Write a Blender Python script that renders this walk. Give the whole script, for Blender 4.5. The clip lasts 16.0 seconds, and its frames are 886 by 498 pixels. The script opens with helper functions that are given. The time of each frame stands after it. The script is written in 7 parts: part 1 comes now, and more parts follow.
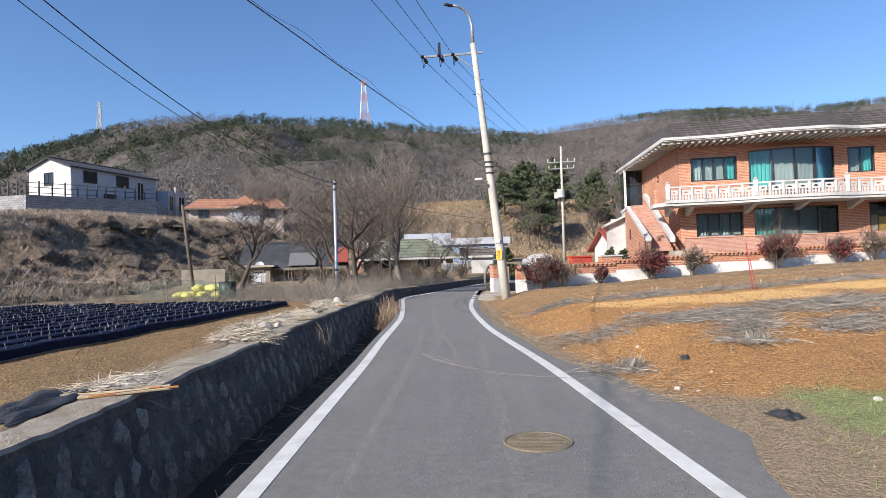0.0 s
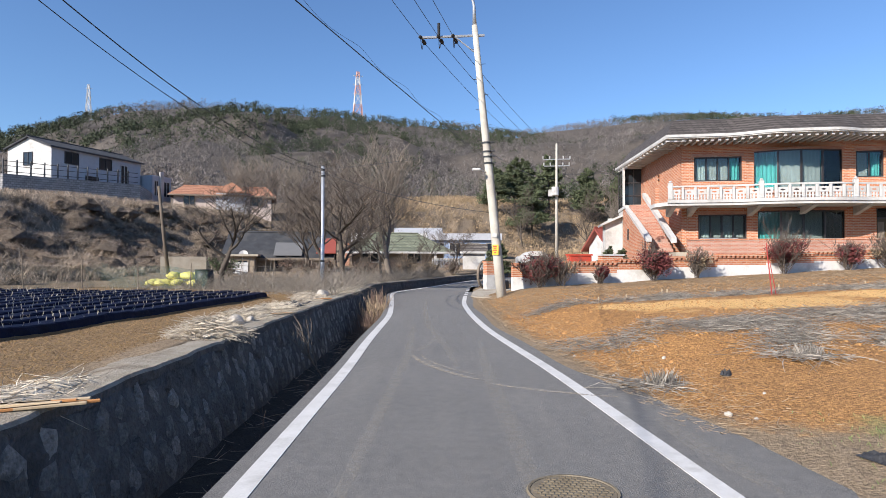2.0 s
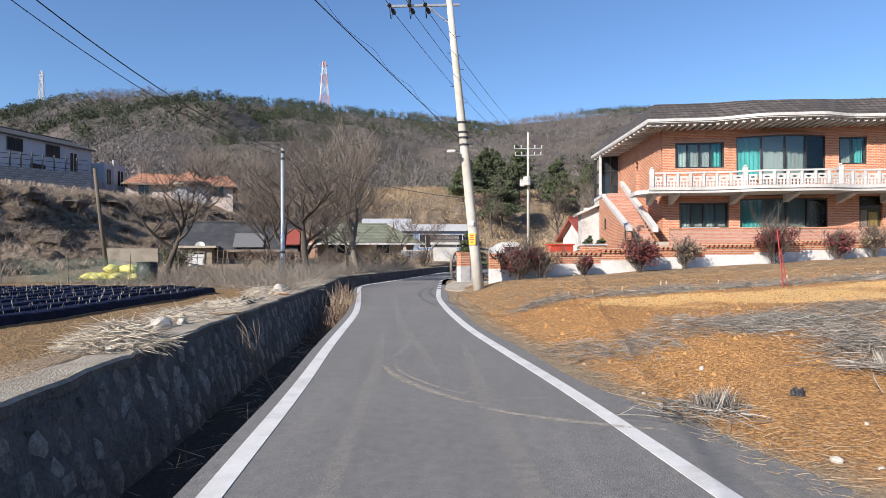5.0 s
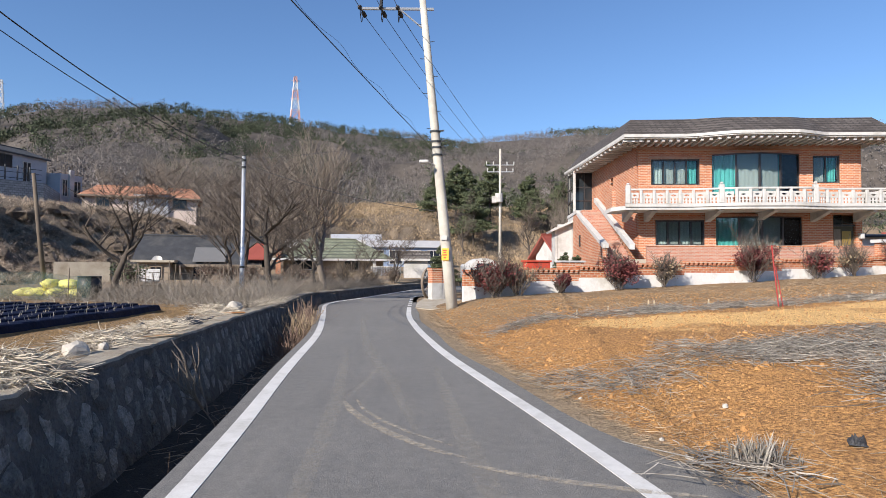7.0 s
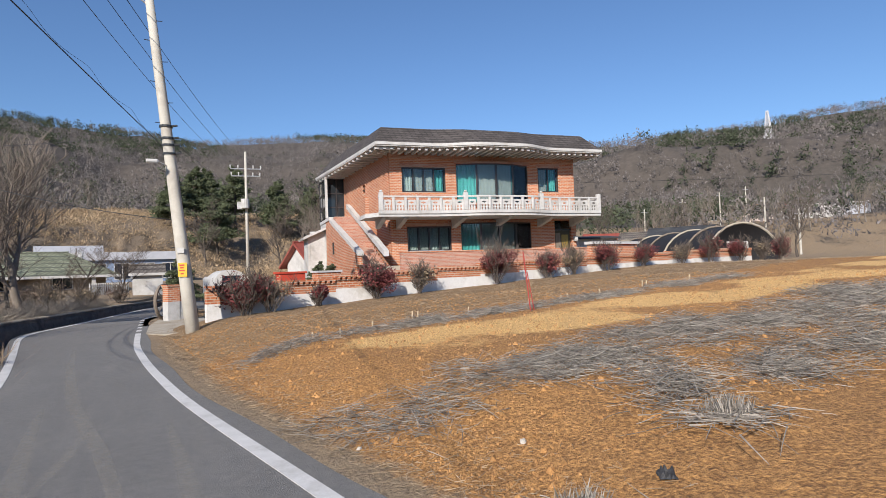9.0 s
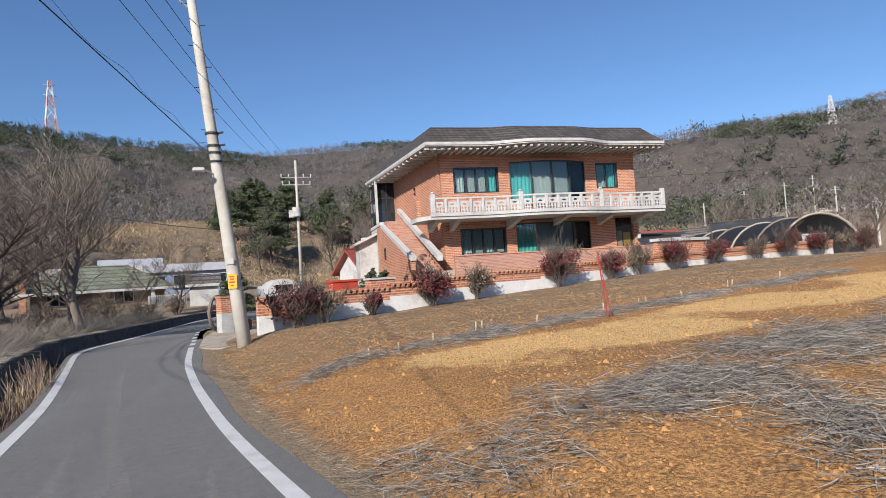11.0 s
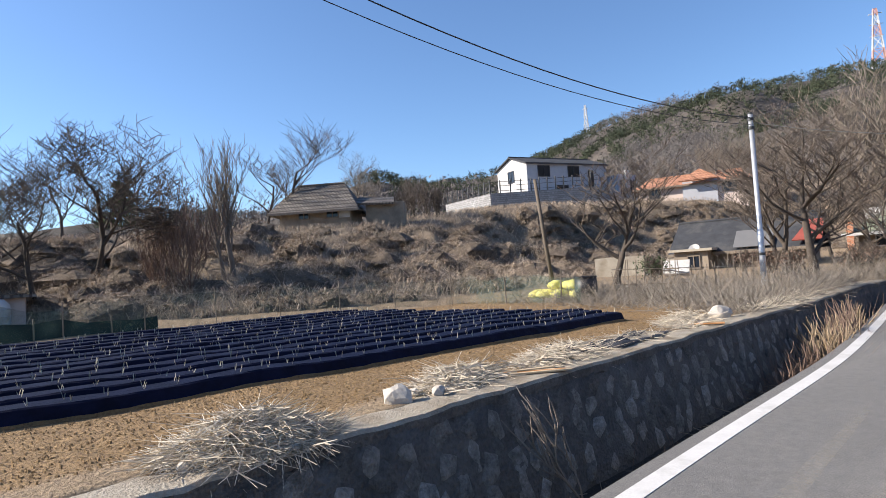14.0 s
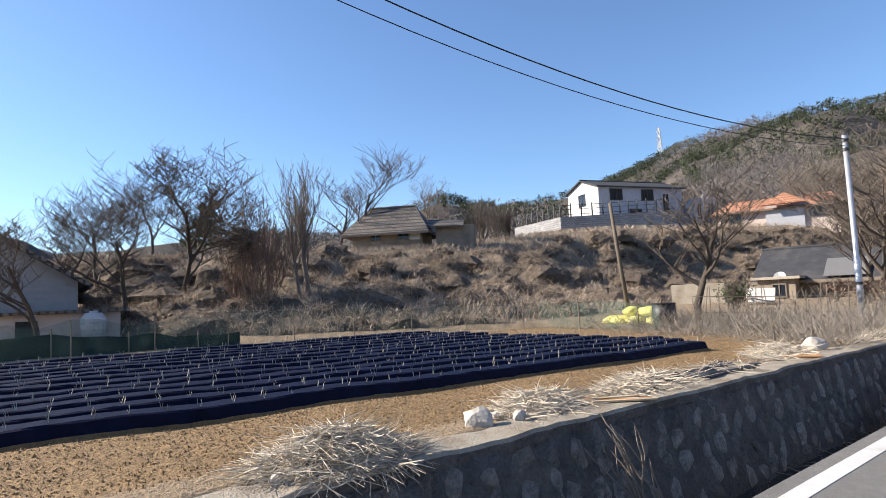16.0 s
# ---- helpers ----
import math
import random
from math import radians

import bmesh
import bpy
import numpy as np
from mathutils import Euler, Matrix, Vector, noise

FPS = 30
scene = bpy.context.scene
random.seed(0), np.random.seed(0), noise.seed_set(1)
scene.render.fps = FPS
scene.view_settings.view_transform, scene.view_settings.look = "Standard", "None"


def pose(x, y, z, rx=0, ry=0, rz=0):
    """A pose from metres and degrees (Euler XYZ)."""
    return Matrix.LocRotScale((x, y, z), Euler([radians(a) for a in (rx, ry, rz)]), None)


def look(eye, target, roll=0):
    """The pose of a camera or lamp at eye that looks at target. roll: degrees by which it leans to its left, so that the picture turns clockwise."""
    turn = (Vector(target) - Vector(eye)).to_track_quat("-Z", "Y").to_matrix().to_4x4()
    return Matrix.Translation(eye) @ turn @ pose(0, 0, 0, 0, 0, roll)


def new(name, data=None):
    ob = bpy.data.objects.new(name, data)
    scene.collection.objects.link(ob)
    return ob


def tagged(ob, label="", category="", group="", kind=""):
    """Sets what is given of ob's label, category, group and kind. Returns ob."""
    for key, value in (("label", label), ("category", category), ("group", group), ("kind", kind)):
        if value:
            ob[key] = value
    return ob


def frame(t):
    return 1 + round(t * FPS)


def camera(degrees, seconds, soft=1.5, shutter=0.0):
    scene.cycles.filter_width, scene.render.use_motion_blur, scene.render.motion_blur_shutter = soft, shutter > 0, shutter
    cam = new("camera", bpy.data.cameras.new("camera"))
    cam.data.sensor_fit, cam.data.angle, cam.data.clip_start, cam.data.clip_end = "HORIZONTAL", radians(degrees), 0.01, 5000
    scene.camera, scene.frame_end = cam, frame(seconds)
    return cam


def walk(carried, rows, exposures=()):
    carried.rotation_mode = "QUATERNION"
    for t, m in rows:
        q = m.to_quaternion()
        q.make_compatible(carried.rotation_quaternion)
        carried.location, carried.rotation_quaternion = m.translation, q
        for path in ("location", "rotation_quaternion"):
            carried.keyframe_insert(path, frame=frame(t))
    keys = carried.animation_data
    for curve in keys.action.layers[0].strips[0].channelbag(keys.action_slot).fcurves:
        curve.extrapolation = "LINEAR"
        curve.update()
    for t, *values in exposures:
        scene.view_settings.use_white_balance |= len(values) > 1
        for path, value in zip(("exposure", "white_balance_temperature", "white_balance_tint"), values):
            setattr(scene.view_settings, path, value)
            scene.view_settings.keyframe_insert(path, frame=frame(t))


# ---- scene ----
cam = camera(72.6, 16.0, soft=0.8)

PATH = [
    (0, (0.849, 0.013, 1.618), (0.652, 2.002, 1.669), -1.7),
    (0.5, (0.792, 0.377, 1.604), (0.608, 2.368, 1.651), -1.4),
    (1, (0.713, 0.724, 1.559), (0.517, 2.714, 1.602), -0.7),
    (1.5, (0.593, 0.987, 1.539), (0.394, 2.977, 1.569), -1.5),
    (2, (0.567, 1.396, 1.552), (0.405, 3.389, 1.589), 0.1),
    (2.5, (0.526, 1.704, 1.509), (0.368, 3.698, 1.525), 0.1),
    (3, (0.43, 1.981, 1.511), (0.321, 3.978, 1.507), -0.7),
    (3.5, (0.436, 2.383, 1.516), (0.357, 4.382, 1.525), 0.3),
    (4, (0.384, 2.66, 1.501), (0.343, 4.659, 1.492), 0.1),
    (4.2, (0.348, 2.803, 1.509), (0.318, 4.803, 1.505), 0.6),
    (6.3, (0.241, 4.121, 1.438), (0.129, 6.117, 1.482), -1.6),
    (6.5, (0.227, 4.267, 1.458), (0.127, 6.264, 1.513), -0.6),
    (7, (0.214, 4.528, 1.448), (0.255, 6.526, 1.516), 0.3),
    (7.5, (0.184, 4.817, 1.469), (0.537, 6.785, 1.52), -0.4),
    (8, (0.347, 5.264, 1.484), (1.0, 7.154, 1.526), 0.3),
    (8.5, (0.361, 5.532, 1.539), (1.138, 7.374, 1.584), -0.5),
    (8.7, (0.314, 5.643, 1.589), (1.127, 7.469, 1.652), -1.5),
    (10.8, (0.463, 6.816, 1.69), (1.314, 8.623, 1.784), -3.6),
    (11, (0.537, 6.986, 1.703), (1.217, 8.865, 1.795), -3.7),
    (11.2, (0.600, 7.166, 1.686), (1.118, 9.096, 1.766), -4.5),
    (11.5, (0.694, 7.437, 1.661), (0.958, 9.419, 1.689), -3.4),
    (11.7, (0.768, 7.605, 1.681), (0.763, 9.604, 1.714), -3.8),
    (12, (0.88, 7.856, 1.712), (0.564, 9.831, 1.739), -3.6),
    (12.2, (0.842, 7.977, 1.664), (0.307, 9.904, 1.702), -3.9),
    (12.5, (0.785, 8.158, 1.591), (-0.054, 9.974, 1.617), -4.6),
    (12.7, (0.788, 8.217, 1.599), (-0.250, 9.926, 1.621), -4.3),
    (13, (0.792, 8.305, 1.612), (-0.42, 9.895, 1.632), -4.7),
    (13.5, (0.744, 8.411, 1.603), (-0.65, 9.844, 1.657), -4.3),
    (14, (0.687, 8.494, 1.605), (-0.839, 9.784, 1.679), -3.8),
    (14.5, (0.661, 8.497, 1.607), (-0.925, 9.711, 1.699), -2.7),
    (15, (0.64, 8.433, 1.618), (-0.977, 9.603, 1.742), -2.5),
    (15.5, (0.591, 8.383, 1.608), (-1.046, 9.522, 1.761), -3.0),
    (16, (0.614, 8.364, 1.606), (-1.039, 9.477, 1.768), -2.6),
]
walk(cam, [(t, look(eye, target, roll)) for t, eye, target, roll in PATH],
     [(t, stops, kelvin, 12) for t, stops, kelvin in [(0, 0.48, 6350), (4, 0.48, 6400), (6.5, 0.47, 6500), (7.5, 0.37, 6500), (8.5, 0.17, 6450), (11, 0.12, 6300), (11.6, 0.13, 6300), (12, 0.18, 6200), (12.5, 0.36, 6300), (13.2, 0.6, 6450), (14, 0.77, 6700), (16, 0.86, 6850)]])

# ==== build ====
# ---- sun and sky ----
SUN_AZ, SUN_EL = -138.0, 30.0
world = bpy.data.worlds.new("sky")
scene.world = world
world.use_nodes = True
wn = world.node_tree.nodes
sky = wn.new("ShaderNodeTexSky")
sky.sky_type, sky.sun_disc = "NISHITA", False
sky.sun_elevation, sky.sun_rotation = radians(SUN_EL), radians(SUN_AZ % 360)
sky.altitude, sky.air_density, sky.dust_density, sky.ozone_density = 100, 1.0, 0.3, 6.5
wn["Background"].inputs[1].default_value = 0.12
world.node_tree.links.new(sky.outputs[0], wn["Background"].inputs[0])
sun = new("sun", bpy.data.lights.new("sun", "SUN"))
sun.data.energy, sun.data.angle, sun.data.color = 5.7, radians(0.5), (1.0, 0.93, 0.83)
sun_dir = Vector((math.sin(radians(SUN_AZ)) * math.cos(radians(SUN_EL)), math.cos(radians(SUN_AZ)) * math.cos(radians(SUN_EL)), math.sin(radians(SUN_EL))))
sun.matrix_world = look(sun_dir * 200, (0, 0, 0))


# ---- tools ----
rnd = random.Random(7)
nrs = np.random.RandomState(11)


def lerp(a, b, t):
    return a + (b - a) * t


def sstep(a, b, x):
    t = np.clip((np.asarray(x, float) - a) / (b - a), 0, 1)
    return t * t * (3 - 2 * t)


def far(az, r):
    """Plan position at a bearing (degrees clockwise from north) and a distance from the walk."""
    return 0.64 + r * math.sin(radians(az)), 8.43 + r * math.cos(radians(az))


def empty(name, m=None):
    ob = new(name)
    ob.empty_display_size = 0.2
    if m is not None:
        ob.matrix_basis = m
    return ob


def finish(name, me, material, parent=None, label="", smooth=False, m=None):
    if material is not None:
        for one in (material if isinstance(material, (list, tuple)) else [material]):
            me.materials.append(one)
    if smooth:
        me.shade_smooth()
    ob = new(name, me)
    if m is not None:
        ob.matrix_basis = m
    if parent is not None:
        ob.parent = parent
    if label:
        ob["label"] = label
    return ob


def part(name, bm, material, parent=None, label="", smooth=False, m=None):
    me = bpy.data.meshes.new(name)
    bm.to_mesh(me)
    bm.free()
    return finish(name, me, material, parent, label, smooth, m)


def raw(name, verts, faces, material, parent=None, label="", smooth=False, m=None):
    me = bpy.data.meshes.new(name)
    if isinstance(verts, np.ndarray):
        verts = verts.tolist()
    if isinstance(faces, np.ndarray):
        faces = faces.tolist()
    me.from_pydata(verts, [], faces)
    return finish(name, me, material, parent, label, smooth, m)


def box(bm, x0, x1, y0, y1, z0, z1, m=None, bevel=0.0):
    vs = [bm.verts.new((x, y, z)) for x in (x0, x1) for y in (y0, y1) for z in (z0, z1)]
    fs = [bm.faces.new([vs[i] for i in q]) for q in ((0, 1, 3, 2), (4, 6, 7, 5), (0, 4, 5, 1), (2, 3, 7, 6), (0, 2, 6, 4), (1, 5, 7, 3))]
    if bevel:
        es = list({e for f in fs for e in f.edges})
        r = bmesh.ops.bevel(bm, geom=es, offset=bevel, segments=1, affect="EDGES", profile=0.6)
        vs = list({v for f in r["faces"] for v in f.verts} | {v for v in vs if v.is_valid})
    if m is not None:
        for v in vs:
            if v.is_valid:
                v.co = m @ v.co
    return vs


def boxm(x0, x1, y0, y1, z0, z1, m=None, bevel=0.0):
    bm = bmesh.new()
    box(bm, x0, x1, y0, y1, z0, z1, m, bevel)
    return bm


def tube(bm, pts, radii, n=8, cap=True):
    """A tapered tube along points."""
    rings, up = [], Vector((0.13, 0.31, 0.94))
    pts = [Vector(p) for p in pts]
    if not isinstance(radii, (list, tuple)):
        radii = [radii] * len(pts)
    for i, p in enumerate(pts):
        d = (pts[min(i + 1, len(pts) - 1)] - pts[max(i - 1, 0)]).normalized()
        a = d.cross(up)
        if a.length < 0.05:
            a = d.cross(Vector((1, 0, 0)))
        a.normalize()
        b = d.cross(a)
        rings.append([bm.verts.new(p + (a * math.cos(6.28319 * k / n) + b * math.sin(6.28319 * k / n)) * radii[i]) for k in range(n)])
    for r, s in zip(rings, rings[1:]):
        for k in range(n):
            bm.faces.new((r[k], r[(k + 1) % n], s[(k + 1) % n], s[k]))
    if cap:
        bm.faces.new(rings[0][::-1])
        bm.faces.new(rings[-1])


def tubem(pts, radii, n=8):
    bm = bmesh.new()
    tube(bm, pts, radii, n)
    return bm


def prism(bm, poly, z0, z1):
    """An upright prism over a plan polygon."""
    lo = [bm.verts.new((p[0], p[1], z0)) for p in poly]
    hi = [bm.verts.new((p[0], p[1], z1)) for p in poly]
    n = len(poly)
    for i in range(n):
        bm.faces.new((lo[i], lo[(i + 1) % n], hi[(i + 1) % n], hi[i]))
    bm.faces.new(hi)
    bm.faces.new(lo[::-1])


def prismm(poly, z0, z1):
    bm = bmesh.new()
    prism(bm, poly, z0, z1)
    return bm


def sheet(bm, a, b, c, d, thick=0.05):
    """A slab on four corners, given anticlockwise from its outer side; it grows inwards."""
    a, b, c, d = (Vector(p) for p in (a, b, c, d))
    n = ((b - a).cross(d - a)).normalized() * thick
    o = [bm.verts.new(p) for p in (a, b, c, d)]
    i = [bm.verts.new(p - n) for p in (a, b, c, d)]
    bm.faces.new(o)
    bm.faces.new(i[::-1])
    for k in range(4):
        bm.faces.new((o[k], i[k], i[(k + 1) % 4], o[(k + 1) % 4]))


def sheetm(a, b, c, d, thick=0.05):
    bm = bmesh.new()
    sheet(bm, a, b, c, d, thick)
    return bm


# ---- materials ----
def nodes(name, rough=0.8, metal=0.0):
    m = bpy.data.materials.new(name)
    m.use_nodes = True
    nt = m.node_tree
    b = nt.nodes["Principled BSDF"]
    b.inputs["Roughness"].default_value, b.inputs["Metallic"].default_value = rough, metal
    return m, nt, b


def node(nt, kind, links=(), **sets):
    n = nt.nodes.new(kind)
    for k, v in sets.items():
        n.inputs[int(k[1:]) if k[0] == "i" and k[1:].isdigit() else k].default_value = v
    for to, frm in links:
        nt.links.new(frm, n.inputs[to])
    return n


def noisy(nt, vec, scale, detail=4, rough=0.6):
    return node(nt, "ShaderNodeTexNoise", [("Vector", vec)], Scale=scale, Detail=detail, Roughness=rough).outputs["Fac"]


def ramp(nt, fac, stops):
    r = nt.nodes.new("ShaderNodeValToRGB")
    e = r.color_ramp.elements
    while len(e) < len(stops):
        e.new(0.5)
    for i, (p, c) in enumerate(stops):
        e[i].position, e[i].color = p, (*c, 1)
    nt.links.new(fac, r.inputs[0])
    return r.outputs[0]


def mixc(nt, fac, a, b, mode="MIX"):
    n = nt.nodes.new("ShaderNodeMix")
    n.data_type, n.blend_type = "RGBA", mode
    for sock, v in ((0, fac), (6, a), (7, b)):
        if isinstance(v, (int, float)):
            n.inputs[sock].default_value = v
        elif isinstance(v, tuple):
            n.inputs[sock].default_value = (*v, 1)
        else:
            nt.links.new(v, n.inputs[sock])
    return n.outputs[2]


def bump(nt, b, height, strength=0.5, dist=0.02):
    n = node(nt, "ShaderNodeBump", [("Height", height)], Strength=strength, Distance=dist)
    nt.links.new(n.outputs[0], b.inputs["Normal"])


def where(nt):
    return nt.nodes.new("ShaderNodeNewGeometry").outputs["Position"]


def grain(name, lo, hi, scale=6.0, rough=0.8, fine=60.0, bumps=0.3, dist=0.01, metal=0.0, stain=None, vary=0.0, stretch=None):
    """Two scales of noise between two colours, with relief; stain: a third colour in patches; vary: change from piece to piece."""
    m, nt, b = nodes(name, rough, metal)
    p = where(nt)
    if stretch:
        p = node(nt, "ShaderNodeVectorMath", [(0, p)], i1=stretch)
        p.operation = "MULTIPLY"
        p = p.outputs[0]
    n1, n2 = noisy(nt, p, scale), noisy(nt, p, fine, 3)
    col = mixc(nt, 0.45, ramp(nt, n1, [(0.3, lo), (0.7, hi)]), ramp(nt, n2, [(0.3, lo), (0.7, hi)]))
    if stain:
        col = mixc(nt, ramp(nt, noisy(nt, p, scale * 0.35, 6, 0.7), [(0.5, (0, 0, 0)), (0.68, (0.8, 0.8, 0.8))]), col, stain)
    if vary:
        oi = nt.nodes.new("ShaderNodeObjectInfo").outputs["Random"]
        isl = nt.nodes.new("ShaderNodeNewGeometry").outputs["Random Per Island"]
        s = node(nt, "ShaderNodeMath", [(0, oi), (1, isl)])
        fr = node(nt, "ShaderNodeMath", [(0, s.outputs[0])])
        fr.operation = "FRACT"
        mr = node(nt, "ShaderNodeMapRange", [(0, fr.outputs[0])], i3=1 - vary, i4=1 + vary)
        h = node(nt, "ShaderNodeHueSaturation", [("Color", col), ("Value", mr.outputs[0])])
        col = h.outputs[0]
    nt.links.new(col, b.inputs["Base Color"])
    if bumps:
        bump(nt, b, n2, bumps, dist)
    return m


def plain(name, col, rough=0.5, metal=0.0):
    return grain(name, tuple(c * 0.88 for c in col), tuple(min(1, c * 1.08) for c in col), 2.0, rough, 40.0, 0.08, 0.004, metal)


def glassy(name, tint, rough=0.04):
    m, nt, b = nodes(name, rough)
    n = noisy(nt, where(nt), 1.2)
    nt.links.new(ramp(nt, n, [(0.3, tuple(c * 0.8 for c in tint)), (0.7, tint)]), b.inputs["Base Color"])
    b.inputs["IOR"].default_value = 1.5
    return m



asphalt, nt, b = nodes("asphalt", 0.85)
p = where(nt)
tr = node(nt, "ShaderNodeVectorMath", [(0, p)], i1=(1.3, 0.12, 1))
tr.operation = "MULTIPLY"
n_big, n_fine, n_trk = noisy(nt, p, 0.7, 5), noisy(nt, p, 85, 4, 0.75), noisy(nt, tr.outputs[0], 1.6, 4)
c = ramp(nt, n_big, [(0.3, (0.122, 0.117, 0.11)), (0.7, (0.18, 0.171, 0.158))])
c = mixc(nt, ramp(nt, n_trk, [(0.52, (0, 0, 0)), (0.75, (0.6, 0.6, 0.6))]), c, (0.27, 0.25, 0.22))
c = mixc(nt, 0.5, c, ramp(nt, n_fine, [(0.4, (0.04, 0.039, 0.038)), (0.66, (0.42, 0.4, 0.365))]))
n_mid = noisy(nt, p, 9, 6, 0.8)
c = mixc(nt, 0.24, c, ramp(nt, n_mid, [(0.36, (0.06, 0.058, 0.055)), (0.66, (0.3, 0.282, 0.25))]))
nt.links.new(c, b.inputs["Base Color"])
bump(nt, b, n_fine, 0.8, 0.012)
line_paint = grain("line_paint", (0.5, 0.485, 0.455), (0.68, 0.665, 0.635), 5, 0.65, 90, 0.4, 0.004, stain=(0.4, 0.385, 0.35))
concrete = grain("concrete", (0.3, 0.26, 0.2), (0.46, 0.41, 0.33), 2.2, 0.9, 50, 0.6, 0.015, stain=(0.22, 0.17, 0.11))
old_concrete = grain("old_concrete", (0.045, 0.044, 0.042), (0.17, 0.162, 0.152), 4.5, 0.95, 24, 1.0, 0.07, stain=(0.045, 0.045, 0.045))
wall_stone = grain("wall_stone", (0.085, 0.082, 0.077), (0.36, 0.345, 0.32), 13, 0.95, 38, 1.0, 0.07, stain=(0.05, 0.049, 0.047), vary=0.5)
pole_concrete = grain("pole_concrete", (0.42, 0.39, 0.33), (0.56, 0.53, 0.46), 3, 0.85, 70, 0.25, 0.005, stain=(0.36, 0.32, 0.27))
steel = grain("galvanised_steel", (0.42, 0.43, 0.45), (0.58, 0.6, 0.62), 6, 0.45, 80, 0.1, 0.003, metal=0.6)
dark_metal = plain("dark_metal", (0.03, 0.032, 0.035), 0.45)
rubber = plain("black_rubber", (0.012, 0.012, 0.014), 0.5)
white_paint = grain("white_paint", (0.42, 0.41, 0.39), (0.57, 0.56, 0.54), 3, 0.75, 40, 0.25, 0.006, stain=(0.33, 0.315, 0.285))
whitewash = grain("whitewash", (0.6, 0.59, 0.565), (0.76, 0.75, 0.73), 3, 0.8, 30, 0.3, 0.01, stain=(0.46, 0.43, 0.38))
wood_grey = grain("weathered_wood", (0.13, 0.105, 0.08), (0.27, 0.22, 0.17), 8, 0.9, 60, 0.4, 0.01, stretch=(1, 1, 0.15))

# ---- plan lines: distance along the valley, then sideways ----
ROAD_Y = [-60, -10, 0, 4.2, 6.6, 10, 12.4, 14, 17, 18.5, 22, 26, 29, 31, 34, 39, 47.5, 55, 62]
ROAD_L = [4, 0.2, -0.65, -1.01, -1.22, -1.5, -1.77, -1.92, -2.18, -2.34, -2.88, -3.55, -4.05, -4.05, -3.35, -2.45, -0.9, 1.6, 5.2]
SIDE_Y = [-60, -10, 0, 4.4, 5.7, 8.6, 10, 12.5, 15, 18.9, 22.8, 25.3, 28, 32, 35, 36.6, 38.5, 41, 46, 54, 62]
SIDE_R = [9, 4.3, 2.98, 2.31, 2.11, 1.65, 1.42, 0.92, 0.45, -0.06, -0.43, -0.52, -0.6, -0.68, -0.72, -0.6, 0.1, 1.2, 3.4, 7.4, 12]
WALL_Y = [-60, -10, 0, 4, 8.2, 12, 15, 18, 20.5, 23, 26, 29, 31, 35, 46, 54, 62]
WALL_X = [1, -1.6, -2.25, -2.62, -3.08, -3.46, -3.7, -3.95, -4.1, -4.25, -4.55, -4.9, -4.85, -3.85, -1.75, 0.8, 4.3]
FOOT_Y = [-200, -20, 0, 8, 11, 14, 18, 24, 32, 42, 55, 70, 90, 130]
FOOT_X = [-50, -42, -36, -31, -24, -19.5, -17.5, -17, -20, -24, -26, -20, 0, 60]
CREST_Y = [-200, -20, 0, 12, 22, 32, 44, 58, 75, 95, 140]
CREST_X = [-80, -62, -54, -43, -38, -37, -37, -38, -32, -18, 40]
RIDGE_AZ = [-180, -120, -100, -90, -74, -66, -58, -48, -42, -37, -33, -28, -15, -7, -2, 2.5, 10.8, 16, 27, 41, 44, 51, 57, 75, 100, 180]
RIDGE_EL = [4, 4, 4.5, 5, 6.0, 6.3, 7.3, 8.4, 9.4, 11.2, 12.6, 13.5, 13.6, 12.9, 12.6, 11.9, 12.7, 12.8, 11.7, 11.1, 10.9, 11.2, 11.6, 11, 6, 4]


def line_l(y):
    return np.interp(y, ROAD_Y, ROAD_L)


def line_r(y):
    return np.interp(y, SIDE_Y, SIDE_R)


def wall_x(y):
    return np.interp(y, WALL_Y, WALL_X)


def waves(x, y, w):
    """Cheap rolling noise of a given wavelength."""
    k = 6.28 / w
    return (np.sin(k * x + 1.3 * np.sin(k * 0.7 * y)) + np.sin(k * 0.83 * y + 2.1 + 1.1 * np.sin(k * 0.6 * x)) + np.sin(k * 0.57 * (x + y) + 4)) / 3


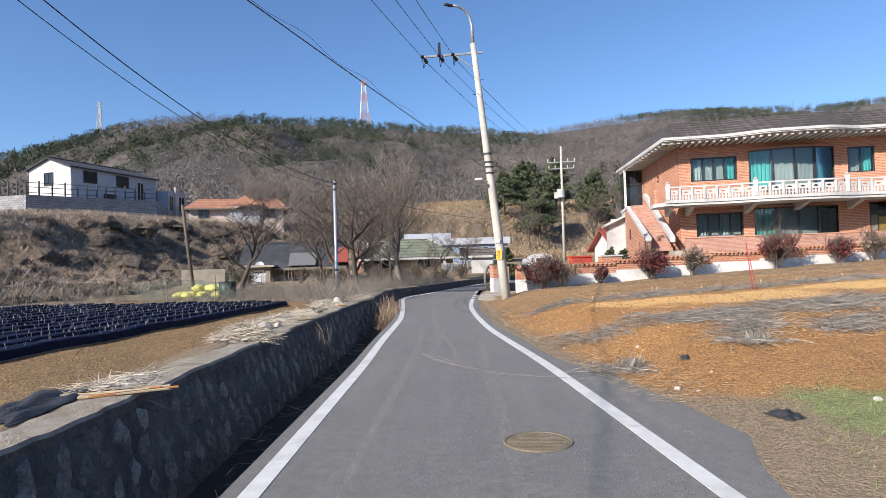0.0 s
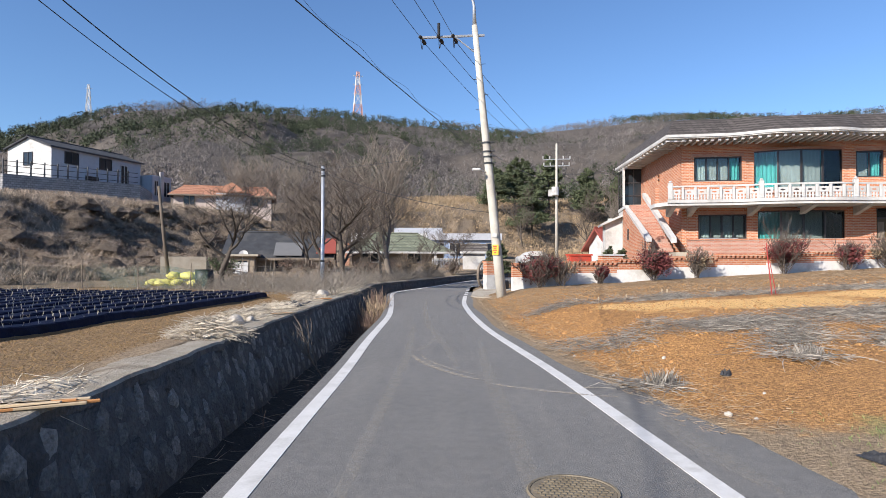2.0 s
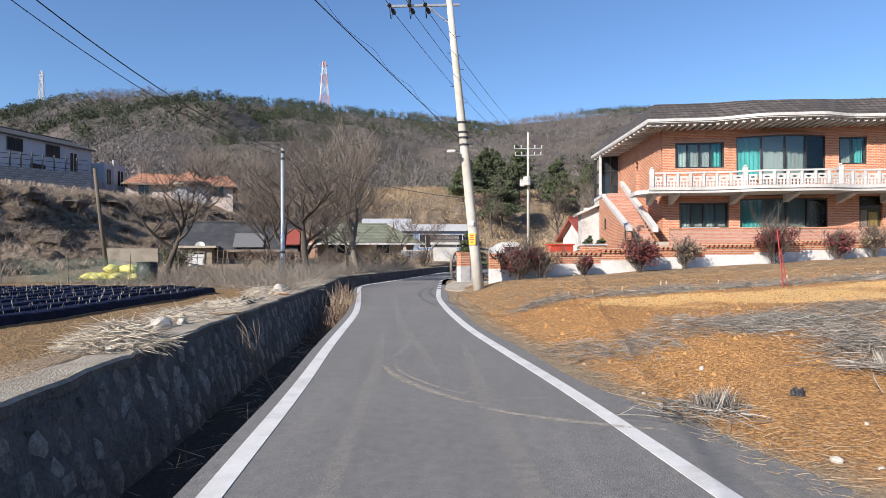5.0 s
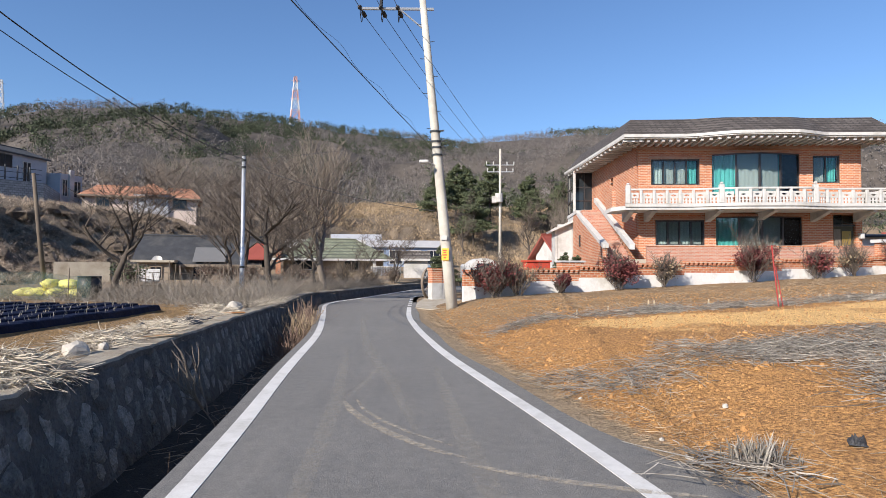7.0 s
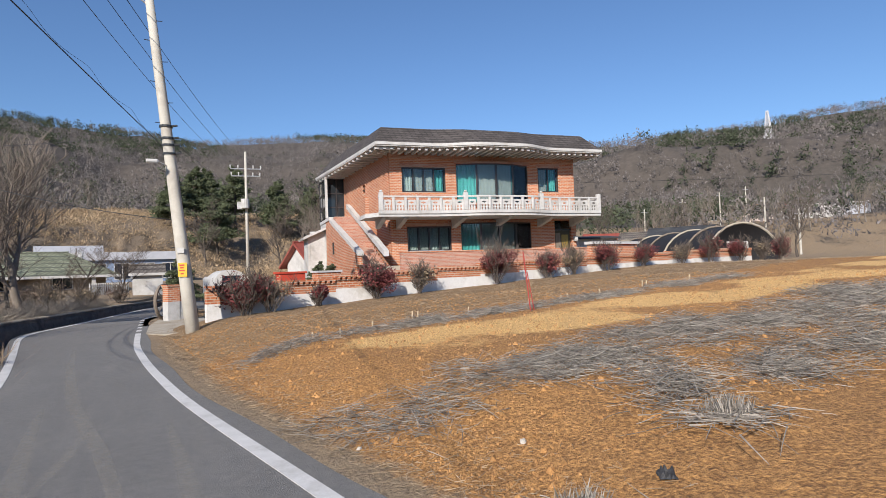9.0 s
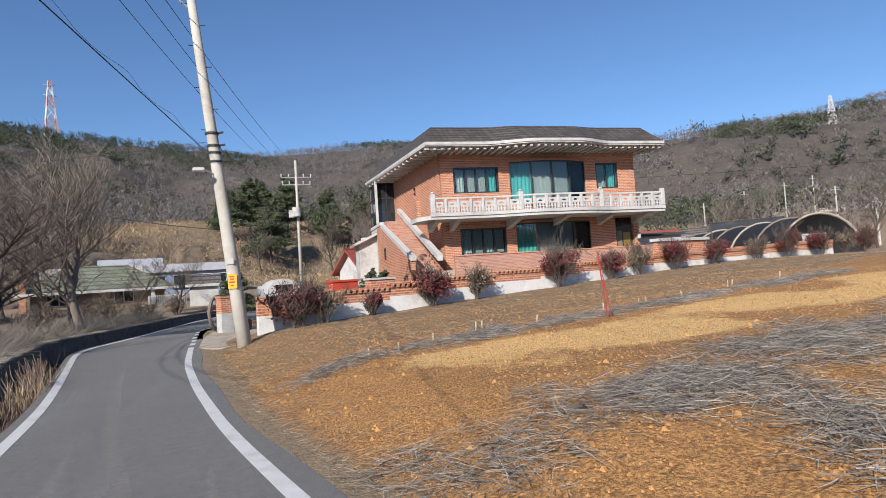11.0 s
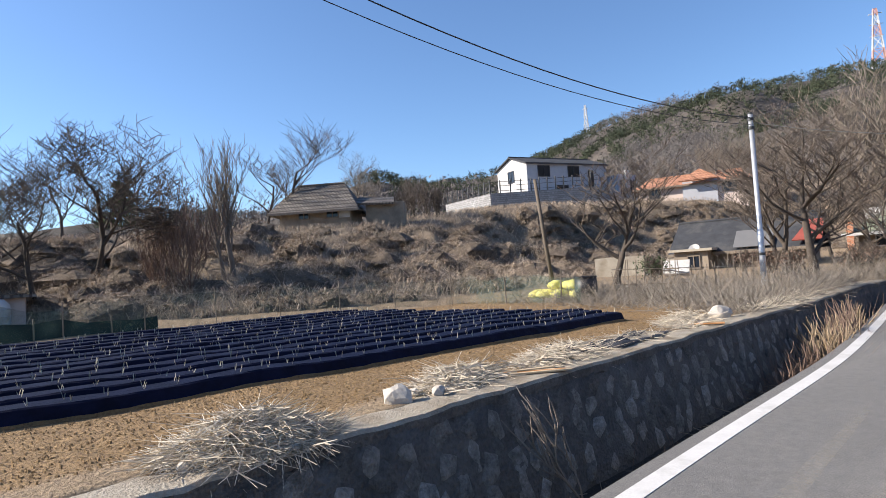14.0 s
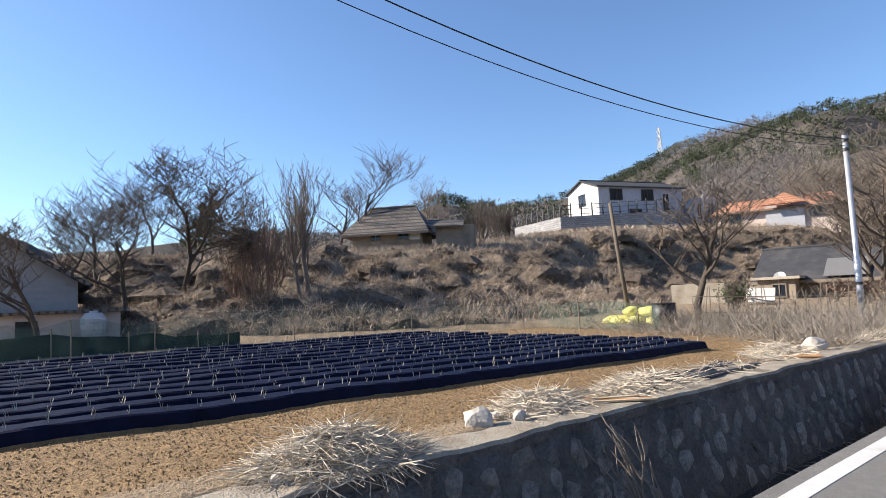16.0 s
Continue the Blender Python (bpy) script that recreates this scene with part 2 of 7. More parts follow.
def ground_z(x, y):
    x, y = np.asarray(x, float), np.asarray(y, float)
    l, r, w = line_l(y), line_r(y), wall_x(y)
    # fields on both sides
    left = 0.4 + 0.025 * np.clip(w - x, 0, 12) + 0.02 * waves(x, y, 1.9)
    d = x - r
    rise = 0.33 * sstep(0.5, 2.6, d) * sstep(6, 12, y) + 0.1 * sstep(0.5, 3, d)
    right = rise + 0.052 * np.clip(d - 2, 0, 22) * sstep(2, 14, y) + 0.03 * waves(x, y, 2.3) * sstep(0.4, 2, d)
    right = right - 0.008
    right = right * (1 - sstep(27, 31, y) * (1 - sstep(2, 5, d)))
    z = np.where(x < (l + r) / 2, left, right)
    # bank and the hillside above it
    f, c = np.interp(y, FOOT_Y, FOOT_X), np.interp(y, CREST_Y, CREST_X)
    s = np.clip((f - x) / (f - c), 0, 1)
    top = 5.2 + 2.6 * sstep(25, 60, y)
    lumps = 0.5 * waves(x, y, 5.1) + 0.42 * waves(x + 3, y * 1.2, 2.7) + 0.2 * waves(x, y - 7, 1.45)
    z = z + np.where(x < f, (top - 0.9) * (0.55 * s ** 0.85 + 0.45 * sstep(0.3, 0.95, s)) + lumps * np.sin(3.14 * s), 0)
    z = z + 0.05 * np.clip(c - x, 0, 60)
    # valley floor ahead, climbing to the ridges
    dx, dy = x - 0.64, y - 8.43
    dist = np.hypot(dx, dy)
    az = np.degrees(np.arctan2(dx, dy))
    el = np.interp(az, RIDGE_AZ, RIDGE_EL)
    ridge = 620 + 90 * np.sin(radians(1) * az * 3.1)
    z = z + 0.04 * np.clip(y - 45, 0, 60) * sstep(-40, 0, x)
    t = np.clip((dist - 95) / (ridge - 95), 0, 1)
    hill = ridge * np.tan(np.radians(el)) * (0.62 * t + 0.38 * t * t)
    hill = hill + (20 * waves(x, y, 170) + 11 * waves(x, y, 71)) * np.sin(3.14 * t) * sstep(0.05, 0.3, t)
    over = np.clip(dist - ridge, 0, 3000)
    hill = hill - 0.16 * over
    z = np.where(t > 0, np.maximum(z * (1 - sstep(0, 0.2, t)), 0) + hill, z)
    # ditch and the bed under the road
    inside = sstep(w - 0.3, w - 0.15, x) * (1 - sstep(r - 0.6, r - 0.1, x))
    z = lerp(z, -0.8, inside * (y < 62))
    return z


def steps(spans):
    out = []
    for a, b_, h in spans:
        out += list(np.arange(a, b_, h))
    return np.array(out)


def growing(start, end, first, ratio):
    out, h, v = [], first, start
    while v < end:
        out.append(v)
        v += h
        h *= ratio
    return out


dl = np.array([-v for v in growing(46, 2600, 0.6, 1.06)][::-1] + list(steps([(-46, -24, 0.5), (-24, -6, 0.35), (-6, 4.6, 0.12), (4.6, 26, 0.3)])) + growing(26, 2600, 0.5, 1.06))
yl = np.array([-v for v in growing(4, 2600, 0.5, 1.09)][::-1] + list(steps([(-4, 40, 0.25), (40, 62, 0.5)])) + growing(62, 2600, 0.7, 1.05))
gy, gd = np.meshgrid(yl, dl, indexing="ij")
gx = gd + line_l(np.clip(gy, -20, 50)) * np.clip(1 - np.abs(gd) / 60, 0, 1)
gz = ground_z(gx, gy)
ny, nd = gx.shape
idx = np.arange(ny * nd).reshape(ny, nd)
quads = np.stack([idx[:-1, :-1], idx[:-1, 1:], idx[1:, 1:], idx[1:, :-1]], -1).reshape(-1, 4)
me = bpy.data.meshes.new("ground")
me.from_pydata(np.stack([gx, gy, gz], -1).reshape(-1, 3).tolist(), [], quads.tolist())
# what covers the ground, by area
foot = np.interp(gy, FOOT_Y, FOOT_X)
wl, rr = wall_x(gy), line_r(gy)
dist = np.hypot(gx - 0.64, gy - 8.43)
soil_l = sstep(0, 0.8, wl - 0.45 - gx) * sstep(0, 1.5, gx + 13.6) * (1 - sstep(20, 23, gy)) * sstep(-30, -20, gy)
band = gx * 0.28 + gy
soil_r = sstep(0.2, 1.2, gx - rr) * sstep(6.5, 9.0, gy + 0.35 * gx - 0.6) * (1 - sstep(40, 60, gx))
upper = sstep(17.2, 19.0, gy - 0.16 * gx)
green = 0.8 * sstep(3.3, 4.2, gx) * (1 - sstep(6.9, 7.9, gy - 0.12 * (gx - 4))) * np.clip(0.78 + 0.5 * waves(gx, gy, 1.7), 0, 1)
hillm = sstep(125, 190, dist)
pale = sstep(12.6, 13.6, gy - 0.1 * gx) * (1 - sstep(15.2, 16.4, gy - 0.14 * gx)) * sstep(1.5, 3.5, gx - rr) * np.clip(0.72 + 0.75 * waves(gx, gy, 3.3), 0, 1)
drift = 0
for y0, slope, width, lo, hi in ((11.5, 0.09, 0.4, 1.8, 22), (16.6, 0.14, 0.26, 0.8, 16), (9.6, 0.1, 0.25, 4.5, 12), (10.5, 0.02, 0.22, 3.2, 9)):
    mid = y0 + slope * gx + 0.3 * np.sin(gx * 1.1)
    drift = np.maximum(drift, np.exp(-((gy - mid) / (width + 0.025 * gx.clip(0, 25))) ** 2) * sstep(lo, lo + 1, gx - rr * 0.5) * (1 - sstep(hi, hi + 2, gx)))
drift = 0.55 * drift * np.clip(0.7 + 0.9 * waves(gx, gy, 5.1), 0, 1)
bankm = np.maximum(sstep(-0.5, 1.5, foot + 2.2 - gx), (gx > wl - 0.1) * (gx < line_l(gy) - 0.1) * (gy < 50) * 1.0)
for name, chans in (("cover", (soil_l, soil_r, green)), ("cover_far", (bankm, hillm, upper))):
    at = me.color_attributes.new(name, "FLOAT_COLOR", "POINT")
    vals = np.stack([*chans, pale if name == "cover_far" else drift], -1).astype(np.float32)
    at.data.foreach_set("color", vals.ravel())

earth, nt, b = nodes("earth", 0.95)
p = where(nt)
n1, n2, n3, n4 = noisy(nt, p, 0.45, 6, 0.65), noisy(nt, p, 3.5, 5, 0.65), noisy(nt, p, 26, 4, 0.7), noisy(nt, p, 0.02, 6, 0.7)


def cover(layer, chan):
    a = nt.nodes.new("ShaderNodeVertexColor")
    a.layer_name = layer
    s = nt.nodes.new("ShaderNodeSeparateColor")
    nt.links.new(a.outputs[0], s.inputs[0])
    src = a.outputs[1] if chan == 3 else s.outputs[chan]
    j = node(nt, "ShaderNodeMath", [(0, n2)], i1=-0.5)
    k = node(nt, "ShaderNodeMath", [(0, j.outputs[0]), (2, src)], i1=0.9)
    k.operation = "MULTIPLY_ADD"
    return ramp(nt, k.outputs[0], [(0.35, (0, 0, 0)), (0.65, (1, 1, 1))])


def blend3(stops1, stops2, f):
    return mixc(nt, f, ramp(nt, n2, stops1), ramp(nt, n3, stops2))


dry = blend3([(0.3, (0.2, 0.135, 0.075)), (0.7, (0.36, 0.26, 0.155))], [(0.36, (0.1, 0.07, 0.042)), (0.66, (0.48, 0.36, 0.225))], 0.5)
tan = blend3([(0.3, (0.17, 0.1, 0.041)), (0.7, (0.28, 0.174, 0.073))], [(0.36, (0.064, 0.036, 0.0145)), (0.64, (0.44, 0.285, 0.132))], 0.58)
ochre = blend3([(0.3, (0.31, 0.14, 0.04)), (0.72, (0.54, 0.26, 0.078))], [(0.4, (0.1, 0.045, 0.015)), (0.64, (0.68, 0.37, 0.125))], 0.6)
ochre = mixc(nt, cover("cover_far", 3), ochre, ramp(nt, n3, [(0.3, (0.58, 0.33, 0.11)), (0.7, (0.84, 0.55, 0.22))]))
loam = blend3([(0.3, (0.19, 0.112, 0.05)), (0.7, (0.36, 0.22, 0.1))], [(0.36, (0.08, 0.048, 0.026)), (0.66, (0.44, 0.29, 0.14))], 0.55)
turf = blend3([(0.3, (0.15, 0.17, 0.05)), (0.7, (0.26, 0.28, 0.1))], [(0.36, (0.1, 0.11, 0.035)), (0.66, (0.4, 0.37, 0.17))], 0.5)
scrub = blend3([(0.32, (0.1, 0.074, 0.052)), (0.7, (0.3, 0.23, 0.155))], [(0.3, (0.07, 0.05, 0.034)), (0.7, (0.4, 0.305, 0.205))], 0.5)
# leaf litter, darkened so that gaps between crowns read as shadow
woods = mixc(nt, 0.5, ramp(nt, n4, [(0.35, (0.05, 0.045, 0.036)), (0.65, (0.1, 0.082, 0.068))]), ramp(nt, n1, [(0.3, (0.04, 0.035, 0.03)), (0.7, (0.12, 0.098, 0.082))]))
col = mixc(nt, cover("cover", 0), dry, tan)
col = mixc(nt, cover("cover", 1), col, mixc(nt, cover("cover_far", 2), ochre, loam))
matted = ramp(nt, n3, [(0.3, (0.11, 0.08, 0.052)), (0.7, (0.34, 0.25, 0.165))])
col = mixc(nt, cover("cover", 3), col, matted)
col = mixc(nt, cover("cover", 2), col, turf)
col = mixc(nt, cover("cover_far", 0), col, scrub)
col = mixc(nt, cover("cover_far", 1), col, woods)
nt.links.new(col, b.inputs["Base Color"])
hsum = node(nt, "ShaderNodeMath", [(0, n2), (2, n3)], i1=1.6)
hsum.operation = "MULTIPLY_ADD"
bump(nt, b, hsum.outputs[0], 0.8, 0.07)
me.shade_smooth()
ground = tagged(finish("ground", me, earth), "fields of ochre soil and dry grass below wooded hills", "ground", kind="structure")


def strip(name, ys, left, right, z0, z1, material):
    """A slab along the road between two sidelines."""
    v, f = [], []
    for y, a, c in zip(ys, left, right):
        v += [(a, y, z0), (a, y, z1), (c, y, z1), (c, y, z0)]
    for i in range(len(ys) - 1):
        k = 4 * i
        for a, c in ((0, 1), (1, 2), (2, 3)):
            f.append((k + a, k + c, k + 4 + c, k + 4 + a))
    f += [(3, 2, 1, 0), (len(v) - 4, len(v) - 3, len(v) - 2, len(v) - 1)]
    f = [q[::-1] for q in f]
    return raw(name, v, f, material)


def smooth_x(fn, ys, w=1.2):
    return np.mean([fn(ys + o) for o in np.linspace(-w, w, 9)], axis=0)


ry = np.arange(-58, 61.5, 0.4)
apron = 0.95 * np.exp(-((ry - 7.0) / 1.9) ** 2) + 0.3 + 0.04 * np.sin(ry * 1.1)
road = tagged(strip("road", ry, smooth_x(line_l, ry) - 0.22, smooth_x(line_r, ry) + apron, -0.78, 0.0, asphalt), "narrow grey asphalt village road, dusty in the wheel tracks", "road", kind="structure")
edge_l = tagged(strip("road_line_1", ry, smooth_x(line_l, ry) - 0.08, smooth_x(line_l, ry) + 0.08, -0.01, 0.005, line_paint), "worn white painted edge line on asphalt", "road marking", kind="structure")
sy = ry[ry < 27.6]
edge_r = tagged(strip("road_line_2", sy, smooth_x(line_r, sy) - 0.08, smooth_x(line_r, sy) + 0.08, -0.01, 0.005, line_paint), "worn white painted edge line on asphalt", "road marking", kind="structure")

# leaf litter strip, near-black because the ditch's shade is put into its colour
shaded_damp = grain("shaded_damp_litter", (0.012, 0.01, 0.008), (0.06, 0.048, 0.036), 7, 0.95, 45, 1.0, 0.05)
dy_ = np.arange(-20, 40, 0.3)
tagged(strip("ditch_floor", dy_, wall_x(dy_) + 0.1, smooth_x(line_l, dy_) - 0.2, -0.82, -0.77, shaded_damp), "wet leaf litter on a ditch floor, darkened for shade", "ditch", kind="structure")

# ---- retaining wall beside the ditch ----
WALL_TOP = 0.42


def wall_face(y, h):
    """A place on the battered face: h from 0 at the foot to 1 under the cap."""
    return wall_x(y) + 0.28 * (1 - h), y, lerp(-0.8, WALL_TOP - 0.1, h)


wy = np.arange(-30, 57, 0.3)
v, f = [], []
for y in wy:
    for k in range(6):
        x0, y0, z0 = wall_face(y, k / 5)
        v.append((float(x0) + 0.02 * math.sin(y * 5.3 + k * 2.1) + 0.012 * math.sin(y * 13 + k), y0, float(z0)))
    v.append((float(wall_x(y)) - 0.5, y, WALL_TOP - 0.1))
    v.append((float(wall_x(y)) - 0.5, y, -0.8))
for i in range(len(wy) - 1):
    for k in range(7):
        a = 8 * i + k
        f.append((a, a + 8, a + 9, a + 1))
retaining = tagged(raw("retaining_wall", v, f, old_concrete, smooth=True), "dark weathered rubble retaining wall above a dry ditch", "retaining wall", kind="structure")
cy = np.arange(-30, 57, 0.17)
capl = wall_x(cy) - 0.62 - 0.1 * np.sin(cy * 1.7) - 0.06 * np.sin(cy * 4.1)
edge_r = random.Random(83)
capr = wall_x(cy) + 0.015 + 0.012 * np.sin(cy * 6.1) + np.array([edge_r.uniform(-0.018, 0.012) for _ in cy])
v, f = [], []
for y, a, c in zip(cy, capl, capr):
    e = 0.008 * math.sin(y * 3.7) + edge_r.uniform(-0.008, 0.008)
    v += [(a, y, WALL_TOP - 0.12), (a, y, WALL_TOP + e - 0.02), ((a + c) / 2, y, WALL_TOP + 0.012 + e), (c - 0.03, y, WALL_TOP + e), (c, y, WALL_TOP - 0.03 + e), (c, y, WALL_TOP - 0.12 + e)]
for i in range(len(cy) - 1):
    for k in range(5):
        a = 6 * i + k
        f.append((a, a + 1, a + 7, a + 6))
cap_mat = grain("soiled_cap", (0.2, 0.16, 0.11), (0.45, 0.4, 0.32), 4.5, 0.95, 45, 0.9, 0.03, stain=(0.15, 0.105, 0.06))
cap = raw("cap", v, f, cap_mat, retaining, "worn concrete cap, partly covered with soil")
cap.data.materials.append(old_concrete)
for q in cap.data.polygons:
    if q.index % 5 == 4:
        q.material_index = 1


def lump(r, n=7, flat=0.5):
    """A faceted stone: an outline ring, a smaller inner ring and a crown."""
    v, f = [], []
    ang = sorted(r.uniform(0, 6.283) * 0.25 + 6.283 * k / n for k in range(n))
    rad = [r.uniform(0.78, 1.1) for _ in range(n)]
    for s, h in ((1, 0), (0.8, flat * 0.75), (0.35, flat)):
        for a, q in zip(ang, rad):
            v.append((math.cos(a) * q * s, math.sin(a) * q * s, h + r.uniform(-0.06, 0.06) * (h > 0)))
    for k in range(n):
        j = (k + 1) % n
        for o in (0, n):
            f.append((o + k, o + j, o + n + j, o + n + k))
    f.append(tuple(2 * n + k for k in range(n)))
    return v, f


stone_meshes = []
for i in range(14):
    me = bpy.data.meshes.new("stone")
    me.from_pydata(*[lump(rnd)[0]][:1], [], lump(random.Random(0))[1])
    me.materials.append(wall_stone)
    me.shade_smooth()
    stone_meshes.append(me)


def wall_stones(y0, y1, count):
    spots = []
    rows = 5
    for row in range(rows):
        y = y0 + rnd.uniform(0, 0.3)
        while y < y1:
            spots.append((y, (row + 0.5 + rnd.uniform(-0.2, 0.2)) / rows))
            y += rnd.uniform(0.28, 0.44)
    return spots


for y, h in wall_stones(2.5, 22, 300):
    x0, y0, z0 = wall_face(y, 0.06 + 0.9 * h)
    st = new("stone", rnd.choice(stone_meshes))
    st.parent = retaining
    tilt = rnd.uniform(-35, 35)
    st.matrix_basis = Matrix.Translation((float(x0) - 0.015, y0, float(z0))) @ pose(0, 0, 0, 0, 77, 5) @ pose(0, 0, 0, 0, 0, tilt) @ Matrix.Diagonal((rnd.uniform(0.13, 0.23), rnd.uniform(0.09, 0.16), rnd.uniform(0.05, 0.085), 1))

# ---- the brick house ----
def bricks(name, c1, c2, mortar, bw=0.21, bh=0.067, joint=0.009, plane=True):
    m, nt, b = nodes(name, 0.85)
    tc = nt.nodes.new("ShaderNodeTexCoord").outputs["Object"]
    s = node(nt, "ShaderNodeSeparateXYZ", [(0, tc)])
    ad = node(nt, "ShaderNodeMath", [(0, s.outputs[0]), (1, s.outputs[1])])
    cb = node(nt, "ShaderNodeCombineXYZ", [(0, ad.outputs[0]), (1, s.outputs[2])])
    t = node(nt, "ShaderNodeTexBrick", [("Vector", cb.outputs[0])], Color1=(*c1, 1), Color2=(*c2, 1), Mortar=(*mortar, 1), Scale=1.0)
    for k, val in (("Mortar Size", joint), ("Brick Width", bw), ("Row Height", bh), ("Bias", 0.0), ("Mortar Smooth", 0.2)):
        t.inputs[k].default_value = val
    big = noisy(nt, tc, 0.9, 5)
    col = mixc(nt, 0.55, t.outputs[0], ramp(nt, big, [(0.3, (0.62, 0.6, 0.58)), (0.7, (1.0, 1.0, 1.0))]), "MULTIPLY")
    nt.links.new(col, b.inputs["Base Color"])
    inv = node(nt, "ShaderNodeMath", [(1, t.outputs["Fac"])], i0=1.0)
    inv.operation = "SUBTRACT"
    bump(nt, b, inv.outputs[0], 0.5, 0.01)
    return m


brick = bricks("red_brick", (0.42, 0.115, 0.045), (0.58, 0.215, 0.095), (0.54, 0.41, 0.31), 0.23, 0.085, 0.014)
brick_pale = bricks("faded_brick", (0.42, 0.15, 0.09), (0.5, 0.25, 0.17), (0.45, 0.38, 0.32))
shingle = bricks("dark_shingles", (0.062, 0.052, 0.048), (0.11, 0.095, 0.088), (0.025, 0.022, 0.02), 0.3, 0.16, 0.02)
teal = grain("teal_curtain", (0.06, 0.34, 0.31), (0.14, 0.5, 0.46), 3, 0.9, 30, 0.1, 0.01)
blind = grain("grey_curtain", (0.3, 0.3, 0.28), (0.4, 0.395, 0.37), 2, 0.9, 30, 0.1, 0.01)
pale_curtain = grain("pale_curtain", (0.4, 0.43, 0.4), (0.55, 0.58, 0.55), 2, 0.9, 30, 0.1, 0.01)
# near-black stands in for the darkness of unlit rooms
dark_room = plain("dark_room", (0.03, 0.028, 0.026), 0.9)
dark_frame = plain("dark_window_frame", (0.035, 0.03, 0.03), 0.4)
glass, nt, b = nodes("window_glass", 0.02)
nt.nodes.remove(b)
gl = node(nt, "ShaderNodeBsdfGlossy", Roughness=0.03)
gl.inputs["Color"].default_value = (0.9, 0.95, 1, 1)
tp = node(nt, "ShaderNodeBsdfTransparent")
tp.inputs["Color"].default_value = (0.72, 0.8, 0.8, 1)
fr = node(nt, "ShaderNodeFresnel", IOR=1.5)
mx = node(nt, "ShaderNodeMixShader", [(0, fr.outputs[0]), (1, tp.outputs[0]), (2, gl.outputs[0])])
nt.links.new(mx.outputs[0], nt.nodes["Material Output"].inputs[0])


def holed(bm, u0, u1, z0, z1, holes, v0, v1, swap=False):
    """A wall panel of boxes round rectangular holes (u0, u1, z0, z1)."""
    us = sorted({u0, u1, *[h[0] for h in holes], *[h[1] for h in holes]})
    zs = sorted({z0, z1, *[h[2] for h in holes], *[h[3] for h in holes]})
    for a, c in zip(us, us[1:]):
        for d, e in zip(zs, zs[1:]):
            mu, mz = (a + c) / 2, (d + e) / 2
            if any(h[0] < mu < h[1] and h[2] < mz < h[3] for h in holes):
                continue
            if swap:
                box(bm, v0, v1, a, c, d, e)
            else:
                box(bm, a, c, v0, v1, d, e)


def wavy(u0, u1, z0, z1, v, amp=0.04, pitch=0.16, n=None):
    bm = bmesh.new()
    n = n or max(4, int((u1 - u0) / pitch * 4))
    rows = []
    for k in range(n + 1):
        u = lerp(u0, u1, k / n)
        o = v + amp * math.sin(6.283 * (u - u0) / pitch)
        rows.append((bm.verts.new((u, o, z0)), bm.verts.new((u, o, z1))))
    for a, c in zip(rows, rows[1:]):
        bm.faces.new((a[0], c[0], c[1], a[1]))
    return bm


def window(parent, u0, u1, z0, z1, v, curtains, frame_mat=None, depth=0.07, sill=None, name="window"):
    """A framed window across u at the plane v; one pane and curtain for each entry of curtains."""
    fm = frame_mat or dark_frame
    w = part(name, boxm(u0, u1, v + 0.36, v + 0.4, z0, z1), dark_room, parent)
    bm = bmesh.new()
    t = 0.07
    for q in ((u0, u1, z0, z0 + t), (u0, u1, z1 - t, z1), (u0, u0 + t, z0 + t, z1 - t), (u1 - t, u1, z0 + t, z1 - t)):
        box(bm, q[0], q[1], v - 0.02, v + depth, q[2], q[3])
    part("window_frame", bm, fm, w)
    n = len(curtains)
    for k, c in enumerate(curtains):
        a, e = lerp(u0 + t, u1 - t, k / n), lerp(u0 + t, u1 - t, (k + 1) / n)
        if k:
            part("mullion", boxm(a - 0.03, a + 0.03, v, v + 0.06, z0 + t, z1 - t), fm, w)
        g = part("pane", boxm(a + 0.03, e - 0.03, v + 0.03, v + 0.036, z0 + t, z1 - t), glass, w)
        g.visible_shadow = False
        if c:
            part("curtain", wavy(a + 0.02, e - 0.02, z0 + t, z1 - t, v + 0.2, 0.006 if c is blind else 0.04), c, w)
    if sill:
        part("window_sill", boxm(u0 - 0.06, u1 + 0.06, v - 0.06, v + 0.02, z0 - 0.08, z0 - 0.004), sill, w)
    return w


HOUSE = pose(10.34, 35.51, 0, 0, 0, -5)
house = tagged(empty("brick_house", HOUSE), "two-storey red brick house with white balcony and dark shingle roof", "house")
W, D, ZB, ZT = 11.7, 9.0, 1.3, 8.0
front_holes = [(1.28, 3.74, 5.88, 7.22), (4.35, 8.7, 5.3, 7.45), (9.35, 10.68, 5.95, 7.35), (1.48, 3.96, 2.74, 4.06), (4.52, 8.79, 2.62, 4.22), (10.3, 11.4, 2.0, 4.32)]
bm = bmesh.new()
holed(bm, 0.62, W, ZB, ZT, front_holes, 0, 0.3)
part("wall", bm, brick, house)
bm = bmesh.new()
holed(bm, 0.31, D, ZB, ZT, [(4.2, 4.7, 6.3, 6.9)], 0, 0.3, True)
SIDE = pose(0.62, 0, 0, 0, 0, 5.6)
part("wall", bm, brick, house, m=SIDE)
part("wall", boxm(W - 0.3, W, 0.3, D, ZB, ZT), brick, house)
part("wall", boxm(0.05, W - 0.3, D - 0.3, D - 0.02, ZB, ZT), brick, house)
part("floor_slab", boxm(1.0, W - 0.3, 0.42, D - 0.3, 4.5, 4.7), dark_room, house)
# added panel behind the windows; room darkness is in its colour
part("curtain_wall", boxm(1.0, W - 0.3, 1.2, 1.3, ZB, ZT), dark_room, house, "added near-black backing, painted as the unlit interior")
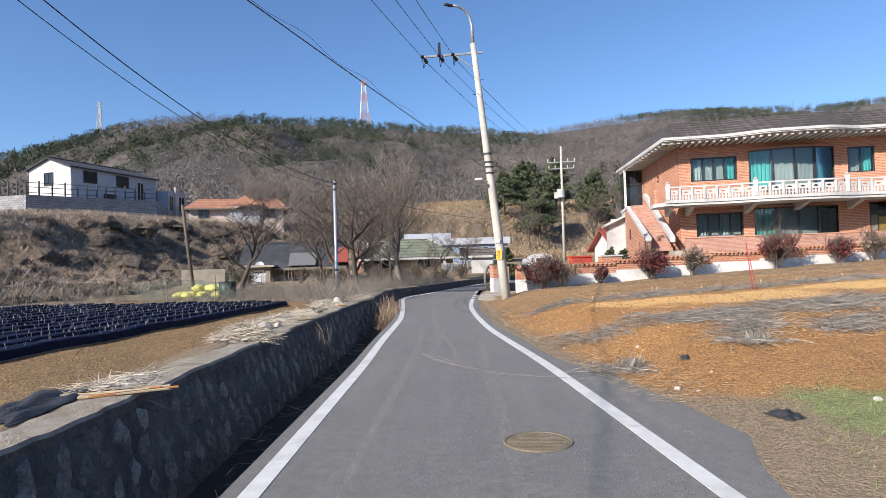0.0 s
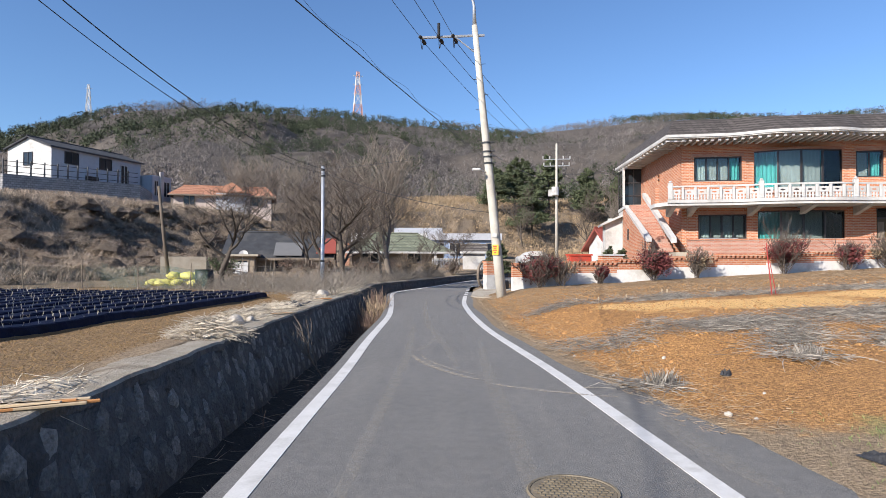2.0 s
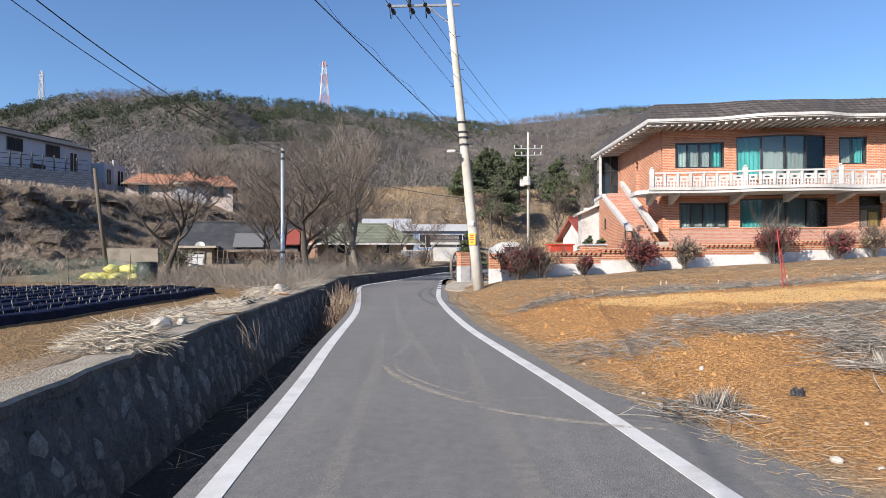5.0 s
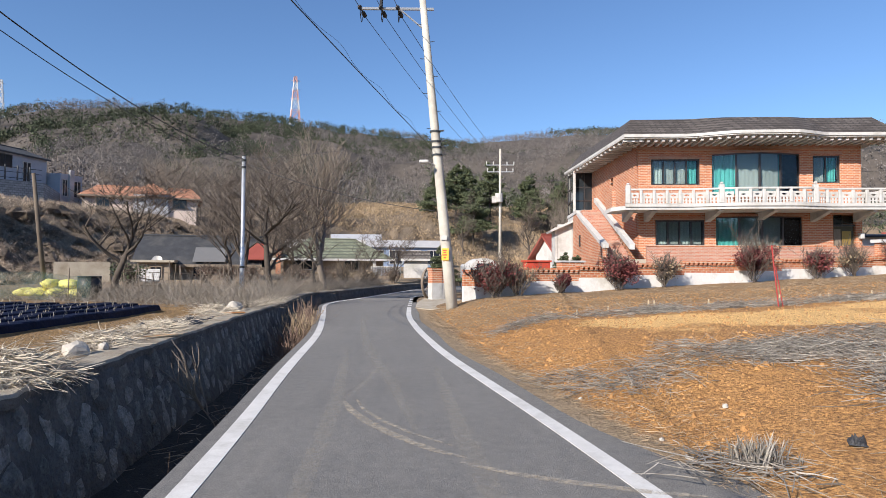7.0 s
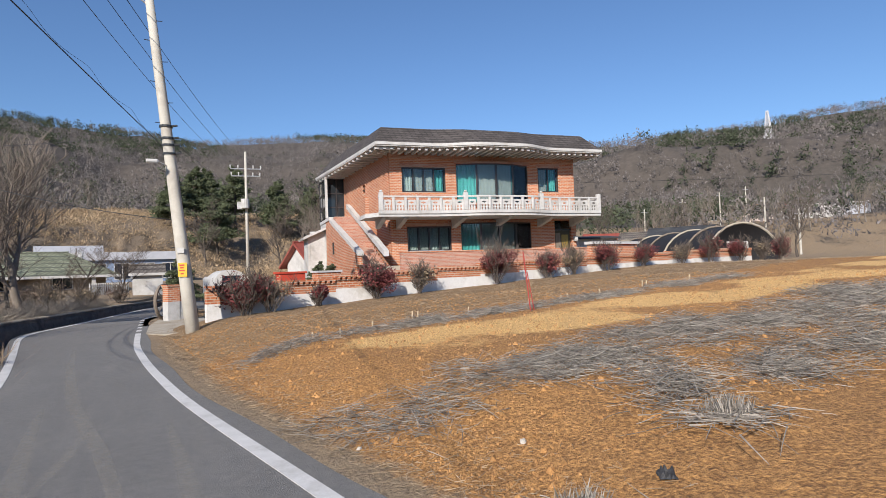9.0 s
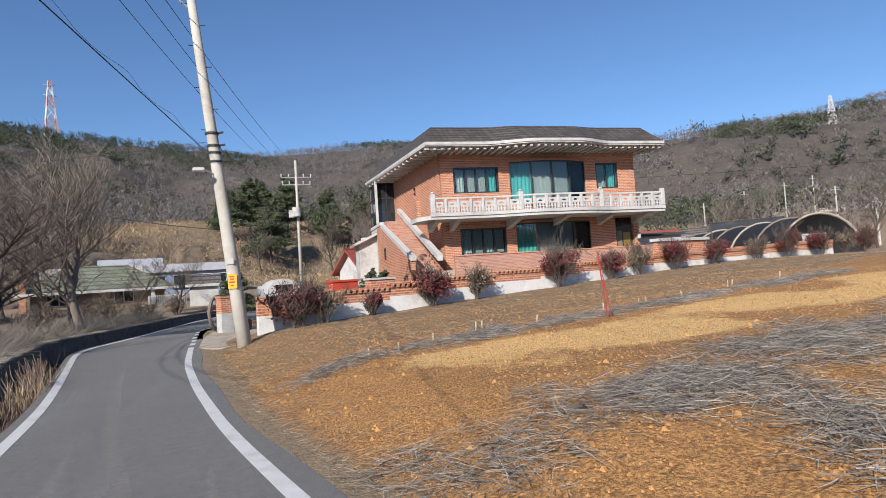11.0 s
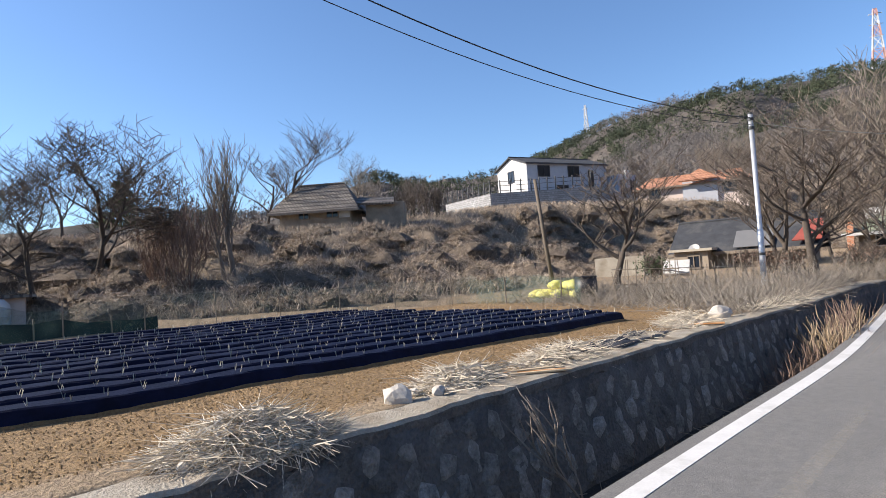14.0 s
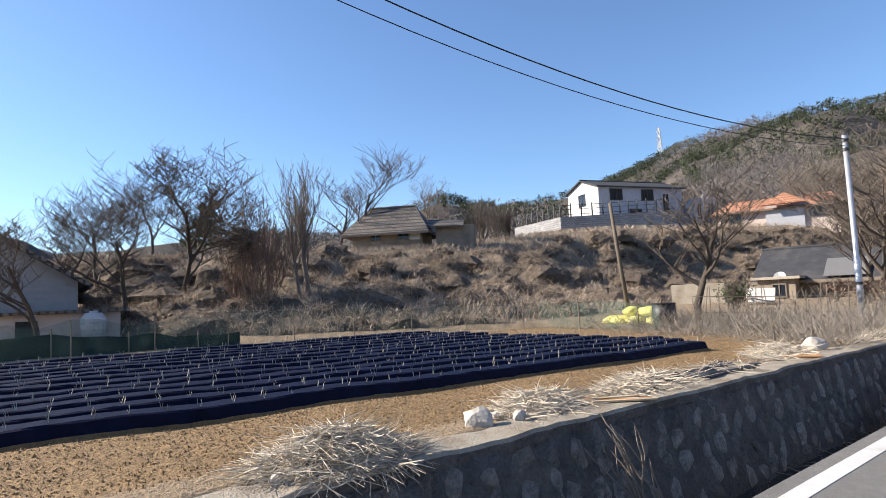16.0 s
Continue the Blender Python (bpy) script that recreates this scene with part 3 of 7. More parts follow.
sw = part("window", boxm(0.2, 0.24, 4.2, 4.7, 6.3, 6.9), dark_room, house, m=SIDE)
part("window_frame", boxm(0.02, 0.1, 4.2, 4.7, 6.57, 6.62), dark_frame, sw)
# header courses above the openings, 3 mm proud
for u0, u1, z0, z1 in front_holes:
    part("lintel", boxm(u0 - 0.1, u1 + 0.1, -0.02, 0.0, z1, z1 + 0.2), brick_pale, house, "soldier course of bricks")
window(house, 1.28, 3.74, 5.88, 7.22, 0.08, [pale_curtain, blind, blind, teal], sill=brick_pale)
window(house, 9.35, 10.68, 5.95, 7.35, 0.08, [blind, teal], sill=brick_pale)
window(house, 1.48, 3.96, 2.74, 4.06, 0.08, [pale_curtain, blind, pale_curtain, blind], sill=brick_pale)


def bay(z0, z1, u0, u1, bulge, curtains):
    """A bowed window of tall panes with dark posts."""
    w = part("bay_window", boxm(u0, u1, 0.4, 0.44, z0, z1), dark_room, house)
    n = len(curtains)
    pts = [(lerp(u0, u1, k / n), 0.1 - bulge * math.sin(math.pi * k / n)) for k in range(n + 1)]
    for (a, av), (c, cv), cur in zip(pts, pts[1:], curtains):
        ln, ang = math.hypot(c - a, cv - av), math.degrees(math.atan2(cv - av, c - a))
        m = pose(a, av, 0, 0, 0, ang)
        bm = bmesh.new()
        for q in ((0, ln, z0, z0 + 0.07), (0, ln, z1 - 0.07, z1), (0, 0.05, z0 + 0.07, z1 - 0.07), (ln - 0.05, ln, z0 + 0.07, z1 - 0.07)):
            box(bm, q[0], q[1], -0.03, 0.05, q[2], q[3])
        part("window_frame", bm, dark_frame, w, m=m)
        g = part("pane", boxm(0.05, ln - 0.05, 0, 0.006, z0 + 0.07, z1 - 0.07), glass, w, m=m)
        g.visible_shadow = False
        part("curtain", wavy(0.03, ln - 0.03, z0 + 0.05, z1 - 0.05, 0.16, 0.005 if cur is blind else 0.04, 0.2), cur, w, m=m)
    for z, h in ((z0 - 0.1, 0.1), (z1, 0.12)):
        part("window_sill", prismm([p for p in pts] + [(u1, 0.29), (u0, 0.29)], z, z + h - 0.004), brick_pale, w)


bay(5.3, 7.45, 4.35, 8.7, 0.55, [teal, blind, blind, teal])
bay(2.62, 4.22, 4.52, 8.79, 0.45, [teal, blind, blind, dark_room])
door = part("door", boxm(10.36, 11.34, 0.12, 0.17, 2.0, 3.75), plain("bronze_door", (0.06, 0.045, 0.02), 0.35, 0.3), house, "dark door with a gilded panel and a transom")
part("door_frame", boxm(10.3, 11.4, 0.06, 0.11, 3.75, 3.83), dark_frame, door)
part("door_panel", boxm(10.78, 11.2, 0.09, 0.118, 2.3, 3.5), plain("gilded_panel", (0.3, 0.2, 0.05), 0.4, 0.4), door)
part("transom", boxm(10.36, 11.34, 0.14, 0.15, 3.85, 4.28), glass, door)
g = part("side_light", boxm(10.4, 10.7, 0.09, 0.115, 2.6, 3.6), wood_grey, door)


def wave_front(u, base, bulge):
    """The rippled line that eaves and balcony follow."""
    return base - bulge * float(sstep(2.5, 5.2, u) * (1 - sstep(7.4, 9.6, u)))


# roof: mansard of shingles above a white fascia, soffit brackets under the eaves
us = np.linspace(-0.45, 12.7, 40)
eave = [(u, wave_front(u, -1.45, 0.75)) for u in us]
tops = [(lerp(0.15, 12.05, k / 39), wave_front(u, -0.35, 0.7)) for k, u in enumerate(us)]
eave_loop = eave + [(12.7, 10.2), (-1.75, 10.2)]
top_loop = tops + [(12.05, 9.5), (-0.9, 9.5)]
ridge_z = [9.2 - 0.1 * float(sstep(3, 5.5, u) * (1 - sstep(7.5, 9.5, u))) for u in us] + [9.2, 9.2]
bm = bmesh.new()
lo = [bm.verts.new((*p, 8.2)) for p in eave_loop]
hi = [bm.verts.new((*p, z)) for p, z in zip(top_loop, ridge_z)]
n = len(lo)
for i in range(n):
    bm.faces.new((lo[i], lo[(i + 1) % n], hi[(i + 1) % n], hi[i]))
bm.faces.new(hi)
roof = part("roof", bm, shingle, house, "dark brown-grey shingle mansard roof")
bm = bmesh.new()
prism(bm, eave_loop, 8.0, 8.06)
prism(bm, [(u - 0.0, v_ - 0.05) for u, v_ in eave] + [(12.76, 10.25), (-1.8, 10.25)], 8.06, 8.2)
part("fascia", bm, white_paint, roof, "white painted fascia")
for k in range(36):
    u = lerp(-0.3, 12.5, k / 35)
    v0 = wave_front(u, -1.45, 0.75)
    part("bracket", boxm(u - 0.07, u + 0.07, v0 + 0.12, -0.004, 7.86, 8.0), white_paint, roof)
for k in range(16):
    v0 = lerp(-1.2, 9.6, k / 15)
    part("bracket", boxm(-0.4 - 0.112 * (v0 + 1.45), 0.6 - 0.098 * max(v0, 0), v0 - 0.07, v0 + 0.07, 7.86, 8.0), white_paint, roof)
part("frieze", boxm(0.6, W + 0.004, -0.03, 0.0, 7.7, 7.86), brick_pale, house)
part("porch_post", boxm(-1.5, -1.35, 8.2, 8.35, 5.3, 8.0), white_paint, house)

# balcony
bu = np.linspace(-0.45, 12.25, 40)
edge = [(u, wave_front(u, -1.75, 0.5)) for u in bu]
slab_loop = [(-0.95, -0.9), (-0.95, 0.6), (-0.004, 0.6), (-0.004, -0.004)] + [(W, -0.004), (12.25, -0.2)] + edge[::-1]
balcony = part("balcony", prismm(slab_loop[::-1], 4.42, 4.62), white_paint, house, "white concrete balcony with pierced panels")
part("balcony_rim", prismm([(u, v_ - 0.06) for u, v_ in edge] + [(12.3, -0.1), (12.2, -0.1)] + [(u, v_ + 0.03) for u, v_ in edge][::-1], 4.56, 4.72), white_paint, balcony)
part("top_rail", prismm([(u, v_ - 0.02) for u, v_ in edge] + [(u, v_ + 0.1) for u, v_ in edge][::-1], 5.38, 5.46), white_paint, balcony)
part("top_rail", boxm(12.14, 12.26, -1.6, -0.1, 5.38, 5.46), white_paint, balcony)


def pierced(w, h):
    """A thin panel with a lozenge hole and two small ones."""
    bm = bmesh.new()
    outer = [(0, 0), (w / 2, 0), (w, 0), (w, h / 2), (w, h), (w / 2, h), (0, h), (0, h / 2)]
    a, c = w * 0.27, h * 0.2
    hole = [(w / 2 - a * 0.6, h / 2 - c * 0.6), (w / 2, h / 2 - c), (w / 2 + a * 0.6, h / 2 - c * 0.6), (w / 2 + a, h / 2), (w / 2 + a * 0.6, h / 2 + c * 0.6), (w / 2, h / 2 + c), (w / 2 - a * 0.6, h / 2 + c * 0.6), (w / 2 - a, h / 2)]
    rings = []
    for vv in (0.0, 0.04):
        rings.append([bm.verts.new((x, vv, z)) for x, z in outer])
        rings.append([bm.verts.new((x, vv, z)) for x, z in hole])
    o0, h0, o1, h1 = rings
    for k in range(8):
        j = (k + 1) % 8
        bm.faces.new((o0[k], o0[j], h0[j], h0[k]))
        bm.faces.new((o1[j], o1[k], h1[k], h1[j]))
        bm.faces.new((o0[j], o0[k], o1[k], o1[j]))
        bm.faces.new((h0[k], h0[j], h1[j], h1[k]))
    return bm


for k in range(20):
    u = lerp(-0.3, 12.15, k / 20)
    v0 = wave_front(u, -1.75, 0.5)
    u1 = lerp(-0.3, 12.15, (k + 1) / 20)
    v1 = wave_front(u1, -1.75, 0.5)
    big = k % 7 == 0
    s = 0.11 if big else 0.065
    part("baluster", boxm(u - s, u + s, v0 - 0.05, v0 + 2 * s - 0.05, 4.725, 5.62 if big else 5.37, bevel=0.02), white_paint, balcony)
    if big:
        part("finial", boxm(u - s * 0.7, u + s * 0.7, v0 - 0.02, v0 + 0.13, 5.625, 5.74, bevel=0.04), white_paint, balcony)
    ang = math.degrees(math.atan2(v1 - v0, u1 - u))
    span = math.hypot(u1 - u, v1 - v0) - 2 * s - 0.02
    part("panel", pierced(span, 0.27), white_paint, balcony, m=pose(u + s + 0.01, v0 + 0.02, 4.99, 0, 0, ang))
    for j in range(3):
        a = span * (j + 0.12) / 3
        part("foot_block", boxm(a, a + span * 0.2, 0, 0.05, 4.722, 4.986, bevel=0.02), white_paint, balcony, m=pose(u + s + 0.01, v0 + 0.02, 0, 0, 0, ang))
    part("low_rail", boxm(0, span, 0, 0.05, 4.835, 4.875), white_paint, balcony, m=pose(u + s + 0.01, v0 + 0.018, 0, 0, 0, ang))
part("baluster", boxm(12.05, 12.27, -1.8, -1.6, 4.725, 5.62, bevel=0.02), white_paint, balcony)
for u in (-0.1, 1.0, 4.1, 6.6, 9.3, 11.4):
    bm = bmesh.new()
    d = -wave_front(u, -1.6, 0.4)
    prof = [(-0.004, 3.95), (-0.004, 4.415), (-d, 4.415), (-d, 4.34)]
    a = [bm.verts.new((u - 0.12, *q)) for q in prof]
    c = [bm.verts.new((u + 0.12, *q)) for q in prof]
    bm.faces.new(a)
    bm.faces.new(c[::-1])
    for k in range(4):
        bm.faces.new((a[k], c[k], c[(k + 1) % 4], a[(k + 1) % 4]))
    part("bracket", bm, white_paint, balcony)
# side brick screen at the balcony's end
part("screen", boxm(-0.9, -0.7, -0.8, 0.6, 4.63, 5.5), brick, balcony)

# outside stair along the side wall
stair = part("stair", boxm(-1.45, -1.25, -0.6, 8.6, ZB, 2.1), brick, house, "brick outside stair with white copings")
NS = 17
for k in range(NS):
    part("step", boxm(-1.24, -0.006, -0.9 + k * 0.46, -0.9 + (k + 1) * 0.46, 2.0 + k * 0.19, 2.19 + k * 0.19 + 0.002), brick_pale, stair)


def slanted(u0, u1, v0, z0, v1, z1, thick, material, base=None):
    bm = bmesh.new()
    prof = [(v0, z0 - thick if base is None else base), (v1, z1 - thick if base is None else base), (v1, z1), (v0, z0)]
    a = [bm.verts.new((u0, *q)) for q in prof]
    c = [bm.verts.new((u1, *q)) for q in prof]
    bm.faces.new(a)
    bm.faces.new(c[::-1])
    for k in range(4):
        bm.faces.new((a[(k + 1) % 4], c[(k + 1) % 4], c[k], a[k]))
    return part("side_wall" if base is not None else "coping", bm, material, stair)


slanted(-1.45, -1.25, -1.4, 2.6, 6.9, 4.9, 0.2, brick, 2.1)
slanted(-1.5, -1.2, -1.5, 2.75, 6.9, 5.1, 0.2, white_paint)
slanted(-0.32, -0.06, -2.0, 2.75, 7.4, 6.1, 0.28, white_paint)
part("landing", boxm(-1.5, -0.006, 6.95, 11.0, 5.05, 5.25), white_paint, stair)
part("landing_wall", boxm(-1.45, -1.25, 8.65, 11.0, 2.1, 5.04), white_paint, stair)
part("landing_wall", boxm(-1.45, -1.25, 6.95, 8.6, 2.11, 5.04), brick, stair)
part("window", boxm(-1.48, -1.44, 5.6, 6.1, 2.9, 3.6), dark_room, stair)
# glazed porch above the stair
porch = part("porch", boxm(-1.45, -0.01, 8.6, 8.66, 5.26, 5.32), dark_frame, house, "dark framed glazed stair porch")
for v0 in (8.6, 9.8, 11.0):
    part("post", boxm(-1.47, -1.39, v0 - 0.04, v0 + 0.04, 5.26, 7.95), dark_frame, porch)
for z in (6.0, 6.9, 7.85):
    part("rail", boxm(-1.47, -1.41, 8.64, 10.96, z, z + 0.08), dark_frame, porch)
    part("rail", boxm(-1.38, -0.01, 8.57, 8.63, z, z + 0.08), dark_frame, porch)
part("post", boxm(-0.75, -0.68, 8.57, 8.63, 5.33, 7.84), dark_frame, porch)
for q in ((-1.44, -1.432, 8.64, 10.96), (-1.38, -0.02, 8.6, 8.608)):
    part("pane", boxm(*q, 5.35, 7.85), glassy("smoked_pane", (0.025, 0.03, 0.035)), porch)
part("back_panel", boxm(-1.4, -0.02, 10.9, 10.96, 5.3, 7.9), dark_room, porch)
# white lean-to at the foot of the stair
lean = tagged(empty("lean_to", HOUSE), "white plastered lean-to with a slanting roof", "outbuilding")
bm = bmesh.new()
holed(bm, 8.9, 11.0, 1.3, 4.3, [(9.5, 9.72, 2.3, 3.5), (9.95, 10.17, 2.3, 3.5)], -2.6, -2.45, True)
part("wall", bm, white_paint, lean)
part("wall", boxm(-2.44, -1.46, 8.9, 9.05, 1.3, 4.5), white_paint, lean)
for v0 in (9.5, 9.95):
    part("window", boxm(-2.5, -2.48, v0, v0 + 0.22, 2.3, 3.5), glassy("dark_pane", (0.02, 0.022, 0.025)), lean)
part("roof", sheetm((-2.95, 8.5, 4.1), (-1.5, 8.5, 4.75), (-1.5, 11.3, 4.75), (-2.95, 11.3, 4.1), 0.14), white_paint, lean)

# terrace in front with a low brick parapet
terrace = tagged(empty("terrace", HOUSE), "raised terrace with a low faded brick parapet", "terrace")
part("paving", boxm(-0.2, 12.4, -2.6, -0.03, 1.2, 1.98), concrete, terrace)
part("parapet", boxm(0.3, 10.6, -2.8, -2.6, 1.2, 2.58), brick_pale, terrace)
part("rail", boxm(0.3, 10.6, -2.83, -2.57, 2.584, 2.64), brick, terrace, "brick coping")
for k in range(4):
    part("step", boxm(10.9, 12.3, -2.9 - 0.3 * k, -2.61 - 0.3 * k, 1.1, 1.98 - 0.18 * (k + 1)), concrete, terrace)
rail_bm = bmesh.new()
box(rail_bm, 10.66, 10.86, -4.2, -2.7, 1.1, 2.3)
part("stair_wall", rail_bm, white_paint, terrace)
ac = tagged(part("air_conditioner", boxm(11.5, 11.68, -0.25, -0.004, 3.1, 3.4, bevel=0.02), white_paint, m=HOUSE), "small white box unit on a brick wall", "air conditioner")
cage = tagged(empty("window_box", HOUSE), "pale metal window box under a window", "window box")
for z in (2.5, 2.62, 2.74):
    part("rail", boxm(1.5, 3.4, -0.32, -0.3, z, z + 0.025), steel, cage)
for k in range(8):
    part("bar", boxm(1.5 + k * 0.268, 1.525 + k * 0.268, -0.32, -0.3, 2.525, 2.76), steel, cage)
part("tray", boxm(1.5, 3.42, -0.32, -0.002, 2.44, 2.48), steel, cage)

# ---- boundary wall of the house ----
BW = pose(1.4, 26.0, 0, 0, 0, 11)
boundary = tagged(new("boundary_wall"), "brick garden wall on a whitewashed base with toothed coping", "garden wall", kind="structure")
boundary.matrix_basis = BW


def wall_base(s):
    return float(np.interp(s, [-1, 0, 3.4, 8.2, 13.5, 18, 30, 38], [0.15, 0.2, 0.6, 0.9, 1.16, 1.36, 1.55, 1.7]))


def wall_mid(s):
    return float(np.interp(s, [0, 3.4, 8.2, 13.5, 18, 30], [0.78, 1.05, 1.3, 1.53, 1.68, 1.9]))


def wall_up(s):
    return float(np.interp(s, [0, 3.4, 8.2, 12.3, 18, 30], [1.42, 1.52, 1.76, 1.93, 2.1, 2.4]))


tooth = boxm(-0.05, 0.05, -0.06, 0.31, 0, 0.09)
tooth_me = bpy.data.meshes.new("tooth")
tooth.to_mesh(tooth_me)
tooth_me.materials.append(brick)
s = 0.0
while s < 33:
    e = min(s + 2.2, 33)
    b0, m0, t0 = wall_base(s) - 0.5, wall_mid((s + e) / 2), wall_up((s + e) / 2)
    part("base_panel", boxm(s, e, 0, 0.26, b0, m0), whitewash, boundary, "whitewashed base, flaking")
    part("brick_panel", boxm(s, e, 0.01, 0.25, m0 + 0.002, t0 - 0.18), brick, boundary)
    part("coping", boxm(s, e, -0.05, 0.31, t0 - 0.07, t0), brick, boundary)
    part("string_course", boxm(s, e, -0.02, 0.28, t0 - 0.178, t0 - 0.162), brick, boundary)
    k = 0.1
    while k < e - s:
        tt = new("tooth", tooth_me)
        tt.parent, tt.matrix_basis = boundary, pose(s + k, 0, t0 - 0.16)
        k += 0.2
    s = e
# gate pier on the road side
pier = tagged(empty("gate_pier", pose(0.3, 33.0, 0, 0, 0, 24)), "brick and white gate pier at a driveway", "gate pier")
part("base", boxm(0, 0.5, 0, 0.5, -0.05, 0.8), white_paint, pier)
part("shaft", boxm(0.004, 0.496, 0.004, 0.496, 0.802, 1.42), brick, pier)
part("cap", boxm(-0.03, 0.53, -0.03, 0.53, 1.422, 1.5), brick, pier)
part("return_base", boxm(0.502, 0.95, 0.02, 0.28, -0.05, 0.8), white_paint, pier)
part("return_wall", boxm(0.502, 0.95, 0.03, 0.27, 0.802, 1.4), brick, pier)
tyre_box = tagged(part("black_crate", boxm(0.62, 1.15, -0.3, -0.02, 0.0, 0.5, bevel=0.06), rubber, m=pier.matrix_basis.copy()), "black plastic crate beside the gate pier", "crate")
wheel = tagged(empty("garden_wheel", pose(0.15, 34.4, 0.78, 90, 0, 62)), "old weathered ring wheel leaning by the gate", "wheel")
ring = []
for k in range(25):
    a = 6.28319 * k / 24
    ring.append((0.72 * math.cos(a), 0.72 * math.sin(a), 0))
part("rim", tubem(ring, 0.07, 6), wood_grey, wheel)
for k in range(4):
    a = 3.14159 * k / 4
    part("spoke", tubem([(0.7 * math.cos(a), 0.7 * math.sin(a), 0), (-0.7 * math.cos(a), -0.7 * math.sin(a), 0)], 0.022, 5), wood_grey, wheel)
pad = tagged(raw("driveway", [(-0.35, 27.2, 0.012), (0.2, 25.9, 0.05), (1.3, 25.6, 0.13), (1.6, 30, 0.1), (1.7, 34.5, 0.03), (-0.1, 34.5, 0.012), (-0.35, 31, 0.012)] + [(-0.35, 27.2, -0.4), (0.2, 25.9, -0.4), (1.3, 25.6, -0.4), (1.6, 30, -0.4), (1.7, 34.5, -0.4), (-0.1, 34.5, -0.4), (-0.35, 31, -0.4)], [tuple(range(7))] + [(k, k + 7, (k + 1) % 7 + 7, (k + 1) % 7) for k in range(7)], concrete), "pale grey concrete driveway apron", "driveway", kind="structure")

# ---- poles and lines ----
def gh(x, y):
    return float(ground_z(x, y))


def hang(a, c, sag, n=24):
    a, c = Vector(a), Vector(c)
    return [a.lerp(c, k / n) - Vector((0, 0, sag * 4 * (k / n) * (1 - k / n))) for k in range(n + 1)]


def cable(pts, r, label="thin black cable strung overhead between poles", name="cable"):
    return tagged(part(name, tubem(pts, r, 5), rubber, smooth=True), label, "cable")


P0, P1 = Vector((0.98, 24.6, -0.3)), Vector((-0.12, 24.9, 10.75))


def on_pole(z):
    return P0.lerp(P1, (z - P0.z) / (P1.z - P0.z))


pole = tagged(empty("utility_pole", pose(0.98, 24.6, 0)), "tall leaning concrete utility pole with crossarm and street lamp", "utility pole")
inv = pole.matrix_basis.inverted()
part("shaft", tubem([inv @ on_pole(z) for z in (-0.3, 2, 5, 8, 10.75)], [0.2, 0.185, 0.16, 0.135, 0.11], 14), pole_concrete, pole, smooth=True)
for k in range(13):
    z = 2.6 + k * 0.6
    sgn = 1 if k % 2 else -1
    q = on_pole(z)
    part("step_bolt", tubem([inv @ q, inv @ (q + Vector((0.27 * sgn, -0.05, 0)))], 0.012, 5), dark_metal, pole)
A0, A1 = on_pole(10.35), on_pole(10.35) + Vector((-2.15, -0.25, -0.12))
arm = part("crossarm", tubem([inv @ (A0 + Vector((0.35, 0.04, 0.02))), inv @ A1], 0.05, 6), steel, pole, "galvanised crossarm")
part("brace", tubem([inv @ on_pole(9.6), inv @ A0.lerp(A1, 0.38)], 0.03, 5), steel, arm)
tips = []
for k, t in enumerate((0.98, 0.66, 0.4)):
    q = A0.lerp(A1, t)
    tips.append(q)
    for dy in (-0.42, 0.42):
        e = q + Vector((0.12 * (dy > 0), dy, -0.12))
        n_ = [q, q.lerp(e, 0.35), q.lerp(e, 0.45), q.lerp(e, 0.85), q.lerp(e, 0.9), e]
        part("insulator", tubem([inv @ w for w in n_], [0.025, 0.03, 0.075, 0.075, 0.04, 0.03], 8), rubber, arm)
    lp = [inv @ (q + Vector((0.02, -0.42 + 0.84 * j / 8, -0.12 - 0.32 * math.sin(math.pi * j / 8)))) for j in range(9)]
    part("jumper", tubem(lp, 0.014, 5), rubber, arm)
q = A0.lerp(A1, 0.66)
part("fuse", tubem([inv @ (q + Vector((0, -0.1, 0.05))), inv @ (q + Vector((0, -0.12, 0.5)))], [0.06, 0.06], 8), rubber, arm)
lampc = [(0, 0, 0), (-0.02, -0.02, 0.8), (-0.1, -0.08, 1.15), (-0.28, -0.2, 1.4), (-0.55, -0.38, 1.5), (-0.75, -0.5, 1.5)]
lamp = part("lamp_arm", tubem([inv @ (on_pole(10.7) + Vector(c)) for c in lampc], [0.09, 0.06, 0.055, 0.05, 0.05, 0.045], 8), steel, pole, "curved grey lamp arm", smooth=True)
hd = boxm(-0.2, 0.2, -0.07, 0.07, -0.04, 0.05, bevel=0.02)
part("lamp_head", hd, dark_metal, lamp, m=inv @ Matrix.Translation(on_pole(10.7) + Vector((-0.92, -0.6, 1.48))) @ pose(0, 0, 0, 0, 0, 35))
for z in (5.3, 5.55, 5.75, 6.1):
    q = on_pole(z)
    part("clamp_band", tubem([inv @ (q - Vector((0, 0, 0.03))), inv @ (q + Vector((0, 0, 0.03)))], 0.185, 12), dark_metal, pole)
    part("bracket", tubem([inv @ q, inv @ (q + Vector((0.3, -0.12, 0.02)))], 0.03, 6), dark_metal, pole)
sg = part("notice", boxm(-0.12, 0.12, -0.006, 0.006, -0.2, 0.2), plain("yellow_notice", (0.8, 0.42, 0.03), 0.6), pole, "orange-yellow notice plate", m=inv @ Matrix.Translation(on_pole(1.95) + Vector((-0.06, -0.2, 0))) @ pose(0, 0, 0, 0, 0, -14))
for k, (w_, z) in enumerate(((0.08, 0.13), (0.06, 0.06), (0.09, -0.02), (0.05, -0.11))):
    part("bar", boxm(-w_, w_ * 0.7, -0.012, -0.0075, z - 0.02, z + 0.02), plain("notice_red", (0.5, 0.05, 0.03), 0.6), sg)
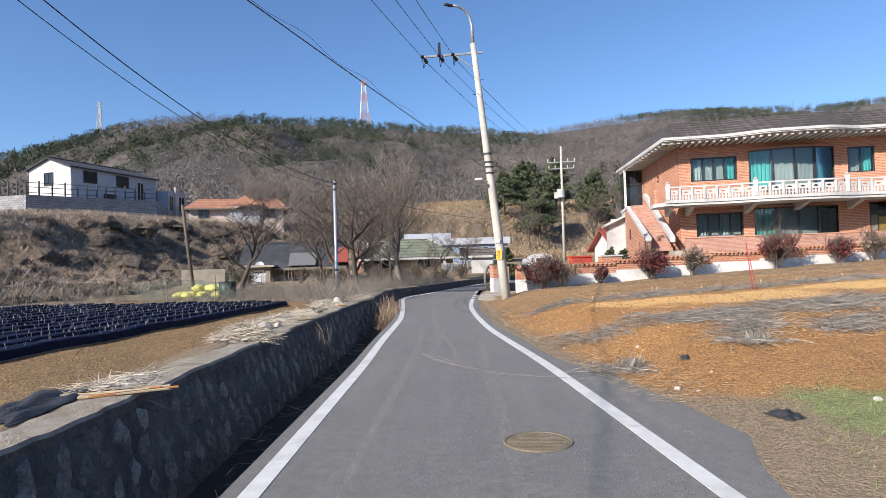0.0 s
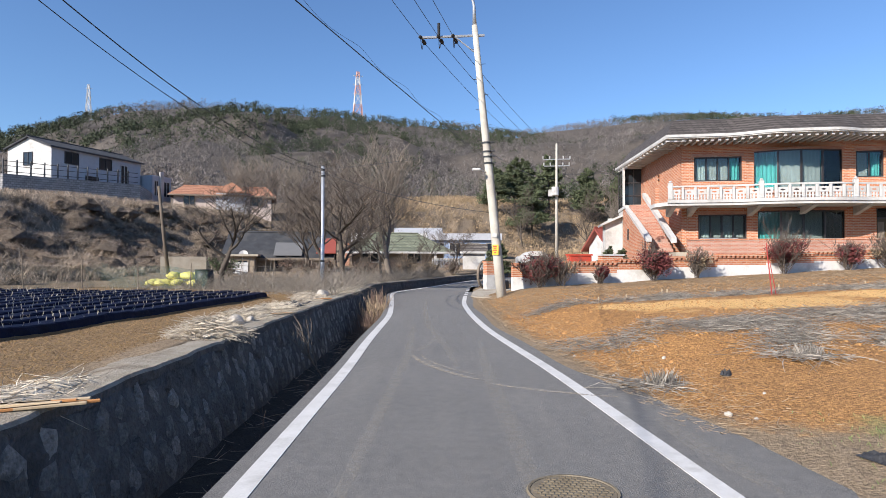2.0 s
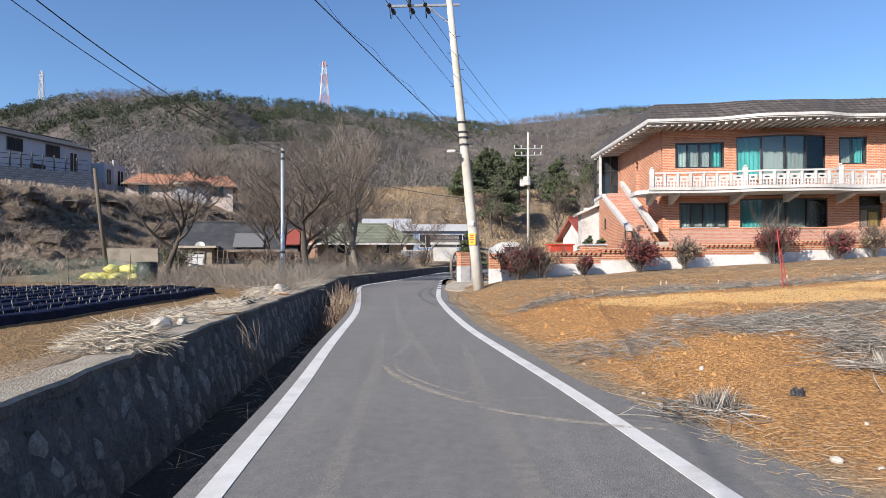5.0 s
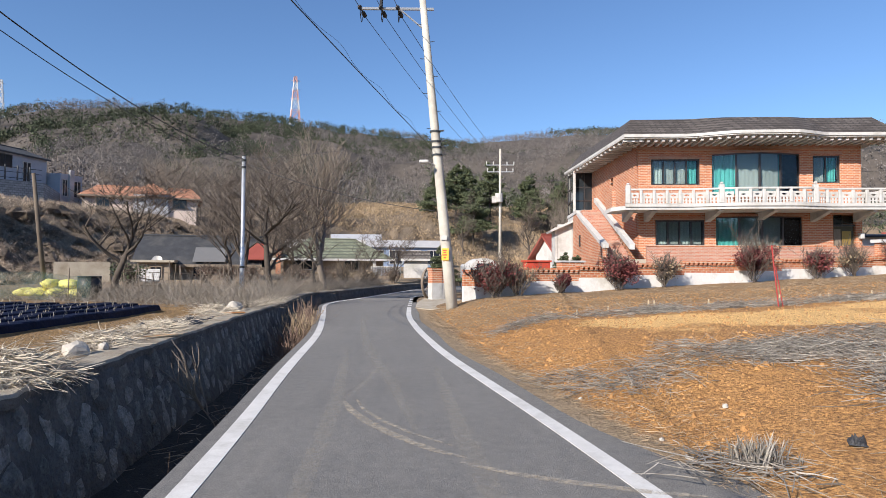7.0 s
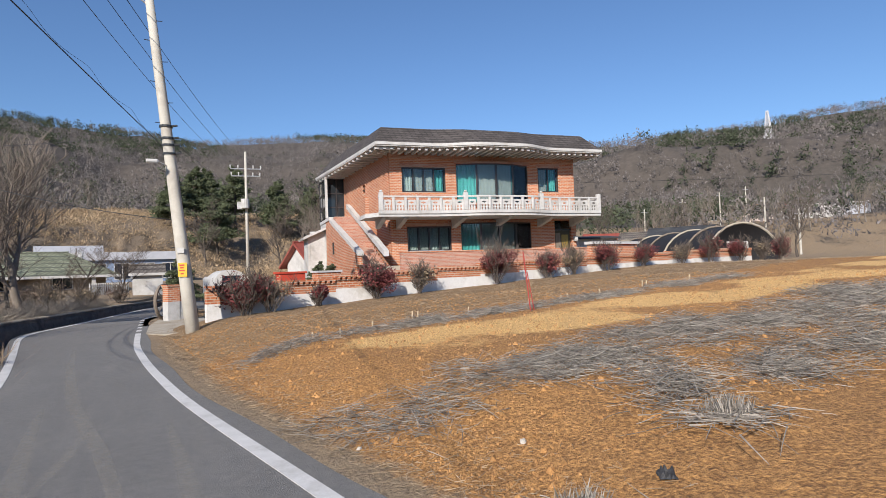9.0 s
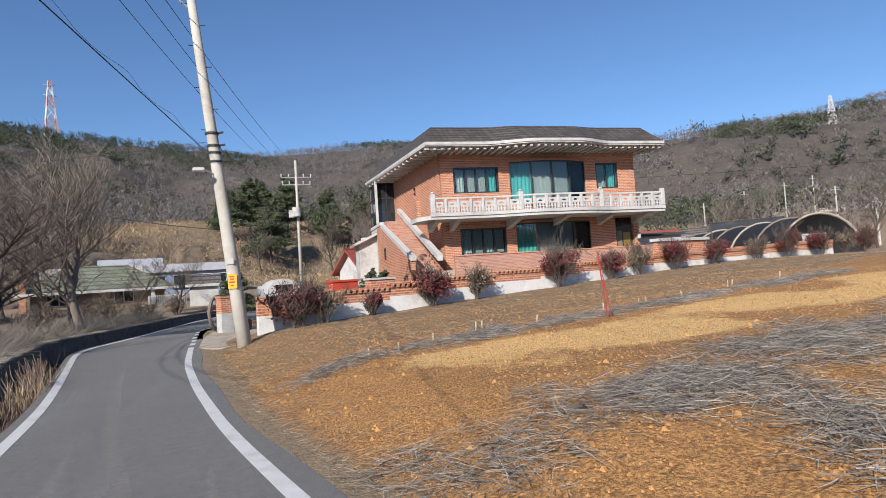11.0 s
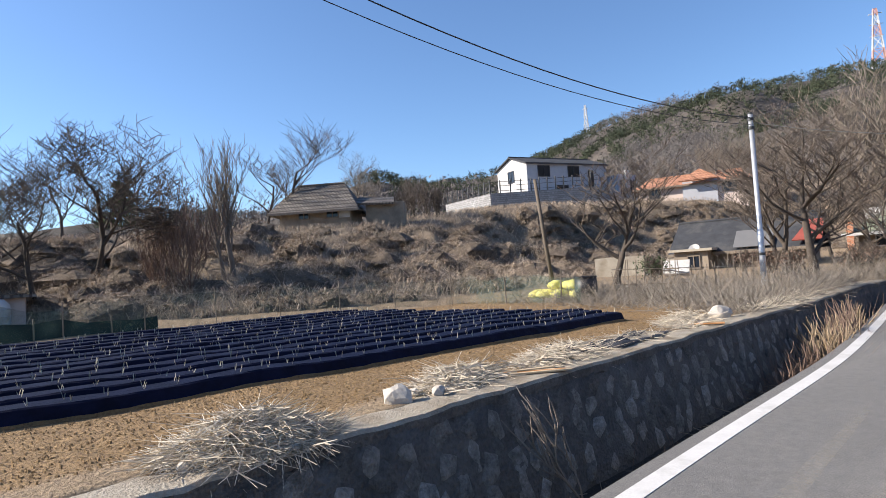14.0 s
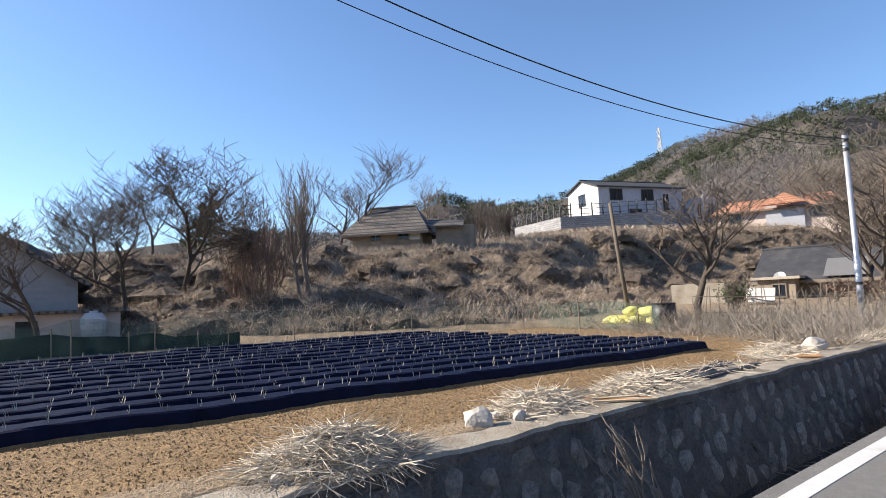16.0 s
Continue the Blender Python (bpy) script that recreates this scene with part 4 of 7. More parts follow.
part("notice", boxm(-0.1, 0.1, -0.006, 0.006, -0.08, 0.08), white_paint, pole, m=inv @ Matrix.Translation(on_pole(2.5) + Vector((-0.05, -0.195, 0))) @ pose(0, 0, 0, 0, 0, -14))
small_lamp = part("lamp_arm", tubem([inv @ on_pole(4.9), inv @ (on_pole(4.95) + Vector((-0.35, -0.3, 0.06)))], 0.025, 6), steel, pole)
part("lamp_head", boxm(-0.16, 0.16, -0.09, 0.09, -0.05, 0.06, bevel=0.03), white_paint, small_lamp, m=inv @ Matrix.Translation(on_pole(4.95) + Vector((-0.48, -0.4, 0.05))))

WP = (8.3, 74.6)
wz = gh(*WP)
wpole = tagged(empty("utility_pole", pose(*WP, wz)), "distant concrete utility pole with transformer and crossarms", "utility pole")
part("shaft", tubem([(0, 0, -0.5), (0, 0, 15.6 - wz)], [0.2, 0.12], 10), pole_concrete, wpole, smooth=True)
for z, w_ in ((13.7, 1.6), (12.9, 1.5)):
    ca = part("crossarm", tubem([(-w_, 0.1, z - wz), (w_, -0.1, z - wz)], 0.06, 6), steel, wpole)
    for k in (-1, -0.5, 0.5, 1):
        part("insulator", tubem([(w_ * k, 0, z - wz), (w_ * k, 0, z - wz + 0.4)], [0.06, 0.08], 6), white_paint, ca)
part("transformer", tubem([(-0.2, -0.5, 9.3 - wz), (-0.2, -0.5, 10.3 - wz)], [0.45, 0.45], 12), white_paint, wpole, "pale grey transformer can")
part("transformer_box", boxm(-1.0, -0.4, -0.6, -0.1, 9.2 - wz, 10.0 - wz, bevel=0.04), white_paint, wpole)

for k, q in enumerate(tips):
    far_end = Vector((WP[0] + (-1.2, 0, 1.2)[k], WP[1], 14.0))
    cable(hang(q + Vector((0.12, 0.42, -0.12)), far_end, 0.7), 0.011)
    cable(hang(q + Vector((0, -0.42, -0.12)), (-8.5 + k * 0.9, -24, 11.5), 0.9), 0.011)
bundle = hang(on_pole(5.5) + Vector((-0.15, -0.1, 0)), (-8.2, -12, 7.3), 0.15, 160)
cable(bundle, 0.011, "thick black telephone cable strung overhead")
cable([q + Vector((0.05 * math.sin(k * 0.55), 0, 0.1 + 0.045 * math.cos(k * 0.55))) for k, q in enumerate(bundle)], 0.0035, "thin tie wire wound round a cable")

GP = (-6.65, 26.65)
gpole = tagged(empty("steel_pole", pose(*GP, 0)), "slim galvanised steel pole beside a field", "pole")
part("shaft", tubem([(0, 0, -0.1), (0, 0, 2.2), (0, 0, 2.22), (0, 0, 5.55)], [0.085, 0.085, 0.068, 0.066], 12), steel, gpole, smooth=True)
part("cap", tubem([(0, 0, 5.551), (0, 0, 5.6)], [0.072, 0.05], 12), dark_metal, gpole)
for z in (5.4, 5.15, 1.5):
    part("clamp_band", tubem([(0, 0, z - 0.04), (0, 0, z + 0.04)], 0.092, 12), dark_metal, gpole)
up, down = [], []
for k in range(41):
    q = k * 0.8
    up.append((-6.65 - 0.1125 * q, 26.6 - q, 5.45 - 0.048 * q + 0.0111 * q * q))
    down.append((-6.65 - 0.118 * q, 26.6 - q, 5.25 - 0.055 * q + 0.0109 * q * q))
cable(up, 0.014)
cable(down, 0.01)
cable(hang((-6.6, 26.65, 5.3), tuple(on_pole(3.4) + Vector((-0.1, 0.1, 0))), 0.25), 0.013)
cable(hang((-6.6, 26.65, 5.45), tuple(on_pole(5.9) + Vector((-0.1, 0.1, 0))), 0.08), 0.008)
cable(hang(on_pole(5.7) + Vector((0.15, 0, 0)), (WP[0], WP[1], 11.5), 0.5), 0.012)
cable(hang((WP[0], WP[1], 11.8), (95, 52, 13), 0.6), 0.02)
TP = (-11.7, 23.4)
bark_pole = grain("dark_timber", (0.07, 0.055, 0.042), (0.17, 0.135, 0.1), 8, 0.9, 60, 0.5, 0.01, stretch=(1, 1, 0.15))
tpole = tagged(part("timber_pole", tubem([(-11.6, 23.4, 0.3), (-11.85, 23.35, 2.4), (-12.05, 23.3, 4.35)], [0.075, 0.065, 0.055], 9), bark_pole, smooth=True), "old leaning timber pole at the field edge", "pole")


# ---- pylons on the ridges ----
pylon_red = plain("pylon_red", (0.55, 0.3, 0.25), 0.6)
pylon_white = plain("pylon_white", (0.6, 0.6, 0.6), 0.6)


def pylon(az, r, el0, el1, width, label, banded):
    x, y = far(az, r)
    z0, z1 = min(1.6 + r * math.tan(radians(el0)), gh(x, y)), 1.6 + r * math.tan(radians(el1))
    h = z1 - z0
    py = tagged(empty("pylon", pose(x, y, z0 - 4, 0, 0, 20)), label, "pylon")
    n = 8
    zs = [(h + 4) * (1 - (1 - k / n) ** 1.25) for k in range(n + 1)]
    half = [width * (1 - 0.86 * (z / (h + 4)) ** 0.75) for z in zs]
    for k in range(n):
        bm = bmesh.new()
        a, c = half[k], half[k + 1]
        lo = [(-a, -a, zs[k]), (a, -a, zs[k]), (a, a, zs[k]), (-a, a, zs[k])]
        hi = [(-c, -c, zs[k + 1]), (c, -c, zs[k + 1]), (c, c, zs[k + 1]), (-c, c, zs[k + 1])]
        t = width * 0.05
        for i in range(4):
            j = (i + 1) % 4
            tube(bm, [lo[i], hi[i]], t, 4)
            tube(bm, [lo[i], hi[j]], t * 0.7, 4)
            tube(bm, [lo[j], hi[i]], t * 0.7, 4)
            tube(bm, [hi[i], hi[j]], t * 0.7, 4)
        part("lattice", bm, pylon_red if banded and k % 2 == 1 else pylon_white, py)
    for k in (0.72, 0.84, 0.95):
        z = (h + 4) * k
        part("crossarm", tubem([(-width * 0.55, 0, z), (0, 0, z + 0.8), (width * 0.55, 0, z)], width * 0.05, 4), pylon_white, py)


pylon(-12.9, 640, 12.5, 17.4, 9.0, "tall red and white lattice pylon on a wooded ridge", True)
pylon(-35.6, 640, 11.3, 14.2, 5.5, "pale grey lattice pylon on a wooded ridge", False)
pylon(53.6, 520, 9.4, 12.3, 4.5, "pale grey lattice pylon on a wooded slope", False)
pylon(-47.5, 900, 7.2, 8.4, 4, "small distant lattice pylon on the skyline", False)

# ---- mulched beds on the left field ----
mulch, nt, b = nodes("black_plastic_mulch", 0.6)
n = noisy(nt, where(nt), 5, 5)
nt.links.new(ramp(nt, n, [(0.3, (0.003, 0.004, 0.013)), (0.7, (0.007, 0.009, 0.03))]), b.inputs["Base Color"])
b.inputs["Specular IOR Level"].default_value = 0.09
bump(nt, b, noisy(nt, where(nt), 14, 4), 0.5, 0.02)
shoot_mat = grain("pale_shoots", (0.26, 0.24, 0.18), (0.5, 0.47, 0.37), 9, 0.8, 60, 0, vary=0.25)


def bed(x, y0, y1):
    """One long ridge: a flat-topped plastic sheet with its edges dug into a strip of soil."""
    prof = [(-0.245, -0.03), (-0.215, 0.05), (-0.185, 0.135), (-0.16, 0.15), (0.16, 0.15), (0.185, 0.135), (0.215, 0.05), (0.245, -0.03)]
    v, f, e, ef = [], [], [], []
    ys = np.arange(y0, y1, 0.15)
    gz_ = ground_z(np.full(len(ys), x), ys)
    sway = 0.0
    for i, y in enumerate(ys):
        g = float(gz_[i])
        sway = 0.9 * sway + rnd.uniform(-0.006, 0.006)
        for px, pz in prof:
            v.append((x + px + sway + rnd.uniform(-0.006, 0.006), y, g + pz + rnd.uniform(-0.006, 0.006) * (pz > 0)))
        for sd in (-1, 1):
            e += [(x + sd * 0.235, y, g + 0.012 + rnd.uniform(0, 0.02)), (x + sd * 0.27, y, g + 0.022 + rnd.uniform(0, 0.015)), (x + sd * 0.3, y, g - 0.03)]
    m = len(prof)
    for i in range(len(ys) - 1):
        for k in range(m - 1):
            f.append((m * i + k, m * i + k + 1, m * i + m + k + 1, m * i + m + k))
        for o in (0, 3):
            for k in (0, 1):
                q = 6 * i + o + k
                ef.append((q, q + 1, q + 7, q + 6))
    f += [tuple(range(m)), tuple(range(m * (len(ys) - 1), m * len(ys)))[::-1]]
    t = tagged(empty("mulch_bed", pose(0, 0, 0)), "planting bed under shiny black plastic sheet", "planting bed", "mulched beds")
    raw("plastic_sheet", v, f, mulch, t)
    raw("soil_edge", e, ef, bed_soil, t, "brown soil heaped on the sheet's edges")


bed_soil = grain("bed_soil", (0.1, 0.062, 0.028), (0.26, 0.165, 0.075), 5, 0.95, 40, 0.8, 0.03)
sv, sf = [], []
for k in range(13):
    x = -6.15 - 0.56 * k
    y1 = 18.9 - 0.2 * abs(k - 2)
    bed(x, -3.0, y1)
    y = -2.9 + rnd.uniform(0, 0.2)
    while y < y1 - 0.1:
        for side in (-0.08, 0.08):
            bx, by, bz = x + side + rnd.uniform(-0.02, 0.02), y + rnd.uniform(-0.03, 0.03), gh(x, y) + 0.135
            for _ in range(2):
                a, hh = rnd.uniform(0, 6.28), rnd.uniform(0.05, 0.11)
                dx, dy = math.cos(a) * 0.03, math.sin(a) * 0.03
                o = len(sv)
                sv += [(bx - dy * 0.12, by + dx * 0.12, bz), (bx + dy * 0.12, by - dx * 0.12, bz), (bx + dx + dy * 0.1, by + dy - dx * 0.1, bz + hh), (bx + dx - dy * 0.1, by + dy + dx * 0.1, bz + hh * 0.97)]
                sf.append((o, o + 1, o + 2, o + 3))
        y += 0.33
tagged(raw("shoots", sv, sf, shoot_mat), "rows of pale withered shoots through black plastic", "seedlings", kind="stuff")

# pale concrete edge beyond the beds
ey = np.arange(-4, 17.5, 0.5)
tagged(strip("field_edge", ey, -13.55 + 0.0 * ey + 0.03 * np.sin(ey), -13.1 + 0.05 * np.sin(ey * 1.3), 0.3, 0.72, concrete), "low pale concrete edging along a field", "kerb", kind="structure")

# ---- straw heaps, stones and scraps on the wall ----
straw_mat = grain("bleached_straw", (0.3, 0.24, 0.17), (0.72, 0.65, 0.53), 7, 0.85, 50, 0, vary=0.35)
stalk_mat = grain("grey_stalks", (0.1, 0.088, 0.074), (0.38, 0.345, 0.295), 5, 0.85, 50, 0, vary=0.55)


def strands(count, place, length, lift, radius, r, bend=0.5, flat=0.35):
    """Many bent three-sided stalks; place(r) gives a root (x, y, z)."""
    v, f = [], []
    for _ in range(count):
        p = Vector(place(r))
        a = r.uniform(0, 6.283)
        d = Vector((math.cos(a), math.sin(a), r.uniform(-flat, flat) + lift))
        ln, rad = r.uniform(*length), radius * r.uniform(0.6, 1.4)
        side = Vector((-math.sin(a), math.cos(a), 0.2))
        curl = Vector((r.uniform(-1, 1), r.uniform(-1, 1), r.uniform(-0.9, 0.5))) * bend
        o = len(v)
        pts = [p, p + d * ln * 0.35 + curl * ln * 0.1, p + d * ln * 0.7 + curl * ln * 0.3, p + d * ln + curl * ln * 0.55]
        for k, q in enumerate(pts):
            w = rad * (1, 0.9, 0.7, 0.35)[k]
            v += [q + side * w, q - side * w * 0.6 + Vector((0, 0, w)), q - side * w * 0.6 - Vector((0, 0, w))]
        for k in range(3):
            for j in range(3):
                f.append((o + 3 * k + j, o + 3 * k + (j + 1) % 3, o + 3 * k + 3 + (j + 1) % 3, o + 3 * k + 3 + j))
    return [tuple(q) for q in v], f


def heap(x, y, rx, ry, h, count, seed, mat=None, ang=0.0, base=None, length=(0.08, 0.28)):
    r = random.Random(seed)
    ca, sa = math.cos(radians(ang)), math.sin(radians(ang))

    def place(r):
        a, q = r.uniform(0, 6.283), math.sqrt(r.random())
        u, w = rx * q * math.cos(a), ry * q * math.sin(a)
        px, py = x + u * ca - w * sa, y + u * sa + w * ca
        g = max(gh(px, py), 0.2 if base is None else base)
        return px, py, g + 0.02 + 0.62 * h * (1 - q ** 1.6) * r.uniform(0.1, 1)

    v, f = [], []
    n = 12
    for i in range(5):
        for j in range(n):
            a, q = 6.283 * j / n, (i + 0.3) / 4.6
            u, w = rx * q * math.cos(a) * r.uniform(0.85, 1.1), ry * q * math.sin(a) * r.uniform(0.85, 1.1)
            px, py = x + u * ca - w * sa, y + u * sa + w * ca
            v.append((px, py, max(gh(px, py), 0.2 if base is None else base) + 0.4 * h * (1 - q ** 1.6) - 0.01 + r.uniform(0, 0.02)))
    f = [(n * i + j, n * i + n + j, n * i + n + (j + 1) % n, n * i + (j + 1) % n) for i in range(4) for j in range(n)] + [tuple(range(n))]
    o = len(v)
    v2, f2 = strands(count, place, length, 0.0, 0.0042, r, 1.25, 0.3)
    v, f = v + v2, f + [tuple(i + o for i in q) for q in f2]
    return tagged(raw("straw_heap", v, f, mat or straw_mat), "heap of bleached dry straw on a wall top", "straw heap", "straw heaps", "stuff")


heap(-3.72, 10.25, 0.45, 0.66, 0.46, 5200, 1, base=0.4, length=(0.06, 0.25))
heap(-4.2, 12.7, 0.4, 0.7, 0.3, 1600, 2, base=0.4, ang=20)
heap(-4.3, 14.6, 0.4, 1.0, 0.26, 2600, 3, base=0.4, ang=10)
heap(-4.75, 18.6, 0.45, 0.9, 0.28, 1500, 4, base=0.4, ang=10)
heap(-4.75, 22.5, 0.4, 1.6, 0.22, 1600, 6, base=0.4)
heap(-5.2, 25.2, 0.5, 1.0, 0.25, 500, 7, base=0.4)
heap(-4.4, 16.4, 0.3, 0.7, 0.14, 350, 8, base=0.4)
heap(-3.35, 6.2, 0.35, 0.7, 0.1, 250, 9, base=0.4)


rock_mat = grain("pale_rock", (0.36, 0.32, 0.27), (0.56, 0.52, 0.46), 6, 0.9, 40, 0.5, 0.02)


def rock(x, y, z, s, seed, label="pale rough stone on a concrete wall cap", mat=None):
    r = random.Random(seed)
    bm = bmesh.new()
    bmesh.ops.create_icosphere(bm, subdivisions=2, radius=1)
    for q in bm.verts:
        n_ = noise.noise(q.co * 1.3 + Vector((seed * 3.1, 0, 0)))
        q.co = q.co * (1 + 0.35 * n_)
        q.co.z = max(q.co.z, -0.5)
        q.co = Vector((q.co.x * s, q.co.y * s * r.uniform(0.7, 0.72), (q.co.z + 0.5) * s * 0.75))
    return tagged(part("stone", bm, mat or rock_mat, m=pose(x, y, z, 0, 0, r.uniform(0, 360))), label, "stone", "loose stones")


rock(-3.95, 11.75, 0.42, 0.15, 1)
rock(-3.85, 12.15, 0.42, 0.09, 2)
rock(-4.05, 12.0, 0.42, 0.07, 3)
rock(-4.65, 19.6, 0.42, 0.2, 4)
rock(-4.0, 12.65, 0.42, 0.06, 5)
rock(-3.5, 9.7, 0.42, 0.06, 6)

# boards and dark sheet on the cap
board_mat = grain("sawn_board", (0.42, 0.3, 0.17), (0.62, 0.48, 0.31), 5, 0.8, 60, 0.2, 0.005, stretch=(1, 0.2, 1))
orange_board = grain("orange_board", (0.45, 0.19, 0.06), (0.6, 0.28, 0.1), 5, 0.8, 60, 0.2, 0.005)


def planks(x, y, z, ang, n, seed, length=0.7):
    r = random.Random(seed)
    for k in range(n):
        w = r.uniform(0.02, 0.035)
        m = pose(x + 0.075 * k, y + r.uniform(-0.15, 0.15), z, 0, 0, ang + r.uniform(-10, 10))
        tagged(part("board", boxm(-w, w, -length / 2, length / 2, 0, 0.022, bevel=0.004), orange_board if k % 3 == 2 else board_mat, m=m), "short sawn timber board on a concrete cap", "board", "loose boards")


planks(-3.95, 13.4, 0.436, -30, 4, 1)
planks(-4.45, 18.3, 0.436, -55, 3, 2)
planks(-3.2, 5.65, 0.436, -62, 6, 3, 0.8)
sheet_mat = grain("black_sheet", (0.014, 0.014, 0.016), (0.05, 0.05, 0.052), 3, 0.6, 40, 0.6, 0.03)


def crumple(x, y, z, rx, ry, ang, seed, h=0.1, name="black_sheet", label="crumpled black plastic sheet on a wall cap", mat=None):
    v, f = [], []
    n = 16
    for i in range(n + 1):
        for j in range(n + 1):
            u, w = i / n * 2 - 1, j / n * 2 - 1
            q = noise.noise(Vector((u * 2.3 + seed, w * 2.3, seed * 1.7)))
            e = 1 - max(abs(u), abs(w)) ** 3
            v.append((u * rx * (1 + 0.2 * q), w * ry * (1 + 0.25 * noise.noise(Vector((w * 3, u * 3, seed)))), 0.006 + h * max(0, 0.45 + q) * e))
    for i in range(n):
        for j in range(n):
            a = i * (n + 1) + j
            f.append((a, a + n + 1, a + n + 2, a + 1))
    ob = raw(name, v, f, mat or sheet_mat, m=pose(x, y, z, 0, 0, ang), smooth=True)
    return tagged(ob, label, "plastic sheet")


crumple(-3.5, 5.2, 0.43, 0.26, 0.75, 12, 1, 0.08)
crumple(-4.35, 16.2, 0.44, 0.25, 0.9, 8, 2, 0.1)
crumple(-3.3, 3.6, 0.43, 0.25, 1.2, 14, 3, 0.07)
crumple(-4.35, 14.7, 0.44, 0.3, 0.5, 8, 4, 0.16)

# ---- net fence along the foot of the bank ----
net_mat, nt, b = nodes("green_net", 0.9)
b.inputs["Base Color"].default_value = (0.09, 0.16, 0.125, 1)
tp = nt.nodes.new("ShaderNodeBsdfTransparent")
nn = noisy(nt, where(nt), 3, 4)
mx = node(nt, "ShaderNodeMixShader", [(0, ramp(nt, nn, [(0.35, (0.12, 0.12, 0.12)), (0.7, (0.5, 0.5, 0.5))])), (1, tp.outputs[0]), (2, b.outputs[0])])
nt.links.new(mx.outputs[0], nt.nodes["Material Output"].inputs[0])
fence = tagged(empty("net_fence"), "low green net fence on thin posts", "fence")
fl = [(-14.6, 4), (-14.7, 8), (-14.8, 12), (-14.6, 15.5), (-13.8, 18.5), (-12.6, 20.3), (-10.8, 21.2), (-9.2, 21.6)]
v, f = [], []
dists = np.concatenate([[0], np.cumsum([math.dist(a, c) for a, c in zip(fl, fl[1:])])])
for k, s in enumerate(np.arange(0, dists[-1], 0.55)):
    x, y = float(np.interp(s, dists, [p_[0] for p_ in fl])), float(np.interp(s, dists, [p_[1] for p_ in fl]))
    g = gh(x, y)
    v += [(x, y, g), (x + rnd.uniform(-0.05, 0.05), y, g + 0.75 + rnd.uniform(-0.15, 0.12))]
    if k:
        o = 2 * k
        f.append((o - 2, o, o + 1, o - 1))
    if k % 3 == 0:
        part("post", tubem([(x, y, g - 0.1), (x + rnd.uniform(-0.06, 0.06), y, g + rnd.uniform(0.7, 1.0))], 0.015, 6), wood_grey, fence)
net = raw("net", v, f, net_mat, fence, "sagging green net")
dark_net = grain("dark_green_net", (0.003, 0.008, 0.008), (0.009, 0.02, 0.019), 4, 0.9, 60, 0.4, 0.01)
screen = tagged(empty("net_screen"), "dark green shade net stretched on low posts", "fence")
v, f = [], []
for k in range(15):
    x, y = -15.3 + 0.02 * k, 5.6 + 0.5 * k
    g = gh(x, y)
    hh = 0.6 - 0.025 * k + rnd.uniform(-0.08, 0.06)
    v += [(x, y, g - 0.05), (x + rnd.uniform(-0.06, 0.06), y, g + hh)]
    if k:
        f.append((2 * k - 2, 2 * k, 2 * k + 1, 2 * k - 1))
    if k % 3 == 0:
        part("post", tubem([(x + 0.03, y, g - 0.1), (x + 0.03, y, g + hh + 0.12)], 0.018, 6), wood_grey, screen)
raw("net", v, f, dark_net, screen)

# ---- sacks, barrel, junk by the farm ----
sack_mat = grain("yellow_sack", (0.62, 0.55, 0.08), (0.8, 0.75, 0.25), 3, 0.6, 30, 0.3, 0.03)


def sack(x, y, z, s, seed):
    bm = bmesh.new()
    bmesh.ops.create_icosphere(bm, subdivisions=3, radius=1)
    for q in bm.verts:
        n_ = noise.noise(q.co * 2.1 + Vector((seed * 5.3, 0, 0)))
        q.co = q.co * (1 + 0.22 * n_)
        q.co = Vector((q.co.x * s, q.co.y * s * 0.7, max(q.co.z, -0.7) * s * 0.45 + 0.31 * s))
    return tagged(part("sack", bm, sack_mat, m=pose(x, y, z, 0, 0, seed * 47), smooth=True), "bulging yellow plastic farm sack", "sack", "yellow sacks")


BX, BY = -10.7, 22.9
for k, (dx, dy, dz) in enumerate([(-0.9, 0.1, 0), (-0.35, 0, 0), (0.2, 0.15, 0), (-0.6, 0.45, 0), (0, 0.5, 0), (-0.6, 0.2, 0.27), (-0.1, 0.25, 0.27), (0.25, 0.4, 0.27), (-1.4, 0.3, 0)]):
    sack(BX + dx, BY + dy, gh(BX + dx, BY + dy) + dz - 0.02, 0.36, k + 1)
bg = gh(-9.9, 22.7)
barrel = tagged(empty("barrel", pose(-9.95, 22.75, bg)), "open black plastic barrel beside yellow sacks", "barrel")
part("body", tubem([(0, 0, 0), (0, 0, 0.3), (0, 0, 0.62)], [0.29, 0.33, 0.31], 16), rubber, barrel, smooth=True)
part("rim", tubem([(0.31 * math.cos(a), 0.31 * math.sin(a), 0.63) for a in np.linspace(0, 6.283, 17)], 0.022, 6), rubber, barrel)

# ---- other buildings ----
# grey of real cladding, used as painted shade on two house fronts too
grey_clad_shade = grain("grey_cladding_shade", (0.34, 0.35, 0.38), (0.44, 0.45, 0.48), 2, 0.7, 40, 0.15, 0.01)
dark_roof = grain("dark_sheet_roof", (0.022, 0.024, 0.028), (0.05, 0.053, 0.06), 2, 0.92, 30, 0.4, 0.02, stain=(0.085, 0.082, 0.078))
tile_orange = bricks("orange_tiles", (0.4, 0.18, 0.1), (0.56, 0.29, 0.18), (0.26, 0.11, 0.06), 0.3, 0.3, 0.04)
tile_grey = bricks("old_grey_tiles", (0.15, 0.13, 0.11), (0.26, 0.235, 0.2), (0.06, 0.05, 0.045), 0.25, 0.3, 0.05)
